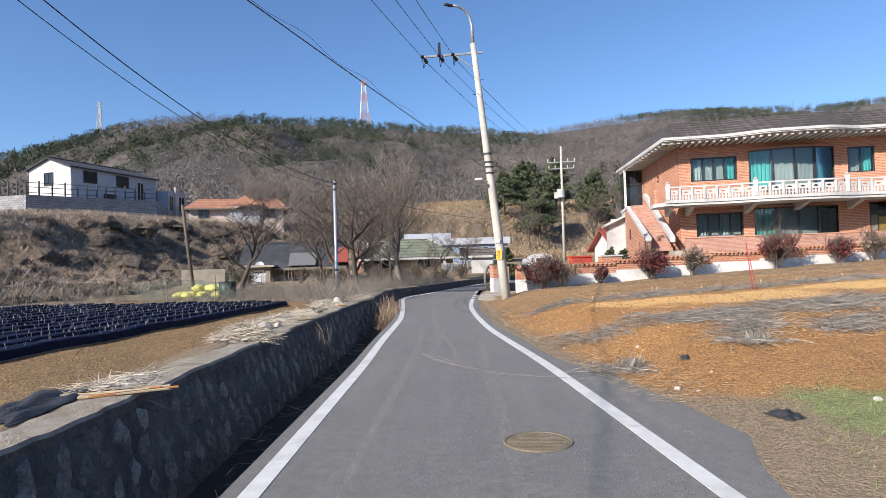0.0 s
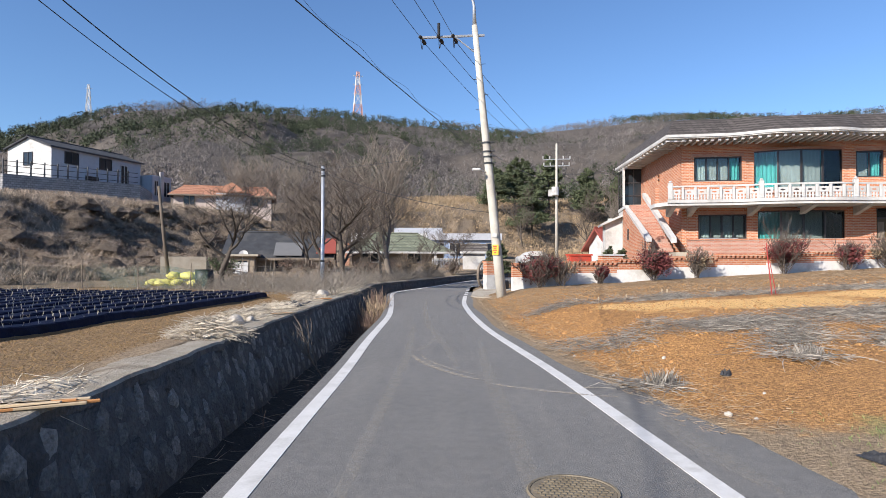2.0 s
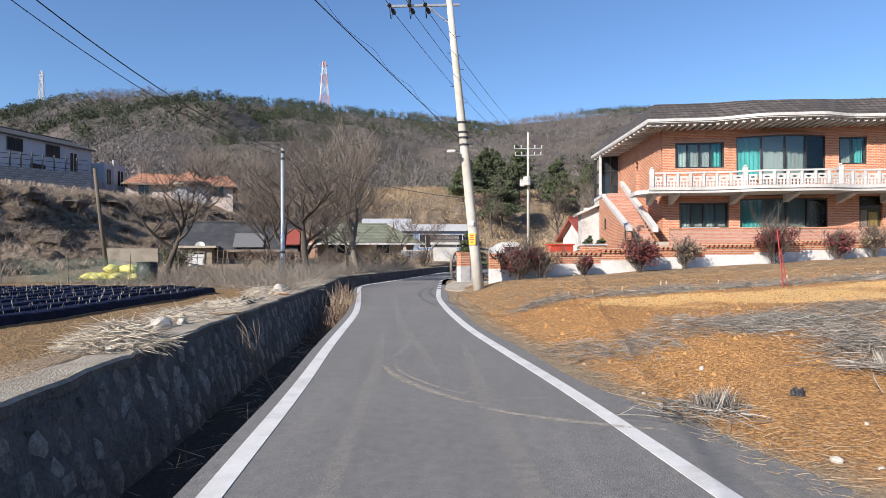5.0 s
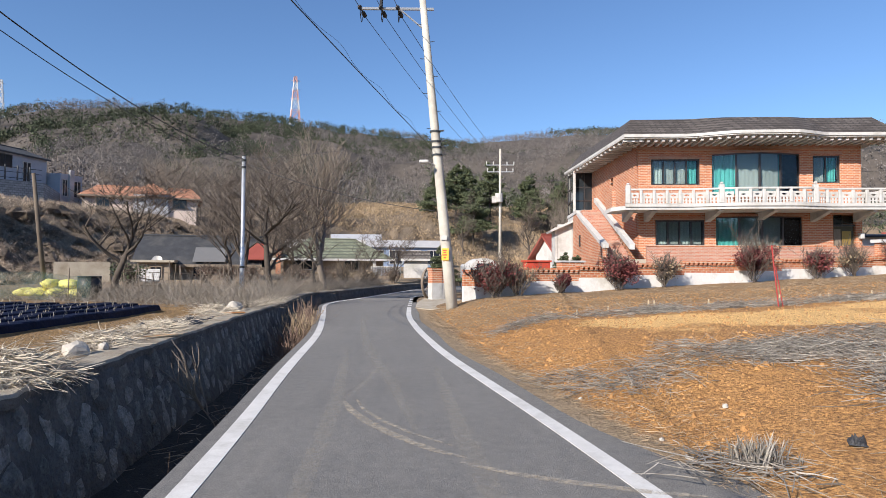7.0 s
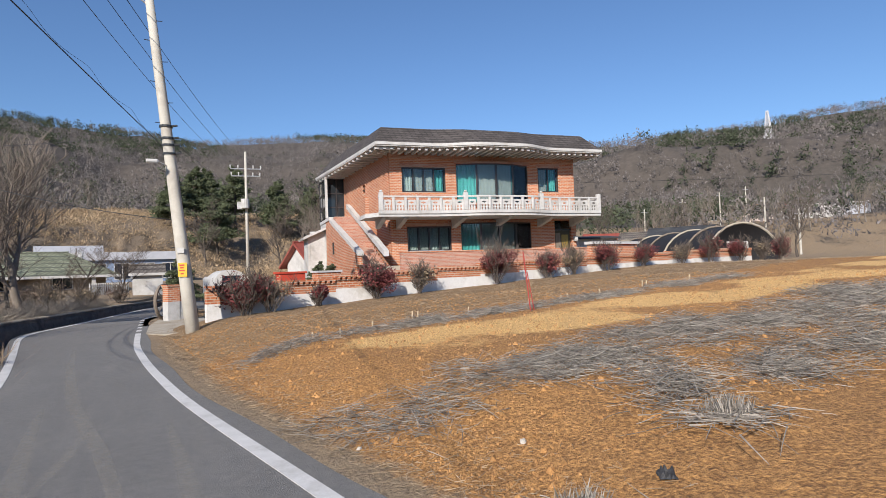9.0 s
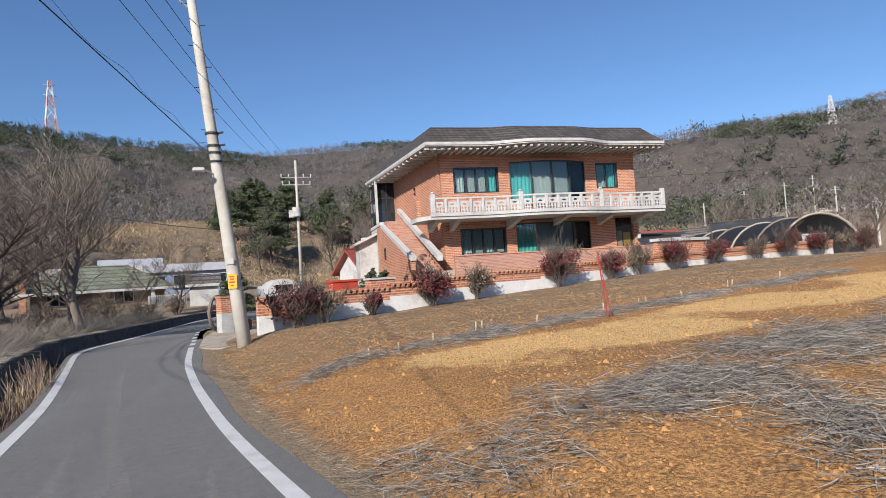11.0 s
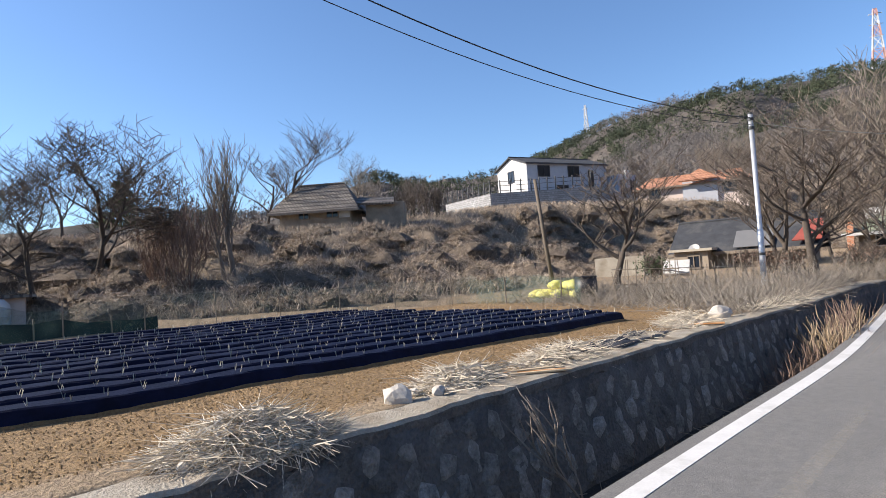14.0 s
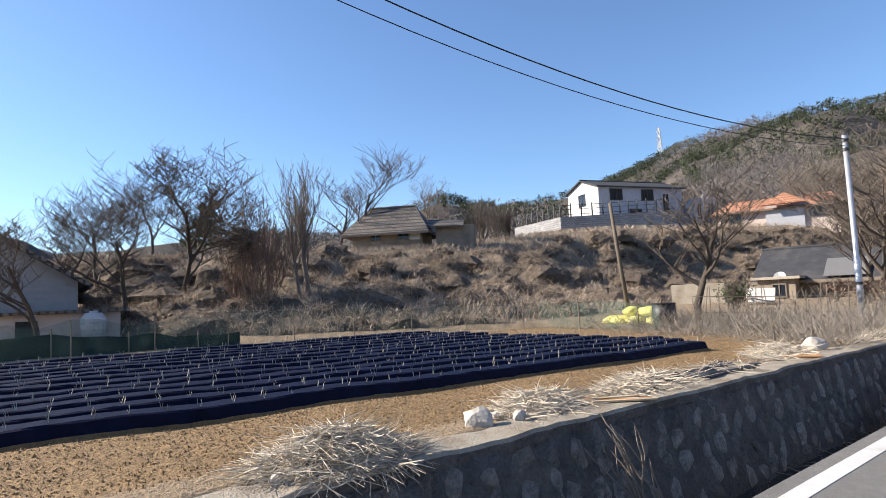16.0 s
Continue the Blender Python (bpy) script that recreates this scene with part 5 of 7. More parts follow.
tile_green = bricks("faded_green_tiles", (0.17, 0.19, 0.12), (0.28, 0.3, 0.2), (0.1, 0.105, 0.08), 0.3, 0.3, 0.04)
tile_red = grain("red_sheet_roof", (0.22, 0.05, 0.035), (0.32, 0.08, 0.055), 2, 0.6, 30, 0.2, 0.02)
mud = grain("mud_wall", (0.2, 0.16, 0.12), (0.34, 0.28, 0.21), 2, 0.9, 30, 0.3, 0.02, stain=(0.14, 0.11, 0.085))
blue_sheet = grain("blue_grey_sheet", (0.14, 0.2, 0.32), (0.24, 0.31, 0.43), 2, 0.6, 30, 0.2, 0.01)
block = bricks("split_block", (0.26, 0.26, 0.265), (0.38, 0.38, 0.38), (0.15, 0.15, 0.15), 0.45, 0.22, 0.02)
dark_pane = glassy("dark_glass", (0.02, 0.025, 0.035))
pink_wall = grain("pinkish_wall", (0.5, 0.4, 0.34), (0.62, 0.52, 0.46), 2, 0.8, 30, 0.15, 0.01)


def pane_unit(parent, u0, u1, z0, z1, v, frame_mat, axis="u", out=-1):
    """A simple window on a wall face: a dark pane with a raised frame."""
    d = 0.04 * out

    def bx(a, c, e, f_, o0, o1):
        lo, hi = min(v + o0 * out, v + o1 * out), max(v + o0 * out, v + o1 * out)
        return boxm(a, c, lo, hi, e, f_) if axis == "u" else boxm(lo, hi, a, c, e, f_)

    w = part("window", bx(u0, u1, z0, z1, 0.004, 0.03), dark_pane, parent)
    t = 0.07
    for q in ((u0 - t, u1 + t, z1, z1 + t), (u0 - t, u1 + t, z0 - t, z0), (u0 - t, u0, z0, z1), (u1, u1 + t, z0, z1), ((u0 + u1) / 2 - 0.03, (u0 + u1) / 2 + 0.03, z0, z1)):
        part("window_frame", bx(q[0], q[1], q[2], q[3], 0.004, 0.07), frame_mat, w)
    return w


def cottage(name, label, m, w, d, h, rise, wall_mat, roof_mat, over=0.4, hip=0.0, front=(), gable=(), door=None, gable_mat=None, frame_mat=None, deep=1.5):
    """A gabled or hipped house; the long front runs along x at y = 0 with the ridge along x."""
    hs = tagged(empty(name, m), label, "house")
    fm = frame_mat or white_paint
    bm = bmesh.new()
    prism(bm, [(0, 0), (w, 0), (w, d), (0, d)], -deep, h)
    part("wall", bm, wall_mat, hs)
    if hip == 0:
        for x0 in (0.0, w - 0.2):
            bm = bmesh.new()
            a = [bm.verts.new((x0, y, z)) for y, z in ((0, h + 0.001), (d, h + 0.001), (d / 2, h + rise - 0.02))]
            c = [bm.verts.new((x0 + 0.2, y, z)) for y, z in ((0, h + 0.001), (d, h + 0.001), (d / 2, h + rise - 0.02))]
            bm.faces.new(a)
            bm.faces.new(c[::-1])
            for k in range(3):
                bm.faces.new((a[k], c[k], c[(k + 1) % 3], a[(k + 1) % 3]))
            part("gable", bm, gable_mat or wall_mat, hs)
    drop = over * rise / (d / 2)
    e, r = h + 0.06 - drop, h + rise + 0.06
    x0, x1, y0, y1 = -over, w + over, -over, d + over
    part("roof", sheetm((x0, y0, e), (x1, y0, e), (x1 - hip, d / 2, r), (x0 + hip, d / 2, r), 0.14), roof_mat, hs)
    part("roof", sheetm((x1, y1, e), (x0, y1, e), (x0 + hip, d / 2, r), (x1 - hip, d / 2, r), 0.14), roof_mat, hs)
    if hip:
        for q in (((x0, y1, e), (x0, y0, e), (x0 + hip, d / 2, r)), ((x1, y0, e), (x1, y1, e), (x1 - hip, d / 2, r))):
            bm = bmesh.new()
            a = [bm.verts.new(p_) for p_ in q]
            c = [bm.verts.new(Vector(p_) - Vector((0, 0, 0.14))) for p_ in q]
            bm.faces.new(a)
            bm.faces.new(c[::-1])
            for k in range(3):
                bm.faces.new((a[k], c[k], c[(k + 1) % 3], a[(k + 1) % 3]))
            part("roof", bm, roof_mat, hs)
    part("ridge", tubem([(x0 + hip, d / 2, r), (x1 - hip, d / 2, r)], 0.1, 6), roof_mat, hs)
    part("fascia", boxm(x0, x1, y0 - 0.03, y0 - 0.002, e - 0.16, e + 0.02), fm, hs)
    for u0, u1, z0, z1 in front:
        pane_unit(hs, u0, u1, z0, z1, 0, fm)
    for v0, v1, z0, z1 in gable:
        pane_unit(hs, v0, v1, z0, z1, 0, fm, "v")
    if door:
        part("door", boxm(door[0], door[1], -0.06, -0.004, 0, 2.0), door[2], hs)
    return hs


# white house on the block platform
plat = tagged(raw("block_terrace", *(lambda poly: ([(x, y, 5.5) for x, y in poly] + [(x, y, 9.75) for x, y in poly], [(k, (k + 1) % 5, (k + 1) % 5 + 5, k + 5) for k in range(5)] + [(5, 6, 7, 8, 9)]))([far(-44.9, 66), far(-34.5, 68), far(-32, 86), far(-42, 92), far(-49.2, 74)]), block), "grey split-block retaining terrace on a slope", "terrace", kind="structure")
white_house = cottage("white_house", "modern white house with shade-grey long side and dark mono-pitched eaves", pose(-45.6, 61, 9.75, 0, 0, 77), 12, 6.2, 3.8, 1.1, white_paint, dark_roof, 0.3, 0, gable=[(2.6, 3.8, 1.9, 3.2)], frame_mat=dark_frame)
for q in ((1.6, 3.2, 2.2, 3.4), (6.0, 7.6, 2.2, 3.4), (4.2, 5.8, 0.2, 1.1)):
    pane_unit(white_house, *q, -0.052, dark_frame)
pane_unit(white_house, 9.0, 9.9, 0.9, 3.0, -0.052, white_paint)
# sheet added over the white long side; its blue-grey is painted shade
part("cladding", boxm(0.02, 11.98, -0.05, -0.003, -0.6, 3.7), grey_clad_shade, white_house, "long side with its shade painted blue-grey")
an = part("annex", boxm(12.4, 15.5, -1.5, 3.5, -1.0, 2.3), grey_clad_shade, white_house, "grey annex with roof terrace")
for k in range(6):
    part("annex_rail", boxm(12.5 + 0.55 * k, 12.56 + 0.55 * k, -1.45, -1.4, 2.31, 3.2), dark_frame, an)
part("annex_pillar", boxm(13.5, 14.1, -1.75, -1.52, -0.8, 2.8), white_paint, an)
pane_unit(an, 12.7, 13.3, -0.2, 1.6, -1.5, white_paint)
pane_unit(an, 14.3, 15.2, -0.2, 1.6, -1.5, white_paint)
wfence = tagged(empty("metal_fence"), "black metal fence on a block terrace", "fence")
fpts = [far(-49.0, 73.6), far(-47, 70), far(-44.9, 66.15), far(-41, 66.7), far(-38, 67.2), far(-34.7, 68.2)]
for a, c in zip(fpts, fpts[1:]):
    for k in range(4):
        x, y = lerp(a[0], c[0], k / 4), lerp(a[1], c[1], k / 4)
        part("post", boxm(x - 0.05, x + 0.05, y - 0.05, y + 0.05, 9.7, 11.2), dark_metal, wfence)
    for z in (10.0, 10.55, 11.0):
        part("rail", tubem([(*a, z), (*c, z)], 0.03, 5), dark_metal, wfence)

x, y = -38.2, 72.0
oz = 7.9
orange = cottage("orange_roof_house", "low house with orange tiled roof above a slope", pose(x, y, oz, 0, 0, 20), 11.5, 7, 1.8, 1.3, pink_wall, tile_orange, 0.6, 1.2, front=[(1.2, 2.4, 0.4, 1.5), (5.4, 8.0, 0.3, 1.7), (9.0, 10.4, 0.5, 1.7)], frame_mat=wood_grey)
part("porch_gable", sheetm((4.6, -1.4, 2.0), (8.8, -1.4, 2.0), (6.7, 0.6, 3.4), (6.68, 0.6, 3.4), 0.12), tile_orange, orange)
# grey instead of pink: the front's shade is put into the wall colour
part("porch_wall", boxm(4.9, 8.5, -0.3, -0.01, -1, 1.95), grey_clad_shade, orange)

# farm with the dark roof and red gable
farm = cottage("farmhouse", "old farmhouse with patched dark roof and red gable", pose(-18.4, 43.6, 0.45, 0, 0, 13), 7.0, 5.0, 1.5, 1.65, wood_grey, dark_roof, 0.5, 0, front=[(0.5, 1.1, 0.5, 1.1), (3.2, 4.0, 0.5, 1.2)], gable_mat=tile_red, frame_mat=wood_grey)
part("porch", boxm(0.1, 2.0, -1.3, -0.02, -0.6, 1.35), mud, farm, "lean-to of weathered boards")
part("porch_roof", boxm(-0.2, 2.3, -1.6, -0.02, 1.354, 1.5), concrete, farm)
pane_unit(farm, 0.9, 1.5, 0.4, 1.05, -1.3, wood_grey)
part("gable_front", sheetm((6.2, -0.62, 1.6), (7.62, -0.62, 1.6), (7.62, 1.4, 2.75), (6.9, 1.4, 2.75), 0.06), tile_red, farm, "rust-red painted gable boards")
part("roof_patch", sheetm((3.2, -0.55, 1.42), (5.2, -0.55, 1.42), (5.2, 0.9, 2.4), (3.2, 0.9, 2.4), 0.03), plain("grey_patch", (0.14, 0.14, 0.14), 0.7), farm)
dish = tagged(empty("satellite_dish", pose(-17.0, 42.9, 1.9, 55, 0, 10)), "round pale satellite dish on a farm roof", "satellite dish")
rim = [(0.32 * (k / 4) * math.cos(a), 0.32 * (k / 4) * math.sin(a), 0.12 * (k / 4) ** 2) for k in range(1, 5) for a in np.linspace(0, 6.283, 15)[:-1]]
rf = [(14 * r_ + k, 14 * r_ + (k + 1) % 14, 14 * r_ + 14 + (k + 1) % 14, 14 * r_ + 14 + k) for r_ in range(3) for k in range(14)] + [tuple(range(14))]
part_d = raw("bowl", rim, rf, white_paint, dish, smooth=True)
part("arm", tubem([(0, -0.4, 0.1), (0, 0, 0.5)], 0.015, 5), steel, dish)
part("mast", tubem([(0, 0, -0.02), (0, 0.25, -0.35)], 0.025, 6), steel, dish)
for k, (x, y, w_, a) in enumerate([(-19.5, 36.5, 2.6, 24), (-17.4, 37.6, 1.8, 20)]):
    g = gh(x, y)
    tagged(part("yard_wall", boxm(0, w_, 0, 0.15, -0.3, 1.05 - 0.25 * k, m=pose(x, y, g, 0, 0, a)), concrete), "pale broken concrete block yard wall", "yard wall", "yard walls")
g = gh(-14.6, 35.6)
junk = tagged(empty("junk_pile", pose(-14.6, 35.6, g, 0, 0, 18)), "pile of scrap boards and a leaning white panel", "scrap")
part("panel", boxm(-0.6, 0.6, -0.02, 0.02, 0, 0.75, m=pose(0.3, 0, 0.08, -32, 0, 0)), white_paint, junk, "leaning white sheet panel")
for k in range(9):
    part("board", boxm(-0.05, 0.05, -0.6, 0.6, 0, 0.03, m=pose(rnd.uniform(-1, 0.6), rnd.uniform(-0.5, 0.3), 0.04 * k, rnd.uniform(-8, 8), 0, rnd.uniform(0, 180))), wood_grey if k % 3 else white_paint, junk)

# green-roofed house and the long building behind it
green = cottage("green_roof_house", "single-storey house with faded green tiled hip roof", pose(-12.4, 56.5, 0.9, 0, 0, 12), 8.6, 7, 1.75, 1.5, mud, tile_green, 0.9, 3.0, front=[(1.0, 2.4, 0.5, 1.4), (5.2, 6.4, 0.5, 1.5)])
part("pillar", boxm(7.6, 7.85, -0.7, -0.45, -0.6, 1.5), white_paint, green)
part("brick_pier", boxm(-0.6, -0.2, -0.9, -0.4, -0.6, 2.2), brick, green)
lb = tagged(empty("long_building", pose(-15.5, 74.0, 1.5, 0, 0, 4)), "long low building with white sign band and blue-grey fascia", "building")
part("wall", boxm(0, 17, 0, 8, -1, 2.7), blue_sheet, lb)
part("sign_band", boxm(-1, 8.2, -0.5, -0.2, 2.3, 3.3), white_paint, lb, "white sign band with dark marks")
for k in range(9):
    part("bar", boxm(3.4 + 0.48 * k, 3.72 + 0.48 * k, -0.53, -0.505, 2.62, 2.98), dark_frame, lb)
part("fascia", boxm(8.21, 17.3, -0.4, -0.1, 2.5, 3.3), grey_clad_shade, lb)
for u in (8.8, 11, 13.2, 15.4):
    pane_unit(lb, u, u + 1.4, 0.6, 2.1, 0, white_paint)
part("roof_box", boxm(4, 10, 2, 6, 2.72, 4.1), grey_clad_shade, lb)
wf = tagged(empty("picket_fence"), "low white picket fence before a house", "fence")
A_, B_ = far(-6.6, 45.5), far(-3.6, 47.5)
fz = 0.55
for k in range(19):
    x, y = lerp(A_[0], B_[0], k / 18), lerp(A_[1], B_[1], k / 18)
    part("picket", boxm(x - 0.04, x + 0.04, y - 0.02, y + 0.02, gh(x, y) - 0.1, fz + 1.15), white_paint, wf)
for z in (fz + 0.45, fz + 0.95):
    part("rail", boxm(0, math.dist(A_, B_), -0.03, 0.03, z - 0.04, z + 0.04, m=pose(A_[0], A_[1] + 0.05, 0, 0, 0, math.degrees(math.atan2(B_[1] - A_[1], B_[0] - A_[0])))), white_paint, wf)
x, y = far(-3.3, 44.5)
cottage("small_shed", "small white plastered shed with grey roof", pose(x, y, gh(x, y), 0, 0, 3), 1.9, 2.6, 1.55, 0.5, white_paint, tile_grey, 0.25, 0)

# red-roofed white house beyond the brick house
rr_house = cottage("red_roof_house", "white gabled house with dark red roof", pose(10.1, 51, 0.5, 0, 0, 25), 6, 3.0, 2.3, 1.4, white_paint, tile_red, 0.5, 0, front=[(2.0, 3.2, 0.8, 2.0)])
# old tiled farmhouse on the bank
x, y = far(-66.3, 47)
old = cottage("old_tiled_house", "old low house with sagging grey tiled roof", pose(x + 0.95, y + 1.02, 5.9, 0, 0, 47), 5.4, 4.6, 1.25, 1.8, mud, tile_grey, 0.7, 1.5, front=[(1.5, 2.2, 0.3, 1.0), (3.6, 4.4, 0.3, 1.0)], frame_mat=wood_grey)
part("plaster_panel", boxm(4.5, 5.3, -0.05, -0.004, 0.2, 1.1), white_paint, old)
part("wing_roof", sheetm((5.6, 0.2, 1.2), (8.6, 0.2, 1.1), (8.4, 2.2, 1.75), (5.6, 2.2, 1.9), 0.14), tile_grey, old)
part("wing_wall", boxm(6.4, 9.3, 0.7, 2.2, -1.2, 1.2), mud, old)
# white house beyond the field; its shade is put into the boards' grey
clapboard_shaded = grain("clapboard_shaded", (0.3, 0.3, 0.3), (0.42, 0.42, 0.42), 3, 0.8, 40, 0.2, 0.006)
lhouse = cottage("clapboard_house", "white clapboard house in shade beside a field", pose(-33.0, 3.4, 0.85, 0, 0, 0), 7.0, 6.2, 2.1, 2.0, clapboard_shaded, tile_grey, 0.5, 0)
for k in range(9):
    part("clapboard", boxm(7.003, 7.03, 0.1, 6.1, 0.1 + 0.22 * k, 0.29 + 0.22 * k), clapboard_shaded, lhouse)
x, y = far(-88.3, 24.0)
annex = tagged(empty("flat_annex", pose(x, y, gh(x, y), 0, 0, 84)), "low flat-roofed rendered outbuilding", "outbuilding")
part("wall", boxm(-2.2, 1.6, 0, 2.5, -0.8, 0.95), pink_wall, annex)
part("roof", boxm(-2.4, 1.9, -0.25, 2.7, 0.954, 1.06), tile_grey, annex)
part("door", boxm(-1.4, -0.8, -0.04, -0.004, -0.4, 0.75), dark_room, annex)
tx, ty = far(-86.4, 23.5)
tank = tagged(empty("water_tank", pose(tx, ty, gh(tx, ty))), "round white plastic water tank", "water tank")
part("body", tubem([(0, 0, 0), (0, 0, 0.75), (0, 0, 0.95)], [0.4, 0.4, 0.25], 16), white_paint, tank, smooth=True)
part("lid", tubem([(0, 0, 0.952), (0, 0, 1.02)], [0.14, 0.12], 12), white_paint, tank)
for k in range(3):
    part("band", tubem([(0.41 * math.cos(a), 0.41 * math.sin(a), 0.2 + 0.22 * k) for a in np.linspace(0, 6.283, 17)], 0.015, 5), steel, tank)

# black shade tunnel beyond the garden wall
tunnel = tagged(empty("shade_tunnel"), "long arched tunnel under black shade cloth", "greenhouse")
T0, T1 = Vector((*far(42.5, 66), 0)), Vector((*far(53.2, 50), 0))
T0.z, T1.z = 0.9, 1.2
ax = (T1 - T0)
side = Vector((-ax.y, ax.x, 0)).normalized()


def arch(t, grow=0.0, n=14, R=3.3, H=3.25):
    c = T0 + ax * t
    return [c + side * math.cos(math.pi * k / n) * (R + grow) + Vector((0, 0, math.sin(math.pi * k / n) * (H + grow))) for k in range(n + 1)]


v, f = [], []
for i in range(13):
    v += [tuple(q) for q in arch(i / 12)]
for i in range(12):
    for k in range(14):
        f.append((15 * i + k, 15 * i + k + 1, 15 * i + 16 + k, 15 * i + 15 + k))
f += [tuple(range(15)), tuple(range(180, 195))[::-1]]
part_c = raw("cover", v, f, grain("shade_cloth", (0.008, 0.008, 0.01), (0.02, 0.02, 0.023), 2, 0.75, 30, 0.3, 0.02), tunnel, smooth=True)
for i in range(7):
    part("hoop", tubem(arch(0.04 + i * 0.16, 0.08), 0.09, 5), wood_grey if i % 2 else concrete, tunnel)
dq = T1 + side * -0.6
part("door", boxm(-0.05, 0.05, -0.9, 0.9, 0, 1.9, m=Matrix.Translation(dq + ax.normalized() * 0.08) @ pose(0, 0, 0, 0, 0, math.degrees(math.atan2(ax.y, ax.x)))), white_paint, tunnel)
# garage panel and pale sheds beside it
gp = tagged(empty("garage_wall", BW), "tall brick garage wall with white coping", "wall")
part("brick_panel", boxm(18.6, 22.2, 0.5, 0.8, 1.0, 2.7), brick, gp)
part("coping", boxm(18.5, 22.3, 0.4, 0.9, 2.704, 2.84), white_paint, gp)
x, y = far(38.6, 42)
shed = tagged(empty("white_shed", pose(x, y, 1.3, 0, 0, -20)), "small white rendered shed", "shed")
part("wall", boxm(0, 3.2, 0, 2.4, -0.3, 2.3), white_paint, shed)
part("roof", sheetm((-0.2, -0.3, 2.35), (3.4, -0.3, 2.35), (3.4, 2.6, 2.6), (-0.2, 2.6, 2.6), 0.1), dark_roof, shed)
for k, (az, r, z, w_, mats) in enumerate([(39.5, 85, 1.6, 9, (white_paint, tile_red)), (44.5, 75, 1.4, 7, (grey_clad_shade, dark_roof)), (41.8, 78, 1.2, 6, (pink_wall, tile_grey)), (51, 175, 7, 10, (pink_wall, tile_orange)), (54.5, 185, 16, 11, (white_paint, tile_red)), (53.2, 210, 22, 14, (plain("green_sheet", (0.1, 0.3, 0.24), 0.6), plain("green_sheet_roof", (0.12, 0.33, 0.27), 0.6))), (56.5, 200, 19, 10, (brick, dark_roof)), (57.5, 165, 8, 9, (grey_clad_shade, dark_roof)), (49.0, 165, 5.5, 9, (mud, tile_grey)), (58.5, 220, 26, 8, (mud, tile_grey)), (55.5, 150, 5, 8, (white_paint, tile_grey))]):
    x, y = far(az, r)
    cottage("village_house", "distant village house on a hillside", pose(x, y, min(z, gh(x, y) + 0.3) if r < 100 else gh(x, y) + 0.2, 0, 0, -az + rnd.uniform(-25, 25)), w_, 6, 2.8, 1.7, *mats, 0.4, 0, front=[(1, 2.2, 0.8, 2), (4, 5.5, 0.8, 2)], deep=6)
for az, r, h in ((47.2, 120, 7), (50.2, 130, 7.5), (44, 110, 6), (53.8, 110, 7), (52.2, 140, 8), (56.5, 90, 6)):
    x, y = far(az, r)
    vp = tagged(empty("utility_pole", pose(x, y, gh(x, y))), "distant grey concrete utility pole", "utility pole")
    part("shaft", tubem([(0, 0, -1), (0, 0, h)], [0.17, 0.1], 7), pole_concrete, vp)
    part("crossarm", tubem([(-0.8, 0, h - 0.6), (0.8, 0, h - 0.6)], 0.05, 5), steel, vp)

# things behind the garden wall
x, y = far(5.0, 35)
dome = tagged(empty("covered_truck", pose(x, y, 0.1, 0, 0, 8)), "small pale pickup with a white arched cover", "truck")
bm = bmesh.new()
prof = [(0.95 * math.cos(a), 1.35 + 0.75 * math.sin(a)) for a in np.linspace(0, math.pi, 11)] + [(-0.95, 0.7), (0.95, 0.7)]
a0 = [bm.verts.new((px, 0, pz)) for px, pz in prof]
c0 = [bm.verts.new((px, 2.4, pz)) for px, pz in prof]
bm.faces.new(a0)
bm.faces.new(c0[::-1])
for k in range(len(prof)):
    j = (k + 1) % len(prof)
    bm.faces.new((a0[k], c0[k], c0[j], a0[j]))
part("cover", bm, white_paint, dome, smooth=False)
part("cab", boxm(-0.85, 0.85, 2.45, 3.9, 0.35, 1.75, bevel=0.12), white_paint, dome)
part("bed", boxm(-0.9, 0.9, -0.05, 2.44, 0.4, 0.698), grey_clad_shade, dome)
for wx in (-0.8, 0.8):
    for wy_ in (0.5, 3.2):
        wh = part("wheel", tubem([(wx - 0.09, wy_, 0.3), (wx + 0.09, wy_, 0.3)], 0.3, 14), rubber, dome)
        part("rim", tubem([(wx - 0.1, wy_, 0.3), (wx + 0.1, wy_, 0.3)], 0.16, 10), steel, wh)
part("rear_window", boxm(-0.5, 0.5, -0.03, -0.004, 1.3, 1.75), dark_pane, dome)
crate_red = plain("red_crate", (0.5, 0.06, 0.03), 0.6)
for k, s in enumerate((2.7, 4.1)):
    cr = tagged(empty("planter_box", BW @ pose(s, 0.9, 1.0)), "red-orange planter box behind a garden wall", "planter", "planter boxes")
    part("box", boxm(0, 0.95, 0, 0.5, 0, 0.75, bevel=0.02), crate_red if k == 0 else brick, cr)
    part("rim", boxm(-0.04, 0.99, -0.04, 0.54, 0.752, 0.82), crate_red if k == 0 else white_paint, cr)

# ---- trees ----
bark = grain("bark", (0.045, 0.036, 0.029), (0.11, 0.088, 0.07), 9, 0.95, 50, 0.5, 0.02)
bark_pale = grain("pale_bark", (0.13, 0.108, 0.085), (0.24, 0.2, 0.165), 7, 0.95, 50, 0.4, 0.02)
vine_red = grain("reddish_twigs", (0.11, 0.07, 0.052), (0.24, 0.165, 0.125), 3, 0.95, 40, 0, vary=0.25)
twig_mat = grain("twigs", (0.06, 0.047, 0.038), (0.14, 0.112, 0.09), 3, 0.95, 40, 0, vary=0.25)


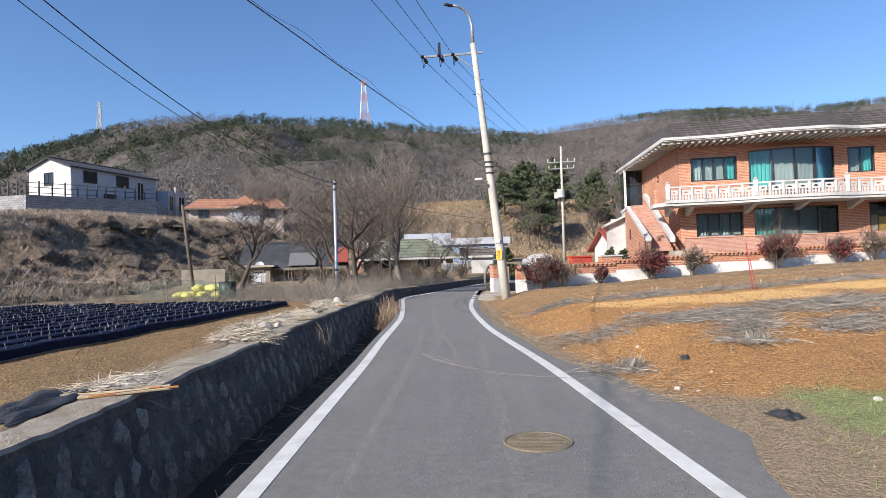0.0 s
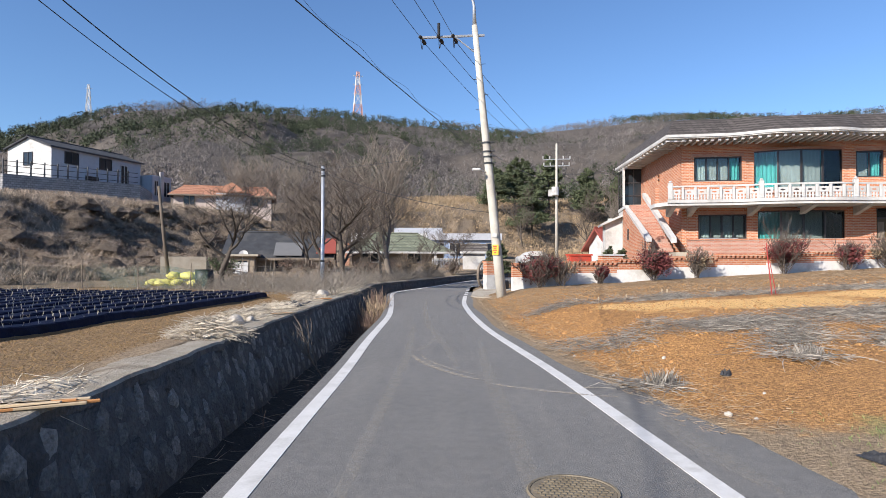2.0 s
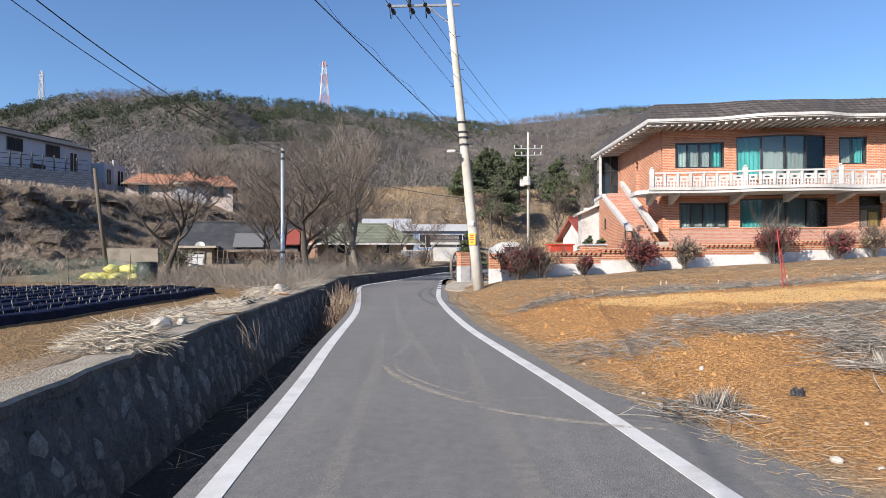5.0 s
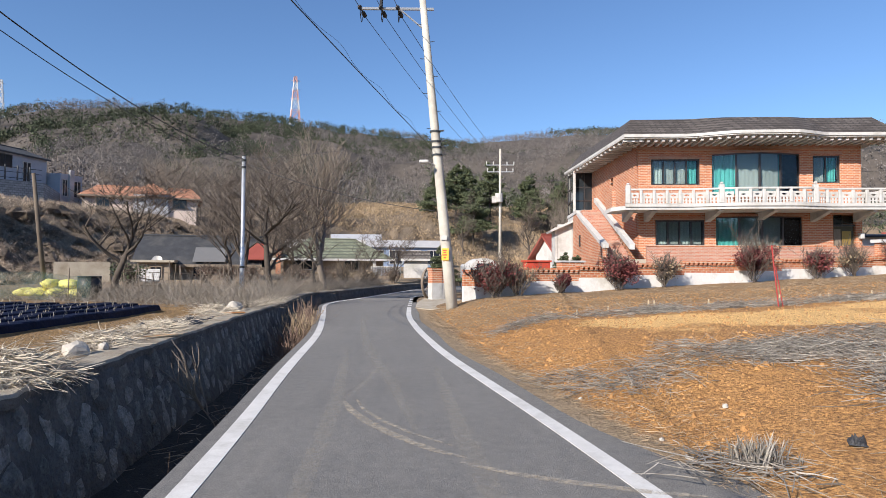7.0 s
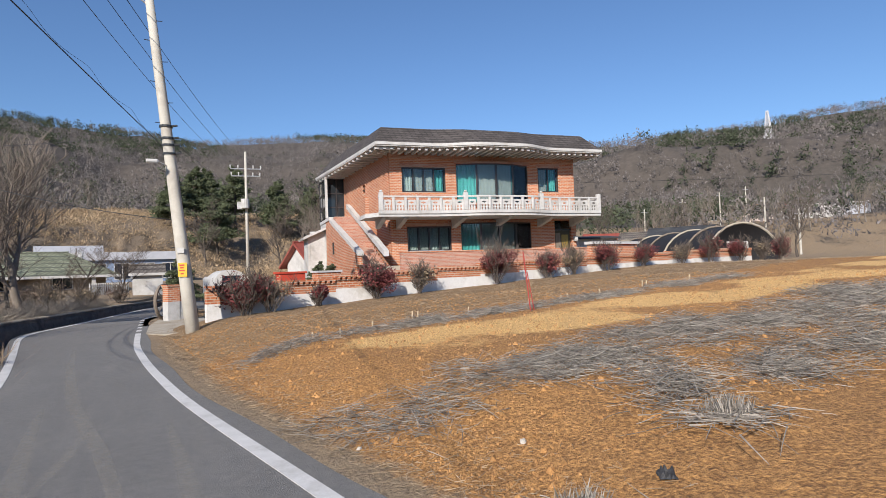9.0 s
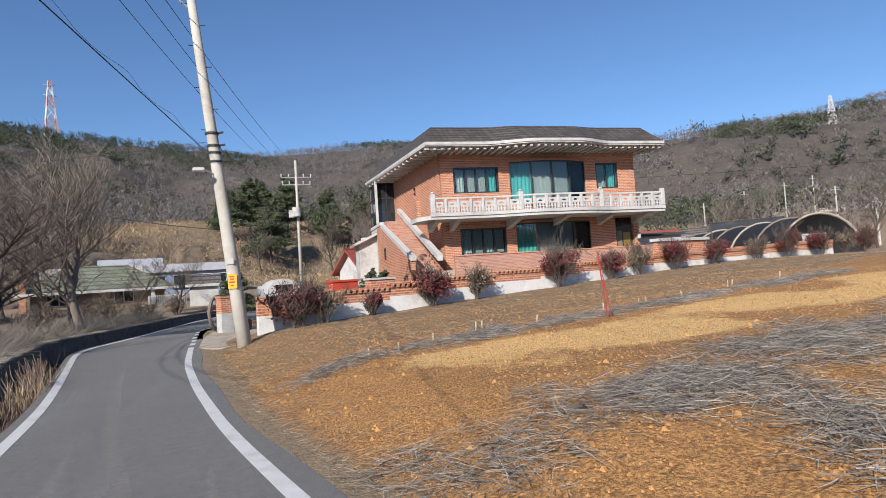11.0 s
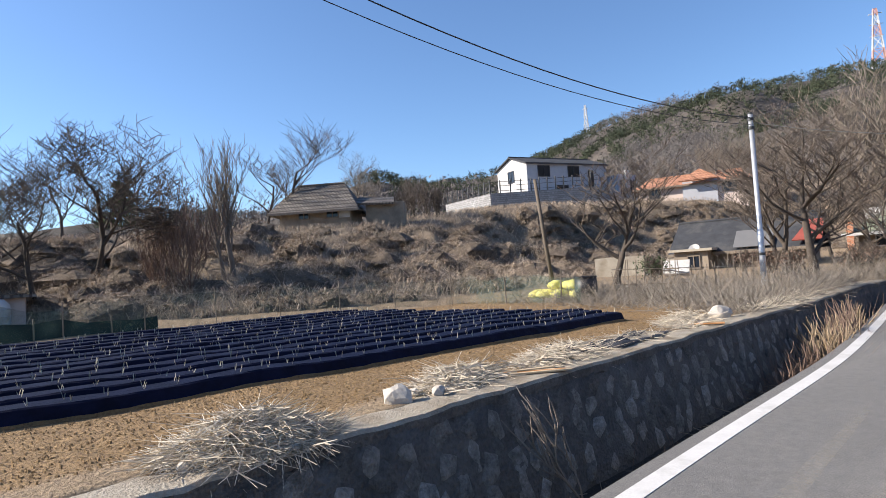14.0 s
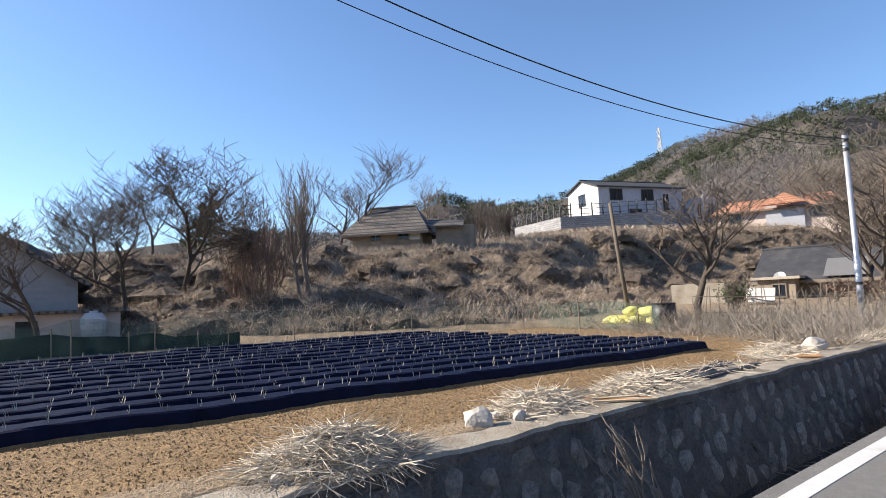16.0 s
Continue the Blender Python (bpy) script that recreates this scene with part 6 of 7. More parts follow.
def limb(v, f, pts, radii, n):
    o = len(v)
    for i, p_ in enumerate(pts):
        d = (pts[min(i + 1, len(pts) - 1)] - pts[max(i - 1, 0)]).normalized()
        a = d.cross(Vector((0.31, 0.17, 0.93)))
        a = a.normalized() if a.length > 0.05 else Vector((1, 0, 0))
        c = d.cross(a)
        for k in range(n):
            t = 6.28319 * k / n
            v.append(tuple(p_ + (a * math.cos(t) + c * math.sin(t)) * radii[i]))
    for i in range(len(pts) - 1):
        for k in range(n):
            q = o + n * i
            f.append((q + k, q + (k + 1) % n, q + n + (k + 1) % n, q + n + k))


def grow(r, h, trunk_r, spread=0.9, up=0.35, levels=4, kids=(4, 4, 4, 4), fork=0.35, lean=(0, 0), stems=1, crook=0.25):
    """A bare tree: the wood of trunk and limbs, then the fine twigs."""
    tv, tf, wv, wf_ = [], [], [], []

    def shoot(p_, d, ln, rad, lev):
        segs = 4 if lev < 2 else 3
        pts, rr = [p_], [rad]
        q = p_.copy()
        for s in range(segs):
            d = (d + Vector((r.uniform(-1, 1), r.uniform(-1, 1), r.uniform(-0.6, 0.8))) * crook + Vector((0, 0, 0.05))).normalized()
            q = q + d * ln / segs
            pts.append(q.copy())
            rr.append(rad * (1 - 0.62 * (s + 1) / segs))
        if lev <= 1:
            limb(tv, tf, pts, rr, 7 if lev == 0 else 5)
        else:
            limb(wv, wf_, pts, rr, 4 if lev == 2 else 3)
        if lev >= levels:
            return
        n = kids[min(lev, len(kids) - 1)]
        for k in range(n):
            t = fork + (1 - fork) * (k + r.random()) / n if lev == 0 else 0.25 + 0.75 * (k + r.random()) / n
            i = min(int(t * segs), segs - 1)
            b0 = pts[i].lerp(pts[i + 1], t * segs - i)
            a = r.uniform(0, 6.283)
            out = Vector((math.cos(a), math.sin(a), 0))
            nd = (d * (1 - spread * 0.6) + out * spread + Vector((0, 0, up))).normalized()
            shoot(b0, nd, ln * r.uniform(0.45, 0.72) * (1.05 if lev else 1), max(rr[i] * r.uniform(0.42, 0.66), 0.011, h * 0.0021), lev + 1)

    for s in range(stems):
        d = Vector((lean[0] + (r.uniform(-0.35, 0.35) if stems > 1 else 0), lean[1] + (r.uniform(-0.35, 0.35) if stems > 1 else 0), 1)).normalized()
        shoot(Vector((r.uniform(-0.1, 0.1) * (stems > 1), 0, -0.2)), d, h * 0.62, trunk_r, 0)
    return tv, tf, wv, wf_


def tree(x, y, z, h, seed, label, trunk_r=None, name="tree", wood=None, **kw):
    r = random.Random(seed)
    t = tagged(empty(name, pose(x, y, z)), label, "tree")
    tv, tf, wv, wf_ = grow(r, h, trunk_r or h * 0.022, **kw)
    raw("trunk", tv, tf, wood or bark, t, smooth=True)
    raw("crown", wv, wf_, wood or twig_mat, t, "bare fine twigs")
    return t


def tree_at(az, r, h, seed, label, **kw):
    x, y = far(az, r)
    return tree(x, y, gh(x, y), h, seed, label, **kw)


GN = "gnarled bare tree on a dry brown bank"
tree_at(-79.8, 30, 7.3, 1, GN, spread=1.0, kids=(8, 6, 6, 5), fork=0.3, crook=0.33)
tree_at(-83.5, 27, 5.6, 2, GN, crook=0.33, spread=1.0, kids=(7, 6, 5, 4), lean=(-0.2, 0.0), fork=0.35)
tree_at(-90.2, 23, 4.6, 3, "dark bare tree in front of a house", spread=0.9, kids=(6, 5, 4, 4), fork=0.25)
tree_at(-86.0, 33, 5.6, 4, GN, crook=0.33, kids=(7, 6, 5, 4))
tree_at(-88.5, 38, 5.6, 5, GN, kids=(6, 5, 4, 3))
tree_at(-76.5, 40, 5.0, 6, GN, kids=(6, 5, 4, 3))
tree_at(-82, 44, 5.4, 7, GN, kids=(6, 5, 4, 3))
tree_at(-68.9, 29, 5.6, 8, "tall slender bare tree with upright twigs", wood=bark_pale, spread=0.62, up=0.75, kids=(11, 5, 3, 2), fork=0.3, trunk_r=0.15, crook=0.16)
tree_at(-69.7, 29.5, 4.8, 9, "tall slender bare tree with upright twigs", wood=bark_pale, spread=0.6, up=0.75, kids=(9, 5, 3, 2), fork=0.3, trunk_r=0.11, crook=0.16)
tree_at(-64.0, 48, 8.2, 10, "tall dark bare tree behind an old house", spread=0.85, kids=(6, 5, 4, 4), fork=0.3, lean=(0.1, 0))
tree_at(-66.0, 52, 7.2, 11, "dark bare tree behind an old house", kids=(6, 4, 4, 3))
tree_at(-57.7, 55, 6.2, 12, "small bare tree on a bank top", kids=(7, 5, 4, 3), wood=bark_pale)
for k, (az, r, h) in enumerate([(-53.5, 54, 3.0), (-52.2, 52, 3.4), (-51.0, 50, 3.2), (-50.0, 50, 2.6), (-54.8, 53, 2.4)]):
    tree_at(az, r, h, 20 + k, "bare brown shrub on a bank top", name="shrub", stems=6, kids=(6, 4, 3), levels=3, spread=0.5, up=0.7, trunk_r=0.04, fork=0.2)
for k, (az, r, h) in enumerate([(-74.0, 25.5, 3.6), (-72.6, 25, 3.2), (-75.2, 26.5, 3.0), (-73.4, 26.2, 3.9)]):
    tree_at(az, r, h, 30 + k, "reddish brown multi-stemmed bare shrub", name="shrub", wood=vine_red, stems=8, kids=(5, 3, 2), levels=3, spread=0.4, up=0.8, trunk_r=0.024, fork=0.2)
tree(-10.3, 24.8, gh(-10.3, 24.8), 4.8, 40, "low spreading bare fruit tree beside a barrel", spread=1.0, kids=(6, 5, 4, 4), fork=0.4, trunk_r=0.13)
tree(-6.95, 31.8, gh(-6.95, 31.8), 6.2, 41, "spreading bare tree above the road wall", spread=1.0, kids=(8, 6, 5, 4), fork=0.22, trunk_r=0.17)
tree(-5.4, 37.0, gh(-5.4, 37), 7.4, 42, "large bare tree beside the road bend", wood=bark_pale, spread=0.8, up=0.6, kids=(10, 6, 5, 4), fork=0.25, trunk_r=0.2)
tree(-9.2, 35.0, gh(-9.2, 35), 6.0, 43, "spreading bare tree in a yard", kids=(7, 5, 5, 4), fork=0.3)
tree(-11.5, 40.0, gh(-11.5, 40), 6.0, 44, "spreading bare tree in a yard", kids=(7, 5, 4, 4), fork=0.3)
for k, (x, y, h) in enumerate([(-7.4, 44.5, 5.0), (-9.5, 48.0, 5.2), (-12.5, 51.5, 5.5), (-4.6, 47.5, 4.0), (-14.2, 47.0, 5.0), (-2.6, 50.0, 3.6)]):
    tree(x, y, gh(x, y), h, 50 + k, "bare tree in a yard before low houses", kids=(7, 5, 4, 3), fork=0.25)
tree(-15.5, 50.0, gh(-15.5, 50), 6.5, 45, "bare tree behind a farmhouse", kids=(7, 5, 4, 3))
for k, (az, r, h) in enumerate([(12.5, 85, 10), (9.5, 90, 9), (15, 80, 10), (38, 62, 7), (36.5, 70, 8), (40.5, 95, 9), (3, 88, 8), (56.5, 75, 7), (47, 100, 8)]):
    tree_at(az, r, h, 60 + k, "tall bare tree behind houses", kids=(7, 5, 4, 3), spread=0.75)
# a dense dark tangle caught in a shrub
x, y = far(-75.0, 25.2)
v, f = strands(700, lambda r: (x + r.gauss(0, 0.32), y + r.gauss(0, 0.3), gh(x, y) + 3.0 + r.gauss(0, 0.3)), (0.2, 0.6), 0, 0.012, random.Random(5))
tagged(raw("tangle", v, f, twig_mat), "dense reddish tangle of dead vine in a shrub", "vine")

# ---- pines ----
needle = grain("pine_needles", (0.045, 0.06, 0.028), (0.13, 0.15, 0.075), 3, 0.9, 30, 0, vary=0.35)


def tufts(r, centre, rx, rz, count, size):
    v, f = [], []
    for _ in range(count):
        a, e, q = r.uniform(0, 6.283), r.uniform(-1, 1), r.random() ** 0.4
        s = math.sqrt(1 - e * e)
        p_ = Vector(centre) + Vector((rx * q * s * math.cos(a), rx * q * s * math.sin(a), rz * q * e))
        for _k in range(3):
            d = Vector((r.uniform(-1, 1), r.uniform(-1, 1), r.uniform(-0.4, 1))).normalized() * size * r.uniform(0.6, 1.3)
            w = d.cross(Vector((r.uniform(-1, 1), r.uniform(-1, 1), r.uniform(-1, 1)))).normalized() * size * 0.22
            o = len(v)
            v += [tuple(p_ - w), tuple(p_ + w), tuple(p_ + d)]
            f.append((o, o + 1, o + 2))
    return v, f


def pine(x, y, h, seed, label="dark green pine with layered boughs", low=0.3, wide=0.32):
    r = random.Random(seed)
    z = gh(x, y)
    t = tagged(empty("pine_tree", pose(x, y, z)), label, "tree")
    tv, tf = [], []
    pts = [Vector((r.uniform(-0.1, 0.1) * k, r.uniform(-0.1, 0.1) * k, h * k / 5 - 0.2)) for k in range(6)]
    limb(tv, tf, pts, [h * 0.022 * (1 - 0.17 * k) for k in range(6)], 6)
    cv, cf = [], []
    n = 11
    for k in range(n):
        q = low + (1 - low) * k / (n - 1)
        reach = h * wide * (1.1 - 0.85 * (q - low) / (1 - low)) * r.uniform(0.75, 1.2)
        for j in range(5 if k < n - 1 else 1):
            a = r.uniform(0, 6.283)
            tip = Vector((math.cos(a) * reach * 0.75, math.sin(a) * reach * 0.75, h * q + r.uniform(-0.2, 0.2) * h * 0.1))
            limb(tv, tf, [Vector((0, 0, h * q * 0.96)), tip], [0.04, 0.012], 3)
            v1, f1 = tufts(r, tip, reach * 0.5, h * 0.045, 70, h * 0.045)
            o = len(cv)
            cv += v1
            cf += [tuple(i + o for i in ff) for ff in f1]
    raw("trunk", tv, tf, bark, t, smooth=True)
    raw("crown", cv, cf, needle, t)
    return t


for k, (az, r, h) in enumerate([(0.4, 98, 8), (2.2, 102, 9), (4.0, 95, 9.5), (5.6, 108, 10), (9.4, 106, 10), (3.2, 112, 9), (12.5, 110, 9)]):
    x, y = far(az, r)
    pine(x, y, h, 100 + k)
for k, (x, y, h) in enumerate([(-1.0, 41.5, 2.6), (6.6, 33.5, 1.5), (7.8, 36.0, 1.4)]):
    if k:
        pine(x, y, h, 130 + k, "low bushy green pine in a garden", 0.1, 0.45)
x, y = far(-1.6, 38.5)
pine(0.9, 38.2, 2.6, 140, "clipped green garden pine by a gate", 0.35, 0.35)
x, y = far(-77.6, 66)
pine(x, y, 6, 141)

# ---- bushes along the garden wall ----
red_leaf = grain("dark_red_leaves", (0.08, 0.016, 0.018), (0.21, 0.052, 0.045), 5, 0.8, 40, 0, vary=0.45)
beige_leaf = grain("dry_beige_leaves", (0.2, 0.145, 0.085), (0.38, 0.29, 0.18), 5, 0.85, 40, 0, vary=0.35)


def bush(x, y, w, h, seed, leaf, label):
    r = random.Random(seed)
    z = gh(x, y)
    bsh = tagged(empty("bush", pose(x, y, z)), label, "bush", "bushes along the wall")
    tv, tf, wv, wf_ = grow(r, h * 1.25, 0.018, spread=0.75, up=0.5, levels=3, kids=(5, 4, 3), fork=0.15, stems=7)
    raw("branchwork", tv + wv, tf + [tuple(i + len(tv) for i in q) for q in wf_], twig_mat, bsh)
    v, f = [], []
    lobes = [(r.uniform(-0.32, 0.32) * w, r.uniform(-0.2, 0.2) * w, h * r.uniform(0.42, 0.8), r.uniform(0.22, 0.36) * w) for _ in range(6)]
    n = 2300 if leaf is red_leaf else 420
    for _ in range(n):
        lx, ly, lz, lr = r.choice(lobes)
        a, e, q = r.uniform(0, 6.283), r.uniform(-1, 1), r.random() ** 0.45
        s = math.sqrt(1 - e * e)
        p_ = Vector((lx + lr * q * s * math.cos(a), ly + lr * q * s * math.sin(a), max(0.08, lz + lr * 0.85 * q * e)))
        d = Vector((r.uniform(-1, 1), r.uniform(-1, 1), r.uniform(-1, 1))).normalized()
        w_ = d.orthogonal().normalized()
        L = r.uniform(0.05, 0.11)
        o = len(v)
        v += [tuple(p_), tuple(p_ + d * L * 0.5 + w_ * L * 0.32), tuple(p_ + d * L), tuple(p_ + d * L * 0.5 - w_ * L * 0.32)]
        f.append((o, o + 1, o + 2, o + 3))
    raw("foliage", v, f, leaf, bsh)
    return bsh


RB, BB = "dark red-leaved bush by a garden wall", "dry beige bush by a garden wall"
for k, (s, w, h, leaf) in enumerate([(1.0, 2.2, 1.35, red_leaf), (1.9, 1.1, 1.1, beige_leaf), (3.5, 0.6, 0.7, red_leaf), (5.7, 1.5, 1.25, red_leaf), (7.6, 1.3, 1.1, beige_leaf), (11.4, 1.5, 1.7, red_leaf), (14.3, 1.1, 1.15, red_leaf), (16.1, 1.2, 1.2, beige_leaf), (18.4, 1.4, 1.3, red_leaf), (21.2, 1.2, 1.1, red_leaf), (24.6, 1.2, 1.1, beige_leaf), (27.4, 1.4, 1.5, red_leaf), (30.6, 1.5, 1.3, red_leaf), (33.2, 1.5, 1.2, beige_leaf), (35.5, 2.0, 1.5, red_leaf)]):
    q = BW @ Vector((s, -0.55, 0))
    bush(q.x, q.y, w, h, 200 + k, leaf, RB if leaf is red_leaf else BB)
bush(-5.0, 40.5, 1.8, 1.3, 230, beige_leaf, "dry yellowish shrub above the road wall")
for k, (x, y) in enumerate([(-6.2, 42.5), (-7.6, 40.8), (-8.4, 43.4), (-6.6, 34.6), (-8.2, 33.0), (-10.4, 36.5), (-12.4, 38.5), (-2.4, 46.5)]):
    bush(x, y, 1.5, 1.0, 240 + k, vine_red, "dry brown shrub in rough ground")
bush(-3.7, 42.0, 1.4, 1.0, 231, beige_leaf, "dry yellowish shrub above the road wall")
evergreen = grain("evergreen_leaves", (0.025, 0.045, 0.015), (0.07, 0.1, 0.035), 5, 0.8, 40, 0, vary=0.35)
bush(-13.2, 31.8, 1.6, 1.0, 232, evergreen, "dark evergreen shrub by a yard wall")
bush(-15.9, 36.6, 1.4, 0.9, 233, evergreen, "dark evergreen shrub by a yard wall")

# ---- dry weeds: verge, ditch, bank ----
reed = grain("dry_weeds", (0.2, 0.14, 0.085), (0.42, 0.32, 0.21), 5, 0.9, 40, 0, vary=0.4)
grey_weed = grain("grey_weeds", (0.14, 0.118, 0.095), (0.32, 0.28, 0.23), 5, 0.9, 40, 0, vary=0.35)
vine_light = grain("dry_brown_weeds", (0.18, 0.13, 0.09), (0.45, 0.33, 0.23), 4, 0.95, 40, 0, vary=0.45)
vine = grain("dead_vines", (0.18, 0.142, 0.106), (0.5, 0.4, 0.3), 2, 0.95, 40, 0, vary=0.4)


def blades(count, place, hmin, hmax, width, r, splay=0.5):
    """Upright thin triangular blades."""
    v, f = [], []
    for _ in range(count):
        q = place(r)
        if q is None:
            continue
        x, y, z = q
        a, h = r.uniform(0, 6.283), r.uniform(hmin, hmax)
        dx, dy = math.cos(a) * h * splay * r.random(), math.sin(a) * h * splay * r.random()
        wx, wy_ = -math.sin(a) * width, math.cos(a) * width
        o = len(v)
        v += [(x - wx, y - wy_, z), (x + wx, y + wy_, z), (x + dx * 0.45 + wx * 0.6, y + dy * 0.45 + wy_ * 0.6, z + h * 0.6), (x + dx, y + dy, z + h)]
        f += [(o, o + 1, o + 2), (o, o + 2, o + 3)]
    return v, f


def along_wall(r):
    y = r.uniform(20, 44)
    x = float(wall_x(y)) - 0.3 - abs(r.gauss(0, 1.5))
    return x, y, gh(x, y) - 0.02


v, f = strands(7000, along_wall, (0.2, 0.8), 0.75, 0.005, random.Random(3), 0.9, 0.7)
tagged(raw("dry_reeds", v, f, grey_weed), "tall dry grey-brown weeds above the road wall", "weeds", kind="stuff")


def ditch_edge(r):
    y = r.choice([r.gauss(21.5, 1.6), r.gauss(24, 1.8), r.uniform(16, 30), r.uniform(4, 20)])
    l = float(line_l(y))
    w = float(wall_x(y)) + 0.25
    x = lerp(w, l - 0.25, r.random() ** 0.7)
    return x, y, gh(x, y) - 0.02


v, f = strands(3200, lambda r: (lambda q: q if q[1] > 18 else (q[0], q[1], q[2] - 0.5))(ditch_edge(r)), (0.25, 0.85), 0.8, 0.0035, random.Random(4), 0.9, 0.6)
tagged(raw("ditch_reeds", v, f, vine_red), "dry reddish weeds growing in a ditch", "weeds", kind="stuff")
v, f = strands(2200, lambda r: (lambda q: (q[0], q[1], q[2] + 0.05))(ditch_edge(r)), (0.15, 0.6), 0.02, 0.005, random.Random(14))
tagged(raw("ditch_litter", v, f, vine), "dead stalks and litter in a dark ditch", "litter", kind="stuff")


def grey_patch(r):
    x, y = r.gauss(-8.4, 1.5), r.gauss(24.0, 1.8)
    if x > wall_x(y) - 0.6 or y < 20.4:
        return None
    return x, y, gh(x, y) - 0.02


v, f = strands(9000, lambda r: grey_patch(r) or (-8.4, 24.0, gh(-8.4, 24.0)), (0.15, 0.6), 0.6, 0.0042, random.Random(6), 1.0, 0.7)
tagged(raw("grey_weeds", v, f, grey_weed), "pale grey dry weeds on fallow ground", "weeds", kind="stuff")


def bank_spot(r):
    y = r.uniform(4, 75)
    fx, cx = float(np.interp(y, FOOT_Y, FOOT_X)), float(np.interp(y, CREST_Y, CREST_X))
    x = lerp(fx + 1.6, cx - 6, r.random() ** 1.1)
    return x, y, gh(x, y)


rb = random.Random(8)
clumps = []
while len(clumps) < 1250:
    x, y, z = bank_spot(rb)
    fx, cx = float(np.interp(y, FOOT_Y, FOOT_X)), float(np.interp(y, CREST_Y, CREST_X))
    if (fx - x) / (fx - cx) < 0.86:
        clumps.append((x, y, z))
# the heaps of vine that give the bank its lumps: a dome, then loose stems hanging down its sides
mv, mf, domes = [], [], []
rm = random.Random(12)
for x, y, z in clumps[:760]:
    s = rm.uniform(0.35, 0.8) * (1.7 if rm.random() < 0.16 else 1)
    domes.append((x, y, z, s))
    o = len(mv)
    for k in range(4):
        q = k / 3
        for j in range(9):
            a = 6.283 * j / 9
            rad = s * (1.2 * math.cos(q * 1.45)) * rm.uniform(0.66, 1.3)
            mv.append((x + rad * math.cos(a), y + rad * math.sin(a), z - 0.35 + s * 0.9 * math.sin(q * 1.5) + rm.uniform(-0.14, 0.14)))
    for k in range(3):
        for j in range(9):
            mf.append((o + 9 * k + j, o + 9 * k + (j + 1) % 9, o + 9 * k + 9 + (j + 1) % 9, o + 9 * k + 9 + j))
    mf.append(tuple(o + 27 + j for j in range(9)))
tagged(raw("bank_mounds", mv, mf, grain("dead_growth", (0.06, 0.045, 0.033), (0.28, 0.215, 0.155), 5, 0.95, 22, 1.0, 0.2)), "rounded mounds of dead growth on a bank", "undergrowth", kind="stuff")


def draped(count, seed, length, width):
    """Two-piece bent ribbons that start on a dome's crown and hang outwards and down."""
    g = np.random.RandomState(seed)
    dm = np.array(domes)[g.randint(0, len(domes), count)]
    a, e = g.uniform(0, 6.283, count), g.uniform(0.15, 1.5, count)
    s, L = dm[:, 3], g.uniform(*length, count)
    out = np.stack([np.cos(a), np.sin(a), np.zeros(count)], -1)
    p0 = dm[:, :3] + out * (s * 1.15 * np.cos(e))[:, None]
    p0[:, 2] += -0.27 + s * 0.92 * np.sin(e) + g.uniform(0, 0.12, count)
    tw = a + g.normal(0, 0.9, count)
    o2 = np.stack([np.cos(tw), np.sin(tw), g.uniform(-0.5, 0.7, count)], -1)
    p1 = p0 + o2 * (L * 0.5)[:, None]
    p2 = p1 + (o2 * 0.35 + np.array([0, 0, -0.8]) + g.normal(0, 0.3, (count, 3))) * (L * 0.5)[:, None]
    w = np.stack([-np.sin(tw), np.cos(tw), g.uniform(-0.6, 0.6, count)], -1) * (width * g.uniform(0.5, 1.4, count))[:, None]
    v = np.stack([p0 - w, p0 + w, p1 + w * 0.8, p1 - w * 0.8, p2], 1).reshape(-1, 3)
    i = (np.arange(count) * 5)[:, None]
    quads_ = (i + np.array([0, 1, 2, 3])).tolist()
    tris_ = (i + np.array([3, 2, 4])).tolist()
    return v.tolist(), quads_ + tris_


v, f = draped(130000, 41, (0.25, 0.85), 0.008)
tagged(raw("bank_vines", v, f, vine), "mounds of dead brown vines over a bank", "undergrowth", kind="stuff")
v, f = draped(40000, 42, (0.1, 0.35), 0.015)
tagged(raw("bank_leaves", v, f, vine_light), "withered brown leaves caught among vines", "undergrowth", kind="stuff")
v, f = blades(36000, bank_spot, 0.12, 0.55, 0.011, random.Random(10), 0.9)
tagged(raw("bank_grass", v, f, vine), "dry brown grass over a bank", "grass", kind="stuff")

# ---- right field: stalk litter, clods, tufts ----
def band_spot(r):
    """Raked bands of grey stalks across the field."""
    k = r.random()
    if k < 0.62:
        x = r.uniform(1.8, 22)
        y = 11.5 + 0.09 * x + r.gauss(0, 0.28 + 0.025 * x) + 0.3 * math.sin(x * 1.1) - (0.9 if r.random() < 0.22 and x > 3.5 else 0)
    elif k < 0.86:
        x = r.uniform(0.7, 16)
        y = 16.6 + 0.14 * x + r.gauss(0, 0.22)
    else:
        x = r.uniform(4.5, 12)
        y = 9.6 + 0.1 * x + r.gauss(0, 0.22)
    if x < line_r(y) + 0.9:
        return None
    return x, y, gh(x, y) + 0.015 + 0.1 * r.random() ** 2


r5 = random.Random(15)
spots = [q for q in (band_spot(r5) for _ in range(420)) if q]


def near_spot(r):
    x, y, z = r.choice(spots)
    x, y = x + r.gauss(0, 0.22), y + r.gauss(0, 0.16)
    return x, y, gh(x, y) + 0.012 + 0.11 * r.random() ** 2


v, f = strands(30000, near_spot, (0.08, 0.36), 0.06, 0.0032, random.Random(16), 1.0, 0.2)
tagged(raw("stalk_litter", v, f, stalk_mat), "raked bands of grey dry stalks on soil", "stalks", kind="stuff")


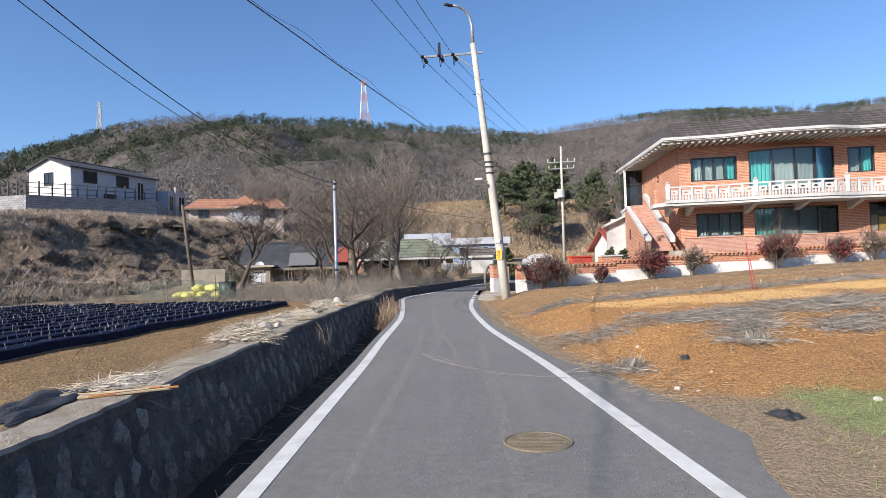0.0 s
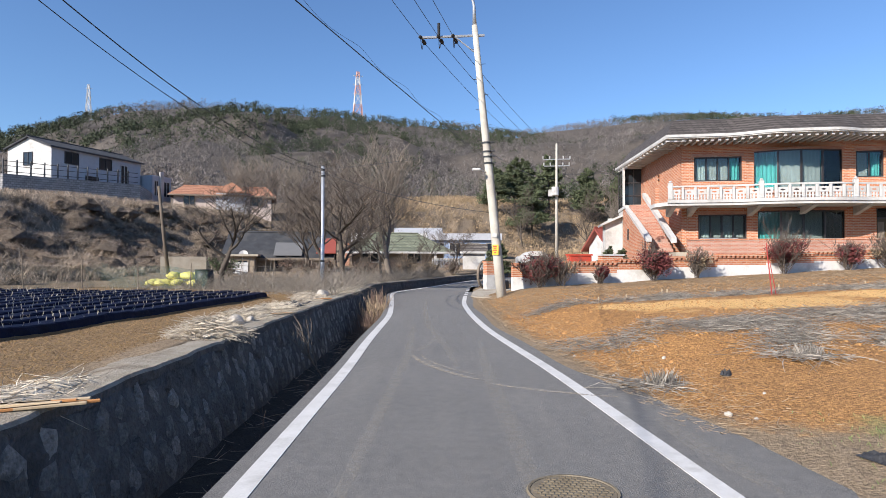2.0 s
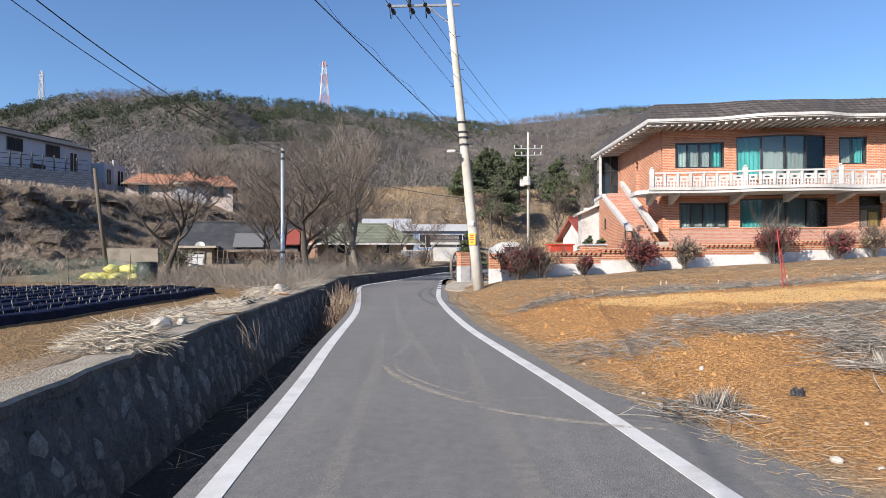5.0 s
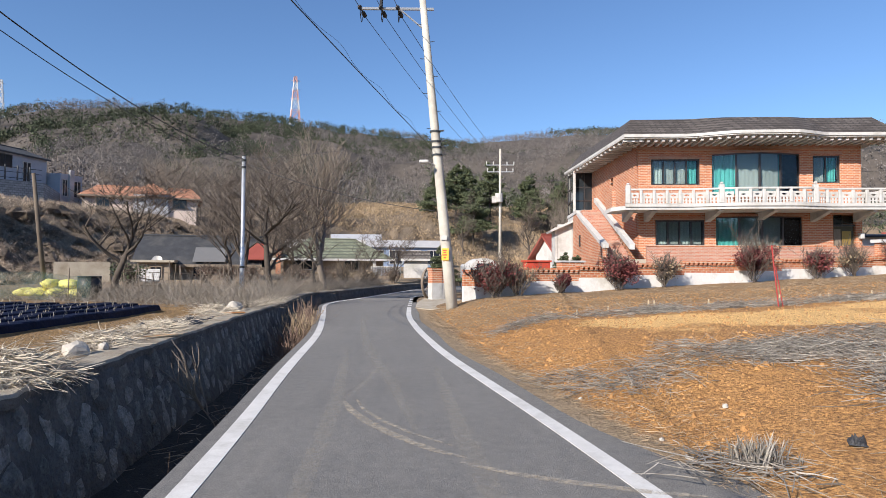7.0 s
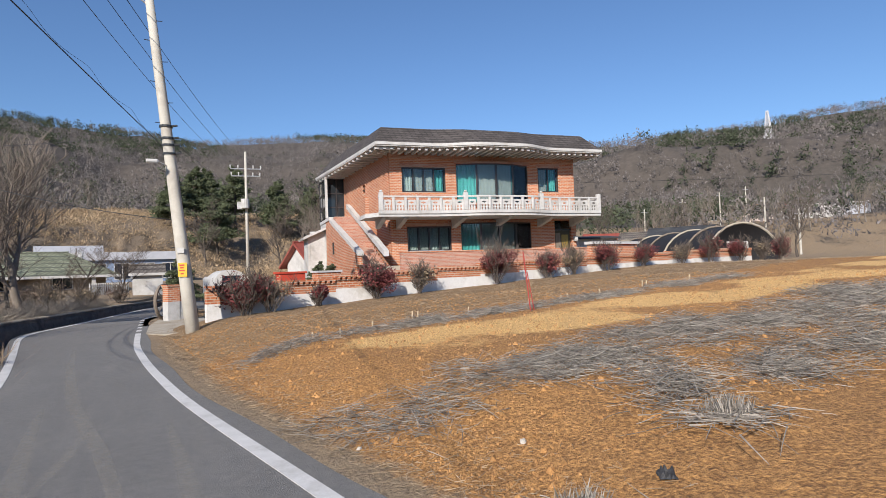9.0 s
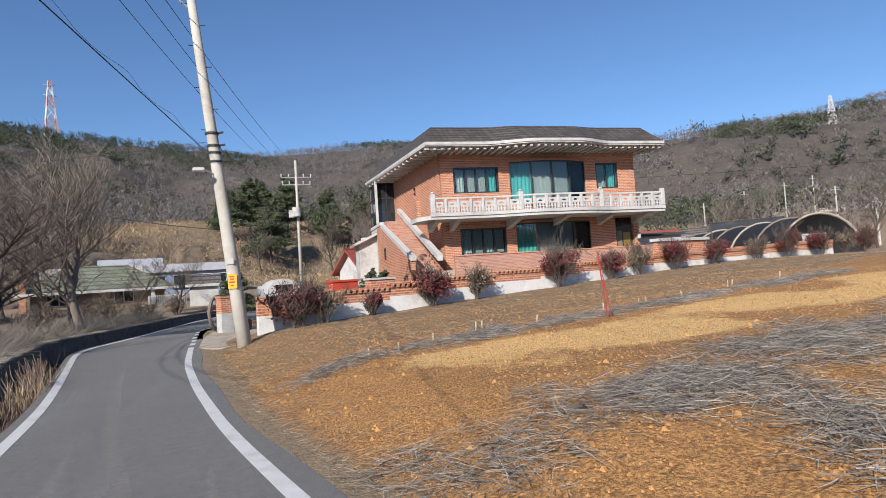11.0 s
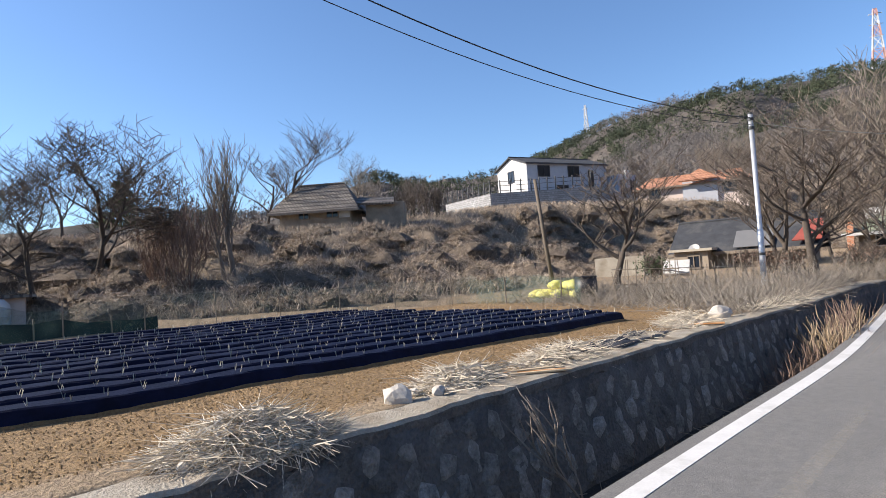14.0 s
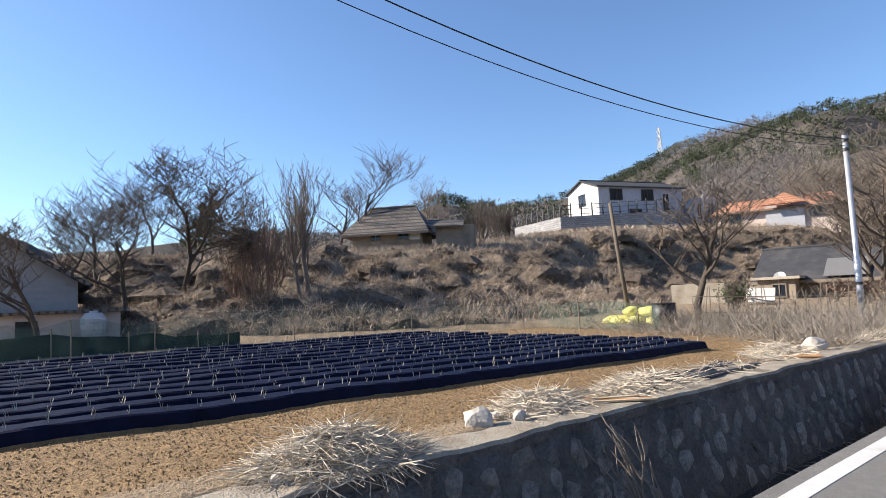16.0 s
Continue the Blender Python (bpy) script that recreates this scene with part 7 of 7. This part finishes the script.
def loam_spot(r):
    x = r.uniform(0.4, 30)
    y = r.uniform(17.5 + 0.16 * x, 25.2 + 0.2 * x)
    if x < line_r(y) + 0.8:
        return None
    return x, y, gh(x, y) + 0.01


v, f = strands(11000, lambda r: loam_spot(r) or (4, 20, gh(4, 20)), (0.05, 0.2), 0.1, 0.0035, random.Random(17), 0.7, 0.3)
tagged(raw("stubble", v, f, reed), "short dry stubble on brown soil", "stubble", kind="stuff")


def verge_spot(r):
    y = r.uniform(7, 27)
    x = float(line_r(y)) + 0.5 + abs(r.gauss(0, 0.55))
    return x, y, gh(x, y) + 0.005


v, f = strands(5000, verge_spot, (0.04, 0.15), 0.15, 0.0026, random.Random(18), 0.8, 0.25)
tagged(raw("verge_grass", v, f, reed), "thin straw-coloured dry grass beside the road", "grass", kind="stuff")
def crumbs(r, xs, ys, sizes):
    """Irregular soil crumbs: a six-sided foot and a skewed crown."""
    zs = ground_z(xs, ys)
    v, f = [], []
    for x, y, z, s in zip(xs.tolist(), ys.tolist(), zs.tolist(), sizes.tolist()):
        o = len(v)
        for k in range(5):
            a, q = 1.2566 * k + r.uniform(-0.4, 0.4), s * r.uniform(0.7, 1.35)
            v.append((x + q * math.cos(a), y + q * math.sin(a), z - 0.1 * s))
        for k in range(3):
            a, q = 2.0944 * k + r.uniform(-0.5, 0.5), s * r.uniform(0.3, 0.75)
            v.append((x + q * math.cos(a), y + q * math.sin(a), z + s * r.uniform(0.55, 1.15)))
        f += [(o, o + 1, o + 5), (o + 1, o + 2, o + 6), (o + 1, o + 6, o + 5), (o + 2, o + 3, o + 6), (o + 3, o + 7, o + 6), (o + 3, o + 4, o + 7), (o + 4, o, o + 7), (o, o + 5, o + 7), (o + 5, o + 6, o + 7)]
    return v, f


rc = random.Random(19)
nc = np.random.RandomState(23)
ys = nc.uniform(9.4, 24, 24000)
xs = line_r(ys) + 0.9 + nc.rand(24000) ** 1.4 * 17
right_clods = crumbs(rc, xs, ys, nc.uniform(0.005, 0.017, 24000) * (1 + 1.2 * (nc.rand(24000) < 0.06)))
ys = nc.uniform(6, 20, 9000)
xs = wall_x(ys) - 0.8 - nc.rand(9000) * 2.2
cv, cf = crumbs(rc, xs, ys, nc.uniform(0.004, 0.016, 9000))
tagged(raw("soil_crumbs", cv, cf, grain("brown_clods", (0.14, 0.086, 0.036), (0.3, 0.19, 0.085), 1.2, 0.95, 40, 0.3, 0.01, vary=0.3)), "small brown soil crumbs beside planted beds", "clods", kind="stuff")
tagged(raw("clods", *right_clods, grain("soil_clods", (0.24, 0.115, 0.038), (0.52, 0.28, 0.1), 1.2, 0.95, 40, 0.3, 0.01, vary=0.3)), "small ochre soil clods on the fields", "clods", kind="stuff")


def tuft(x, y, h, n, seed, mat, label):
    r = random.Random(seed)
    z = gh(x, y)
    v, f = blades(n, lambda r: (x + r.gauss(0, 0.1), y + r.gauss(0, 0.08), z - 0.01), h * 0.5, h, 0.005, r, 0.5)
    v2, f2 = strands(n, lambda r: (x + r.gauss(-0.1, 0.28), y + r.gauss(-0.1, 0.2), z + 0.02 + 0.04 * r.random()), (0.12, 0.4), 0, 0.004, r, 0.7, 0.12)
    f2 = [tuple(i + len(v) for i in q) for q in f2]
    return tagged(raw("weed_clump", v + v2, f + f2, mat), label, "weed clump")


tuft(2.65, 8.95, 0.24, 200, 1, stalk_mat, "upright clump of dead grey weeds on soil")
tuft(4.6, 9.5, 0.2, 200, 2, stalk_mat, "flattened clump of dead grey weeds on soil")

canes = tagged(empty("cane_fence"), "rickety fence of thin grey canes", "fence")
rk = random.Random(41)
for k in range(22):
    x, y = -8.6 + 0.16 * k * 0.62, 22.2 + 0.16 * k
    z = gh(x, y)
    part("cane", tubem([(x, y, z - 0.05), (x + rk.uniform(-0.18, 0.18), y + rk.uniform(-0.1, 0.1), z + rk.uniform(0.7, 1.25))], 0.012, 5), wood_grey, canes)
for z in (0.45, 0.85):
    part("tie_cane", tubem([(-8.65, 22.15, gh(-8.6, 22.2) + z), (-6.45, 25.6, gh(-6.4, 25.6) + z - 0.1)], 0.01, 5), wood_grey, canes)
for k, (x, y) in enumerate([(-2.05, 3.0), (-1.95, 3.35), (-2.2, 3.5), (-1.85, 2.8), (-2.15, 3.2)]):
    um = tagged(empty("dry_umbel", pose(x, y, -0.8)), "dry umbel weed growing in a ditch", "weed", "dry umbels")
    hh = rk.uniform(0.8, 1.05)
    tip = (rk.uniform(-0.12, 0.12), rk.uniform(-0.1, 0.1), hh)
    part("stem", tubem([(0, 0, 0), (tip[0] * 0.4, tip[1] * 0.4, hh * 0.6), tip], 0.005, 5), bark_pale, um)
    for j in range(5):
        a = 1.257 * j
        e = (tip[0] + 0.05 * math.cos(a), tip[1] + 0.05 * math.sin(a), hh + 0.035)
        part("ray", tubem([tip, e], 0.002, 4), bark_pale, um)
        part("seed_head", tubem([e, (e[0], e[1], e[2] + 0.014)], [0.01, 0.006], 5), bark_pale, um)

for k, (x, y, h) in enumerate([(-3.1, 19.6, 0.9), (-3.25, 20.6, 1.5), (-3.35, 21.4, 1.7), (-3.5, 22.3, 1.6), (-3.6, 23.2, 1.5), (-3.75, 24.3, 1.2), (-2.95, 18.4, 0.7), (-3.3, 21.0, 1.3)]):
    tree(x, y, -0.78, 0.62 * h + 0.42, 300 + k, "dry reddish-brown brush growing out of a ditch", trunk_r=0.009, name="shrub", wood=reed if k % 2 else vine_red, stems=6, kids=(5, 3), levels=2, spread=0.5, up=0.6, fork=0.25)
twig = tagged(empty("dry_branch", pose(-2.75, 13.0, -0.7, 0, -20, 30)), "dry fallen branch leaning in a ditch", "branch")
tv, tf, wv, wf_ = grow(random.Random(77), 1.5, 0.012, levels=2, kids=(7, 4), spread=0.4, up=0.6, fork=0.3)
raw("stem", tv, tf, bark_pale, twig)
n_twigs = len(wv) // 16
for k in range(n_twigs):
    raw("twig", wv[16 * k:16 * k + 16], [tuple(i - 16 * k for i in q) for q in wf_ if 16 * k <= min(q) and max(q) < 16 * k + 16], bark_pale, twig)

# ---- small things on the right field ----
rs = pose(7.55, 17.1, gh(7.55, 17.1))
stake = tagged(empty("red_stake", rs), "leaning red painted marker stakes in a field", "stake")
red_paint = plain("red_paint", (0.36, 0.035, 0.03), 0.6)
part("stake_pole", tubem([(0, 0, -0.1), (-0.13, 0.02, 1.3)], 0.013, 6), red_paint, stake)
part("stake_pole", tubem([(0.12, 0.03, -0.1), (-0.05, 0.02, 0.85)], 0.01, 6), red_paint, stake)
peg_wood = grain("pale_peg_wood", (0.45, 0.35, 0.22), (0.62, 0.5, 0.34), 6, 0.85, 50, 0.2, 0.005)
for k, (x, y) in enumerate([(5.1, 18.0), (5.25, 18.02), (4.1, 17.7), (6.5, 18.1), (9.2, 18.3), (9.45, 18.32), (10.6, 18.5), (2.7, 16.9), (12.4, 18.9), (12.55, 18.92), (3.3, 17.2), (14.5, 19.2), (8.2, 18.2)]):
    tagged(part("peg", tubem([(0, 0, -0.05), (rnd.uniform(-0.03, 0.03), 0, rnd.uniform(0.12, 0.2))], [0.018, 0.016], 6), peg_wood, m=pose(x, y, gh(x, y))), "short pale wooden peg in the soil", "peg", "wooden pegs")
for k, (x, y, s) in enumerate([(2.9, 7.6, 0.045), (3.1, 7.45, 0.025), (3.0, 10.2, 0.04), (2.2, 9.7, 0.03), (4.6, 6.6, 0.045), (4.9, 6.2, 0.03), (3.5, 8.2, 0.025), (1.9, 11.3, 0.03)]):
    rock(x, y, gh(x, y) - 0.01, s, 50 + k, "small pale stone lying on ochre soil")
crumple(3.55, 6.25, gh(3.55, 6.25) + 0.0, 0.12, 0.17, 20, 5, 0.06, "black_sheet", "crumpled black plastic scrap on the verge")
crumple(3.4, 9.0, gh(3.4, 9.0), 0.07, 0.06, 60, 6, 0.09, "black_sheet", "crumpled black plastic scrap in a field")
crumple(6.6, 10.6, gh(6.6, 10.6), 0.07, 0.06, 10, 7, 0.08, "black_sheet", "crumpled black plastic scrap in a field")
gv, gf = blades(9000, lambda r: (lambda x, y: (x, y, gh(x, y) - 0.005) if y < 6.8 + 0.1 * x + r.gauss(0, 0.3) and x > 3.6 + r.gauss(0, 0.25) else None)(r.uniform(3.1, 9), r.uniform(2.5, 8.5)), 0.02, 0.06, 0.004, random.Random(21), 1.2)
tagged(raw("green_grass", gv, gf, grain("fresh_grass", (0.11, 0.16, 0.04), (0.24, 0.3, 0.1), 4, 0.9, 40, 0, vary=0.3)), "short patchy green grass beside the road", "grass", kind="stuff")

# ---- manhole, dashes and scuffs on the road ----
mh = tagged(empty("manhole_cover", pose(1.11, 5.52, 0.0)), "round cast iron manhole cover, dusty and yellowed", "manhole cover", kind="structure")
iron = grain("dusty_iron", (0.1, 0.08, 0.052), (0.24, 0.195, 0.13), 7, 0.7, 60, 0.4, 0.006)
part("frame", tubem([(0.3 * math.cos(a), 0.3 * math.sin(a), 0.0) for a in np.linspace(0, 6.283, 33)], 0.014, 5), iron, mh)
part("lid", tubem([(0, 0, -0.02), (0, 0, 0.006)], 0.285, 32), iron, mh)
bm = bmesh.new()
for i in range(-6, 7):
    for j in range(-6, 7):
        px, py = i * 0.042 + (0.021 if j % 2 else 0), j * 0.042
        if math.hypot(px, py) < 0.26:
            box(bm, px - 0.014, px + 0.014, py - 0.011, py + 0.011, 0.0062, 0.0125)
tagged(part("studs", bm, iron, mh), kind="stuff")
for k in range(5):
    y = 28.4 + k * 1.55
    x = float(line_r(y))
    tagged(raw("road_line_%d" % (3 + k), [(x - 0.08, y, 0.005), (x + 0.08, y, 0.005), (x + 0.08, y + 0.8, 0.005), (x - 0.08, y + 0.8, 0.005)], [(0, 1, 2, 3)], line_paint), "short white painted dash on asphalt", "road marking", kind="structure")
fresh, nt, b = nodes("pale_tyre_scrape", 0.95)
b.inputs["Base Color"].default_value = (0.46, 0.4, 0.31, 1)
tp = nt.nodes.new("ShaderNodeBsdfTransparent")
mx = node(nt, "ShaderNodeMixShader", [(0, ramp(nt, noisy(nt, where(nt), 11, 5, 0.75), [(0.36, (0, 0, 0)), (0.66, (0.75, 0.75, 0.75))])), (1, tp.outputs[0]), (2, b.outputs[0])])
nt.links.new(mx.outputs[0], nt.nodes["Material Output"].inputs[0])
dust, nt, b = nodes("pale_tyre_dust", 0.95)
b.inputs["Base Color"].default_value = (0.42, 0.38, 0.31, 1)
tp = nt.nodes.new("ShaderNodeBsdfTransparent")
mx = node(nt, "ShaderNodeMixShader", [(0, ramp(nt, noisy(nt, where(nt), 14, 5, 0.75), [(0.4, (0, 0, 0)), (0.72, (0.4, 0.4, 0.4))])), (1, tp.outputs[0]), (2, b.outputs[0])])
nt.links.new(mx.outputs[0], nt.nodes["Material Output"].inputs[0])


def scuff(pts, width, z=0.004, mat=None):
    """A dusty tyre mark along plan points."""
    xs, ys = [p_[0] for p_ in pts], [p_[1] for p_ in pts]
    n = 24
    q = [(float(np.interp(k / n, np.linspace(0, 1, len(pts)), xs)), float(np.interp(k / n, np.linspace(0, 1, len(pts)), ys))) for k in range(n + 1)]
    v, f = [], []
    for k, (x, y) in enumerate(q):
        a, c = q[max(k - 1, 0)], q[min(k + 1, n)]
        d = Vector((c[0] - a[0], c[1] - a[1], 0)).normalized()
        w = width * math.sin(math.pi * (k + 0.6) / (n + 1.2)) ** 0.5
        v += [(x - d.y * w, y + d.x * w, z), (x + d.y * w, y - d.x * w, z)]
        if k:
            f.append((2 * k - 2, 2 * k - 1, 2 * k + 1, 2 * k))
    return tagged(raw("tyre_mark", v, f, mat or dust), "pale dusty tyre mark on asphalt", "tyre mark", kind="structure")


scuff([(-0.72, 11.2), (-0.6, 10.8), (-0.4, 10.35), (-0.1, 9.85), (0.25, 9.4), (0.5, 9.2)], 0.05, 0.006, fresh)
scuff([(-0.6, 11.3), (-0.46, 10.8), (-0.24, 10.35), (0.06, 9.9), (0.42, 9.5)], 0.025, 0.0065, fresh)
scuff([(0.45, 9.1), (0.8, 8.85), (1.1, 8.7), (1.6, 8.5), (2.0, 8.4)], 0.045, 0.006, fresh)
scuff([(-0.5, 13.8), (-0.6, 12.4), (-0.72, 11.3)], 0.05)
scuff([(0.3, 13.5), (0.5, 10), (0.75, 7), (0.95, 4)], 0.09)
scuff([(-1.25, 15.5), (-1.05, 13.4), (-0.8, 11.2), (-0.6, 8), (-0.35, 4)], 0.08)
scuff([(-1.9, 24), (-1.5, 20), (-0.9, 15.5), (-0.3, 12.5), (0.1, 10)], 0.09)
scuff([(2.2, 7.6), (2.3, 6.6), (2.5, 5.6)], 0.12)
scuff([(0.6, 4.6), (1.4, 4.2), (2.1, 4.0)], 0.12)
ey = np.arange(36.2, 39.5, 0.3)
tagged(strip("road_line_8", ey, smooth_x(line_r, ey, 0.3) - 0.08, smooth_x(line_r, ey, 0.3) + 0.08, -0.01, 0.005, line_paint), "white painted line curving off the road", "road marking", kind="structure")

# ---- far woods on the hills ----
def hillside(r, rmin, rmax, amin=-105, amax=75):
    az = r.uniform(amin, amax)
    d = math.sqrt(r.uniform(rmin ** 2, rmax ** 2))
    x, y = far(az, d)
    return x, y, az, d


def flakes(g, roots, heights, per, low, wide, size, lean=0.35):
    """Crowns of many small turned flakes: one triangle each, spread through a rounded crown."""
    n = len(roots)
    c = np.repeat(roots, per, 0)
    h = np.repeat(heights, per)
    m = n * per
    a, e, q = g.uniform(0, 6.283, m), g.uniform(-1, 1, m), g.rand(m) ** 0.45
    s_ = np.sqrt(1 - e * e)
    half = (1 - low) / 2
    p_ = c + np.stack([wide * h * q * s_ * np.cos(a), wide * h * q * s_ * np.sin(a), h * (low + half + half * q * e)], -1)
    d1, d2 = g.normal(0, 1, (m, 3)), g.normal(0, 1, (m, 3))
    d1[:, 2] += lean
    k = (size * h * g.uniform(0.5, 1.4, m))[:, None]
    d1 = d1 / np.linalg.norm(d1, axis=1)[:, None] * k
    d2 = d2 / np.linalg.norm(d2, axis=1)[:, None] * k * 0.42
    v = np.stack([p_ - d2, p_ + d2, p_ + d1 * 1.5], 1).reshape(-1, 3)
    return v, np.arange(m * 3).reshape(-1, 3)


rw = random.Random(31)
gw = np.random.RandomState(32)
N = 34000
wa, wd = np.radians(gw.uniform(-74, 74, N)), np.sqrt(gw.uniform(100 ** 2, 720 ** 2, N))
hx, hy = 0.64 + wd * np.sin(wa), 8.43 + wd * np.cos(wa)
clear = (np.abs(np.degrees(wa) - 2) < 9) & (wd < 135)
hx, hy, wd = hx[~clear], hy[~clear], wd[~clear]
roots = np.stack([hx, hy, ground_z(hx, hy)], -1)
patch = np.array([noise.noise(Vector((x * 0.009, y * 0.009, 3.3))) + 0.55 * noise.noise(Vector((x * 0.035, y * 0.035, 1.3))) for x, y in zip(hx.tolist(), hy.tolist())])
is_pine = patch + gw.uniform(-0.25, 0.25, len(hx)) + 0.12 * sstep(330, 640, wd) > 0.14
near = wd < 270


def wood(pick, hmin, hmax, per, low, wide, size, lean):
    return flakes(gw, roots[pick], gw.uniform(hmin, hmax, int(pick.sum())), per, low, wide, size, lean)


def both(one, two):
    return np.concatenate([one[0], two[0]]), np.concatenate([one[1], two[1] + len(one[0])])


bv, bf = both(wood(~is_pine & near, 5.0, 8.5, 56, 0.1, 0.3, 0.055, 1.4), wood(~is_pine & ~near, 5.0, 9.0, 24, 0.1, 0.3, 0.085, 1.2))
pv, pf = both(wood(is_pine & near, 4.5, 7.5, 90, 0.15, 0.34, 0.07, 0.3), wood(is_pine & ~near, 5.0, 8.5, 40, 0.1, 0.36, 0.12, 0.3))
woods_mat = grain("far_bare_trees", (0.085, 0.075, 0.07), (0.21, 0.184, 0.172), 0.02, 0.95, 0.3, 0, vary=0.3)
pines_mat = grain("far_pines", (0.028, 0.038, 0.021), (0.075, 0.088, 0.048), 0.03, 0.95, 0.4, 0, vary=0.4)
tagged(raw("far_woods", bv, bf, woods_mat), "bare grey-brown winter woods on distant hills", "woods", kind="stuff")
tagged(raw("far_pines", pv, pf, pines_mat), "dark green pines among bare woods on hills", "woods", kind="stuff")
ga, gd_ = np.radians(gw.uniform(-13, 15, 5200)), np.sqrt(gw.uniform(74 ** 2, 150 ** 2, 5200))
sx, sy_ = 0.64 + gd_ * np.sin(ga), 8.43 + gd_ * np.cos(ga)
keep = np.hypot(sx + 7, sy_ - 78) > 13
sx, sy_ = sx[keep], sy_[keep]
tuft_v, tuft_f = flakes(gw, np.stack([sx, sy_, ground_z(sx, sy_)], -1), gw.uniform(0.5, 1.5, len(sx)), 30, 0.0, 0.8, 0.13, 1.6)
tagged(raw("slope_grass", tuft_v, tuft_f, grain("tan_grass", (0.2, 0.14, 0.08), (0.42, 0.31, 0.19), 0.15, 0.95, 2, 0, vary=0.35)), "tan dry grass and brush on a cleared slope", "grass", kind="stuff")
# nearer bare trees at the foot of the hills
nv, nf = [], []
protos = []
for k in range(6):
    tv, tf, wv, wf_ = grow(random.Random(70 + k), 8, 0.16, levels=3, kids=(7, 5, 4), spread=0.7, up=0.55)
    protos.append((np.array(tv + wv), [tuple(q) for q in tf] + [tuple(i + len(tv) for i in q) for q in wf_]))
for _ in range(235):
    x, y, az, d = hillside(rw, 88, 190, -62, 62) if _ < 170 else hillside(rw, 70, 92, -26, 14)
    if math.hypot(x + 7, y - 77) < 11 or (-8 < az < 11 and d < 128):
        continue
    pvv, pff = protos[rw.randrange(6)]
    a, s = rw.uniform(0, 6.283), rw.uniform(0.6, 1.05)
    R = np.array([[math.cos(a), -math.sin(a), 0], [math.sin(a), math.cos(a), 0], [0, 0, 1]]) * s
    o = len(nv)
    nv += (pvv @ R.T + np.array([x, y, gh(x, y)])).tolist()
    nf += [tuple(i + o for i in q) for q in pff]
tagged(raw("hillfoot_trees", nv, nf, bark_pale), "bare trees at the foot of the hills", "woods", kind="stuff")
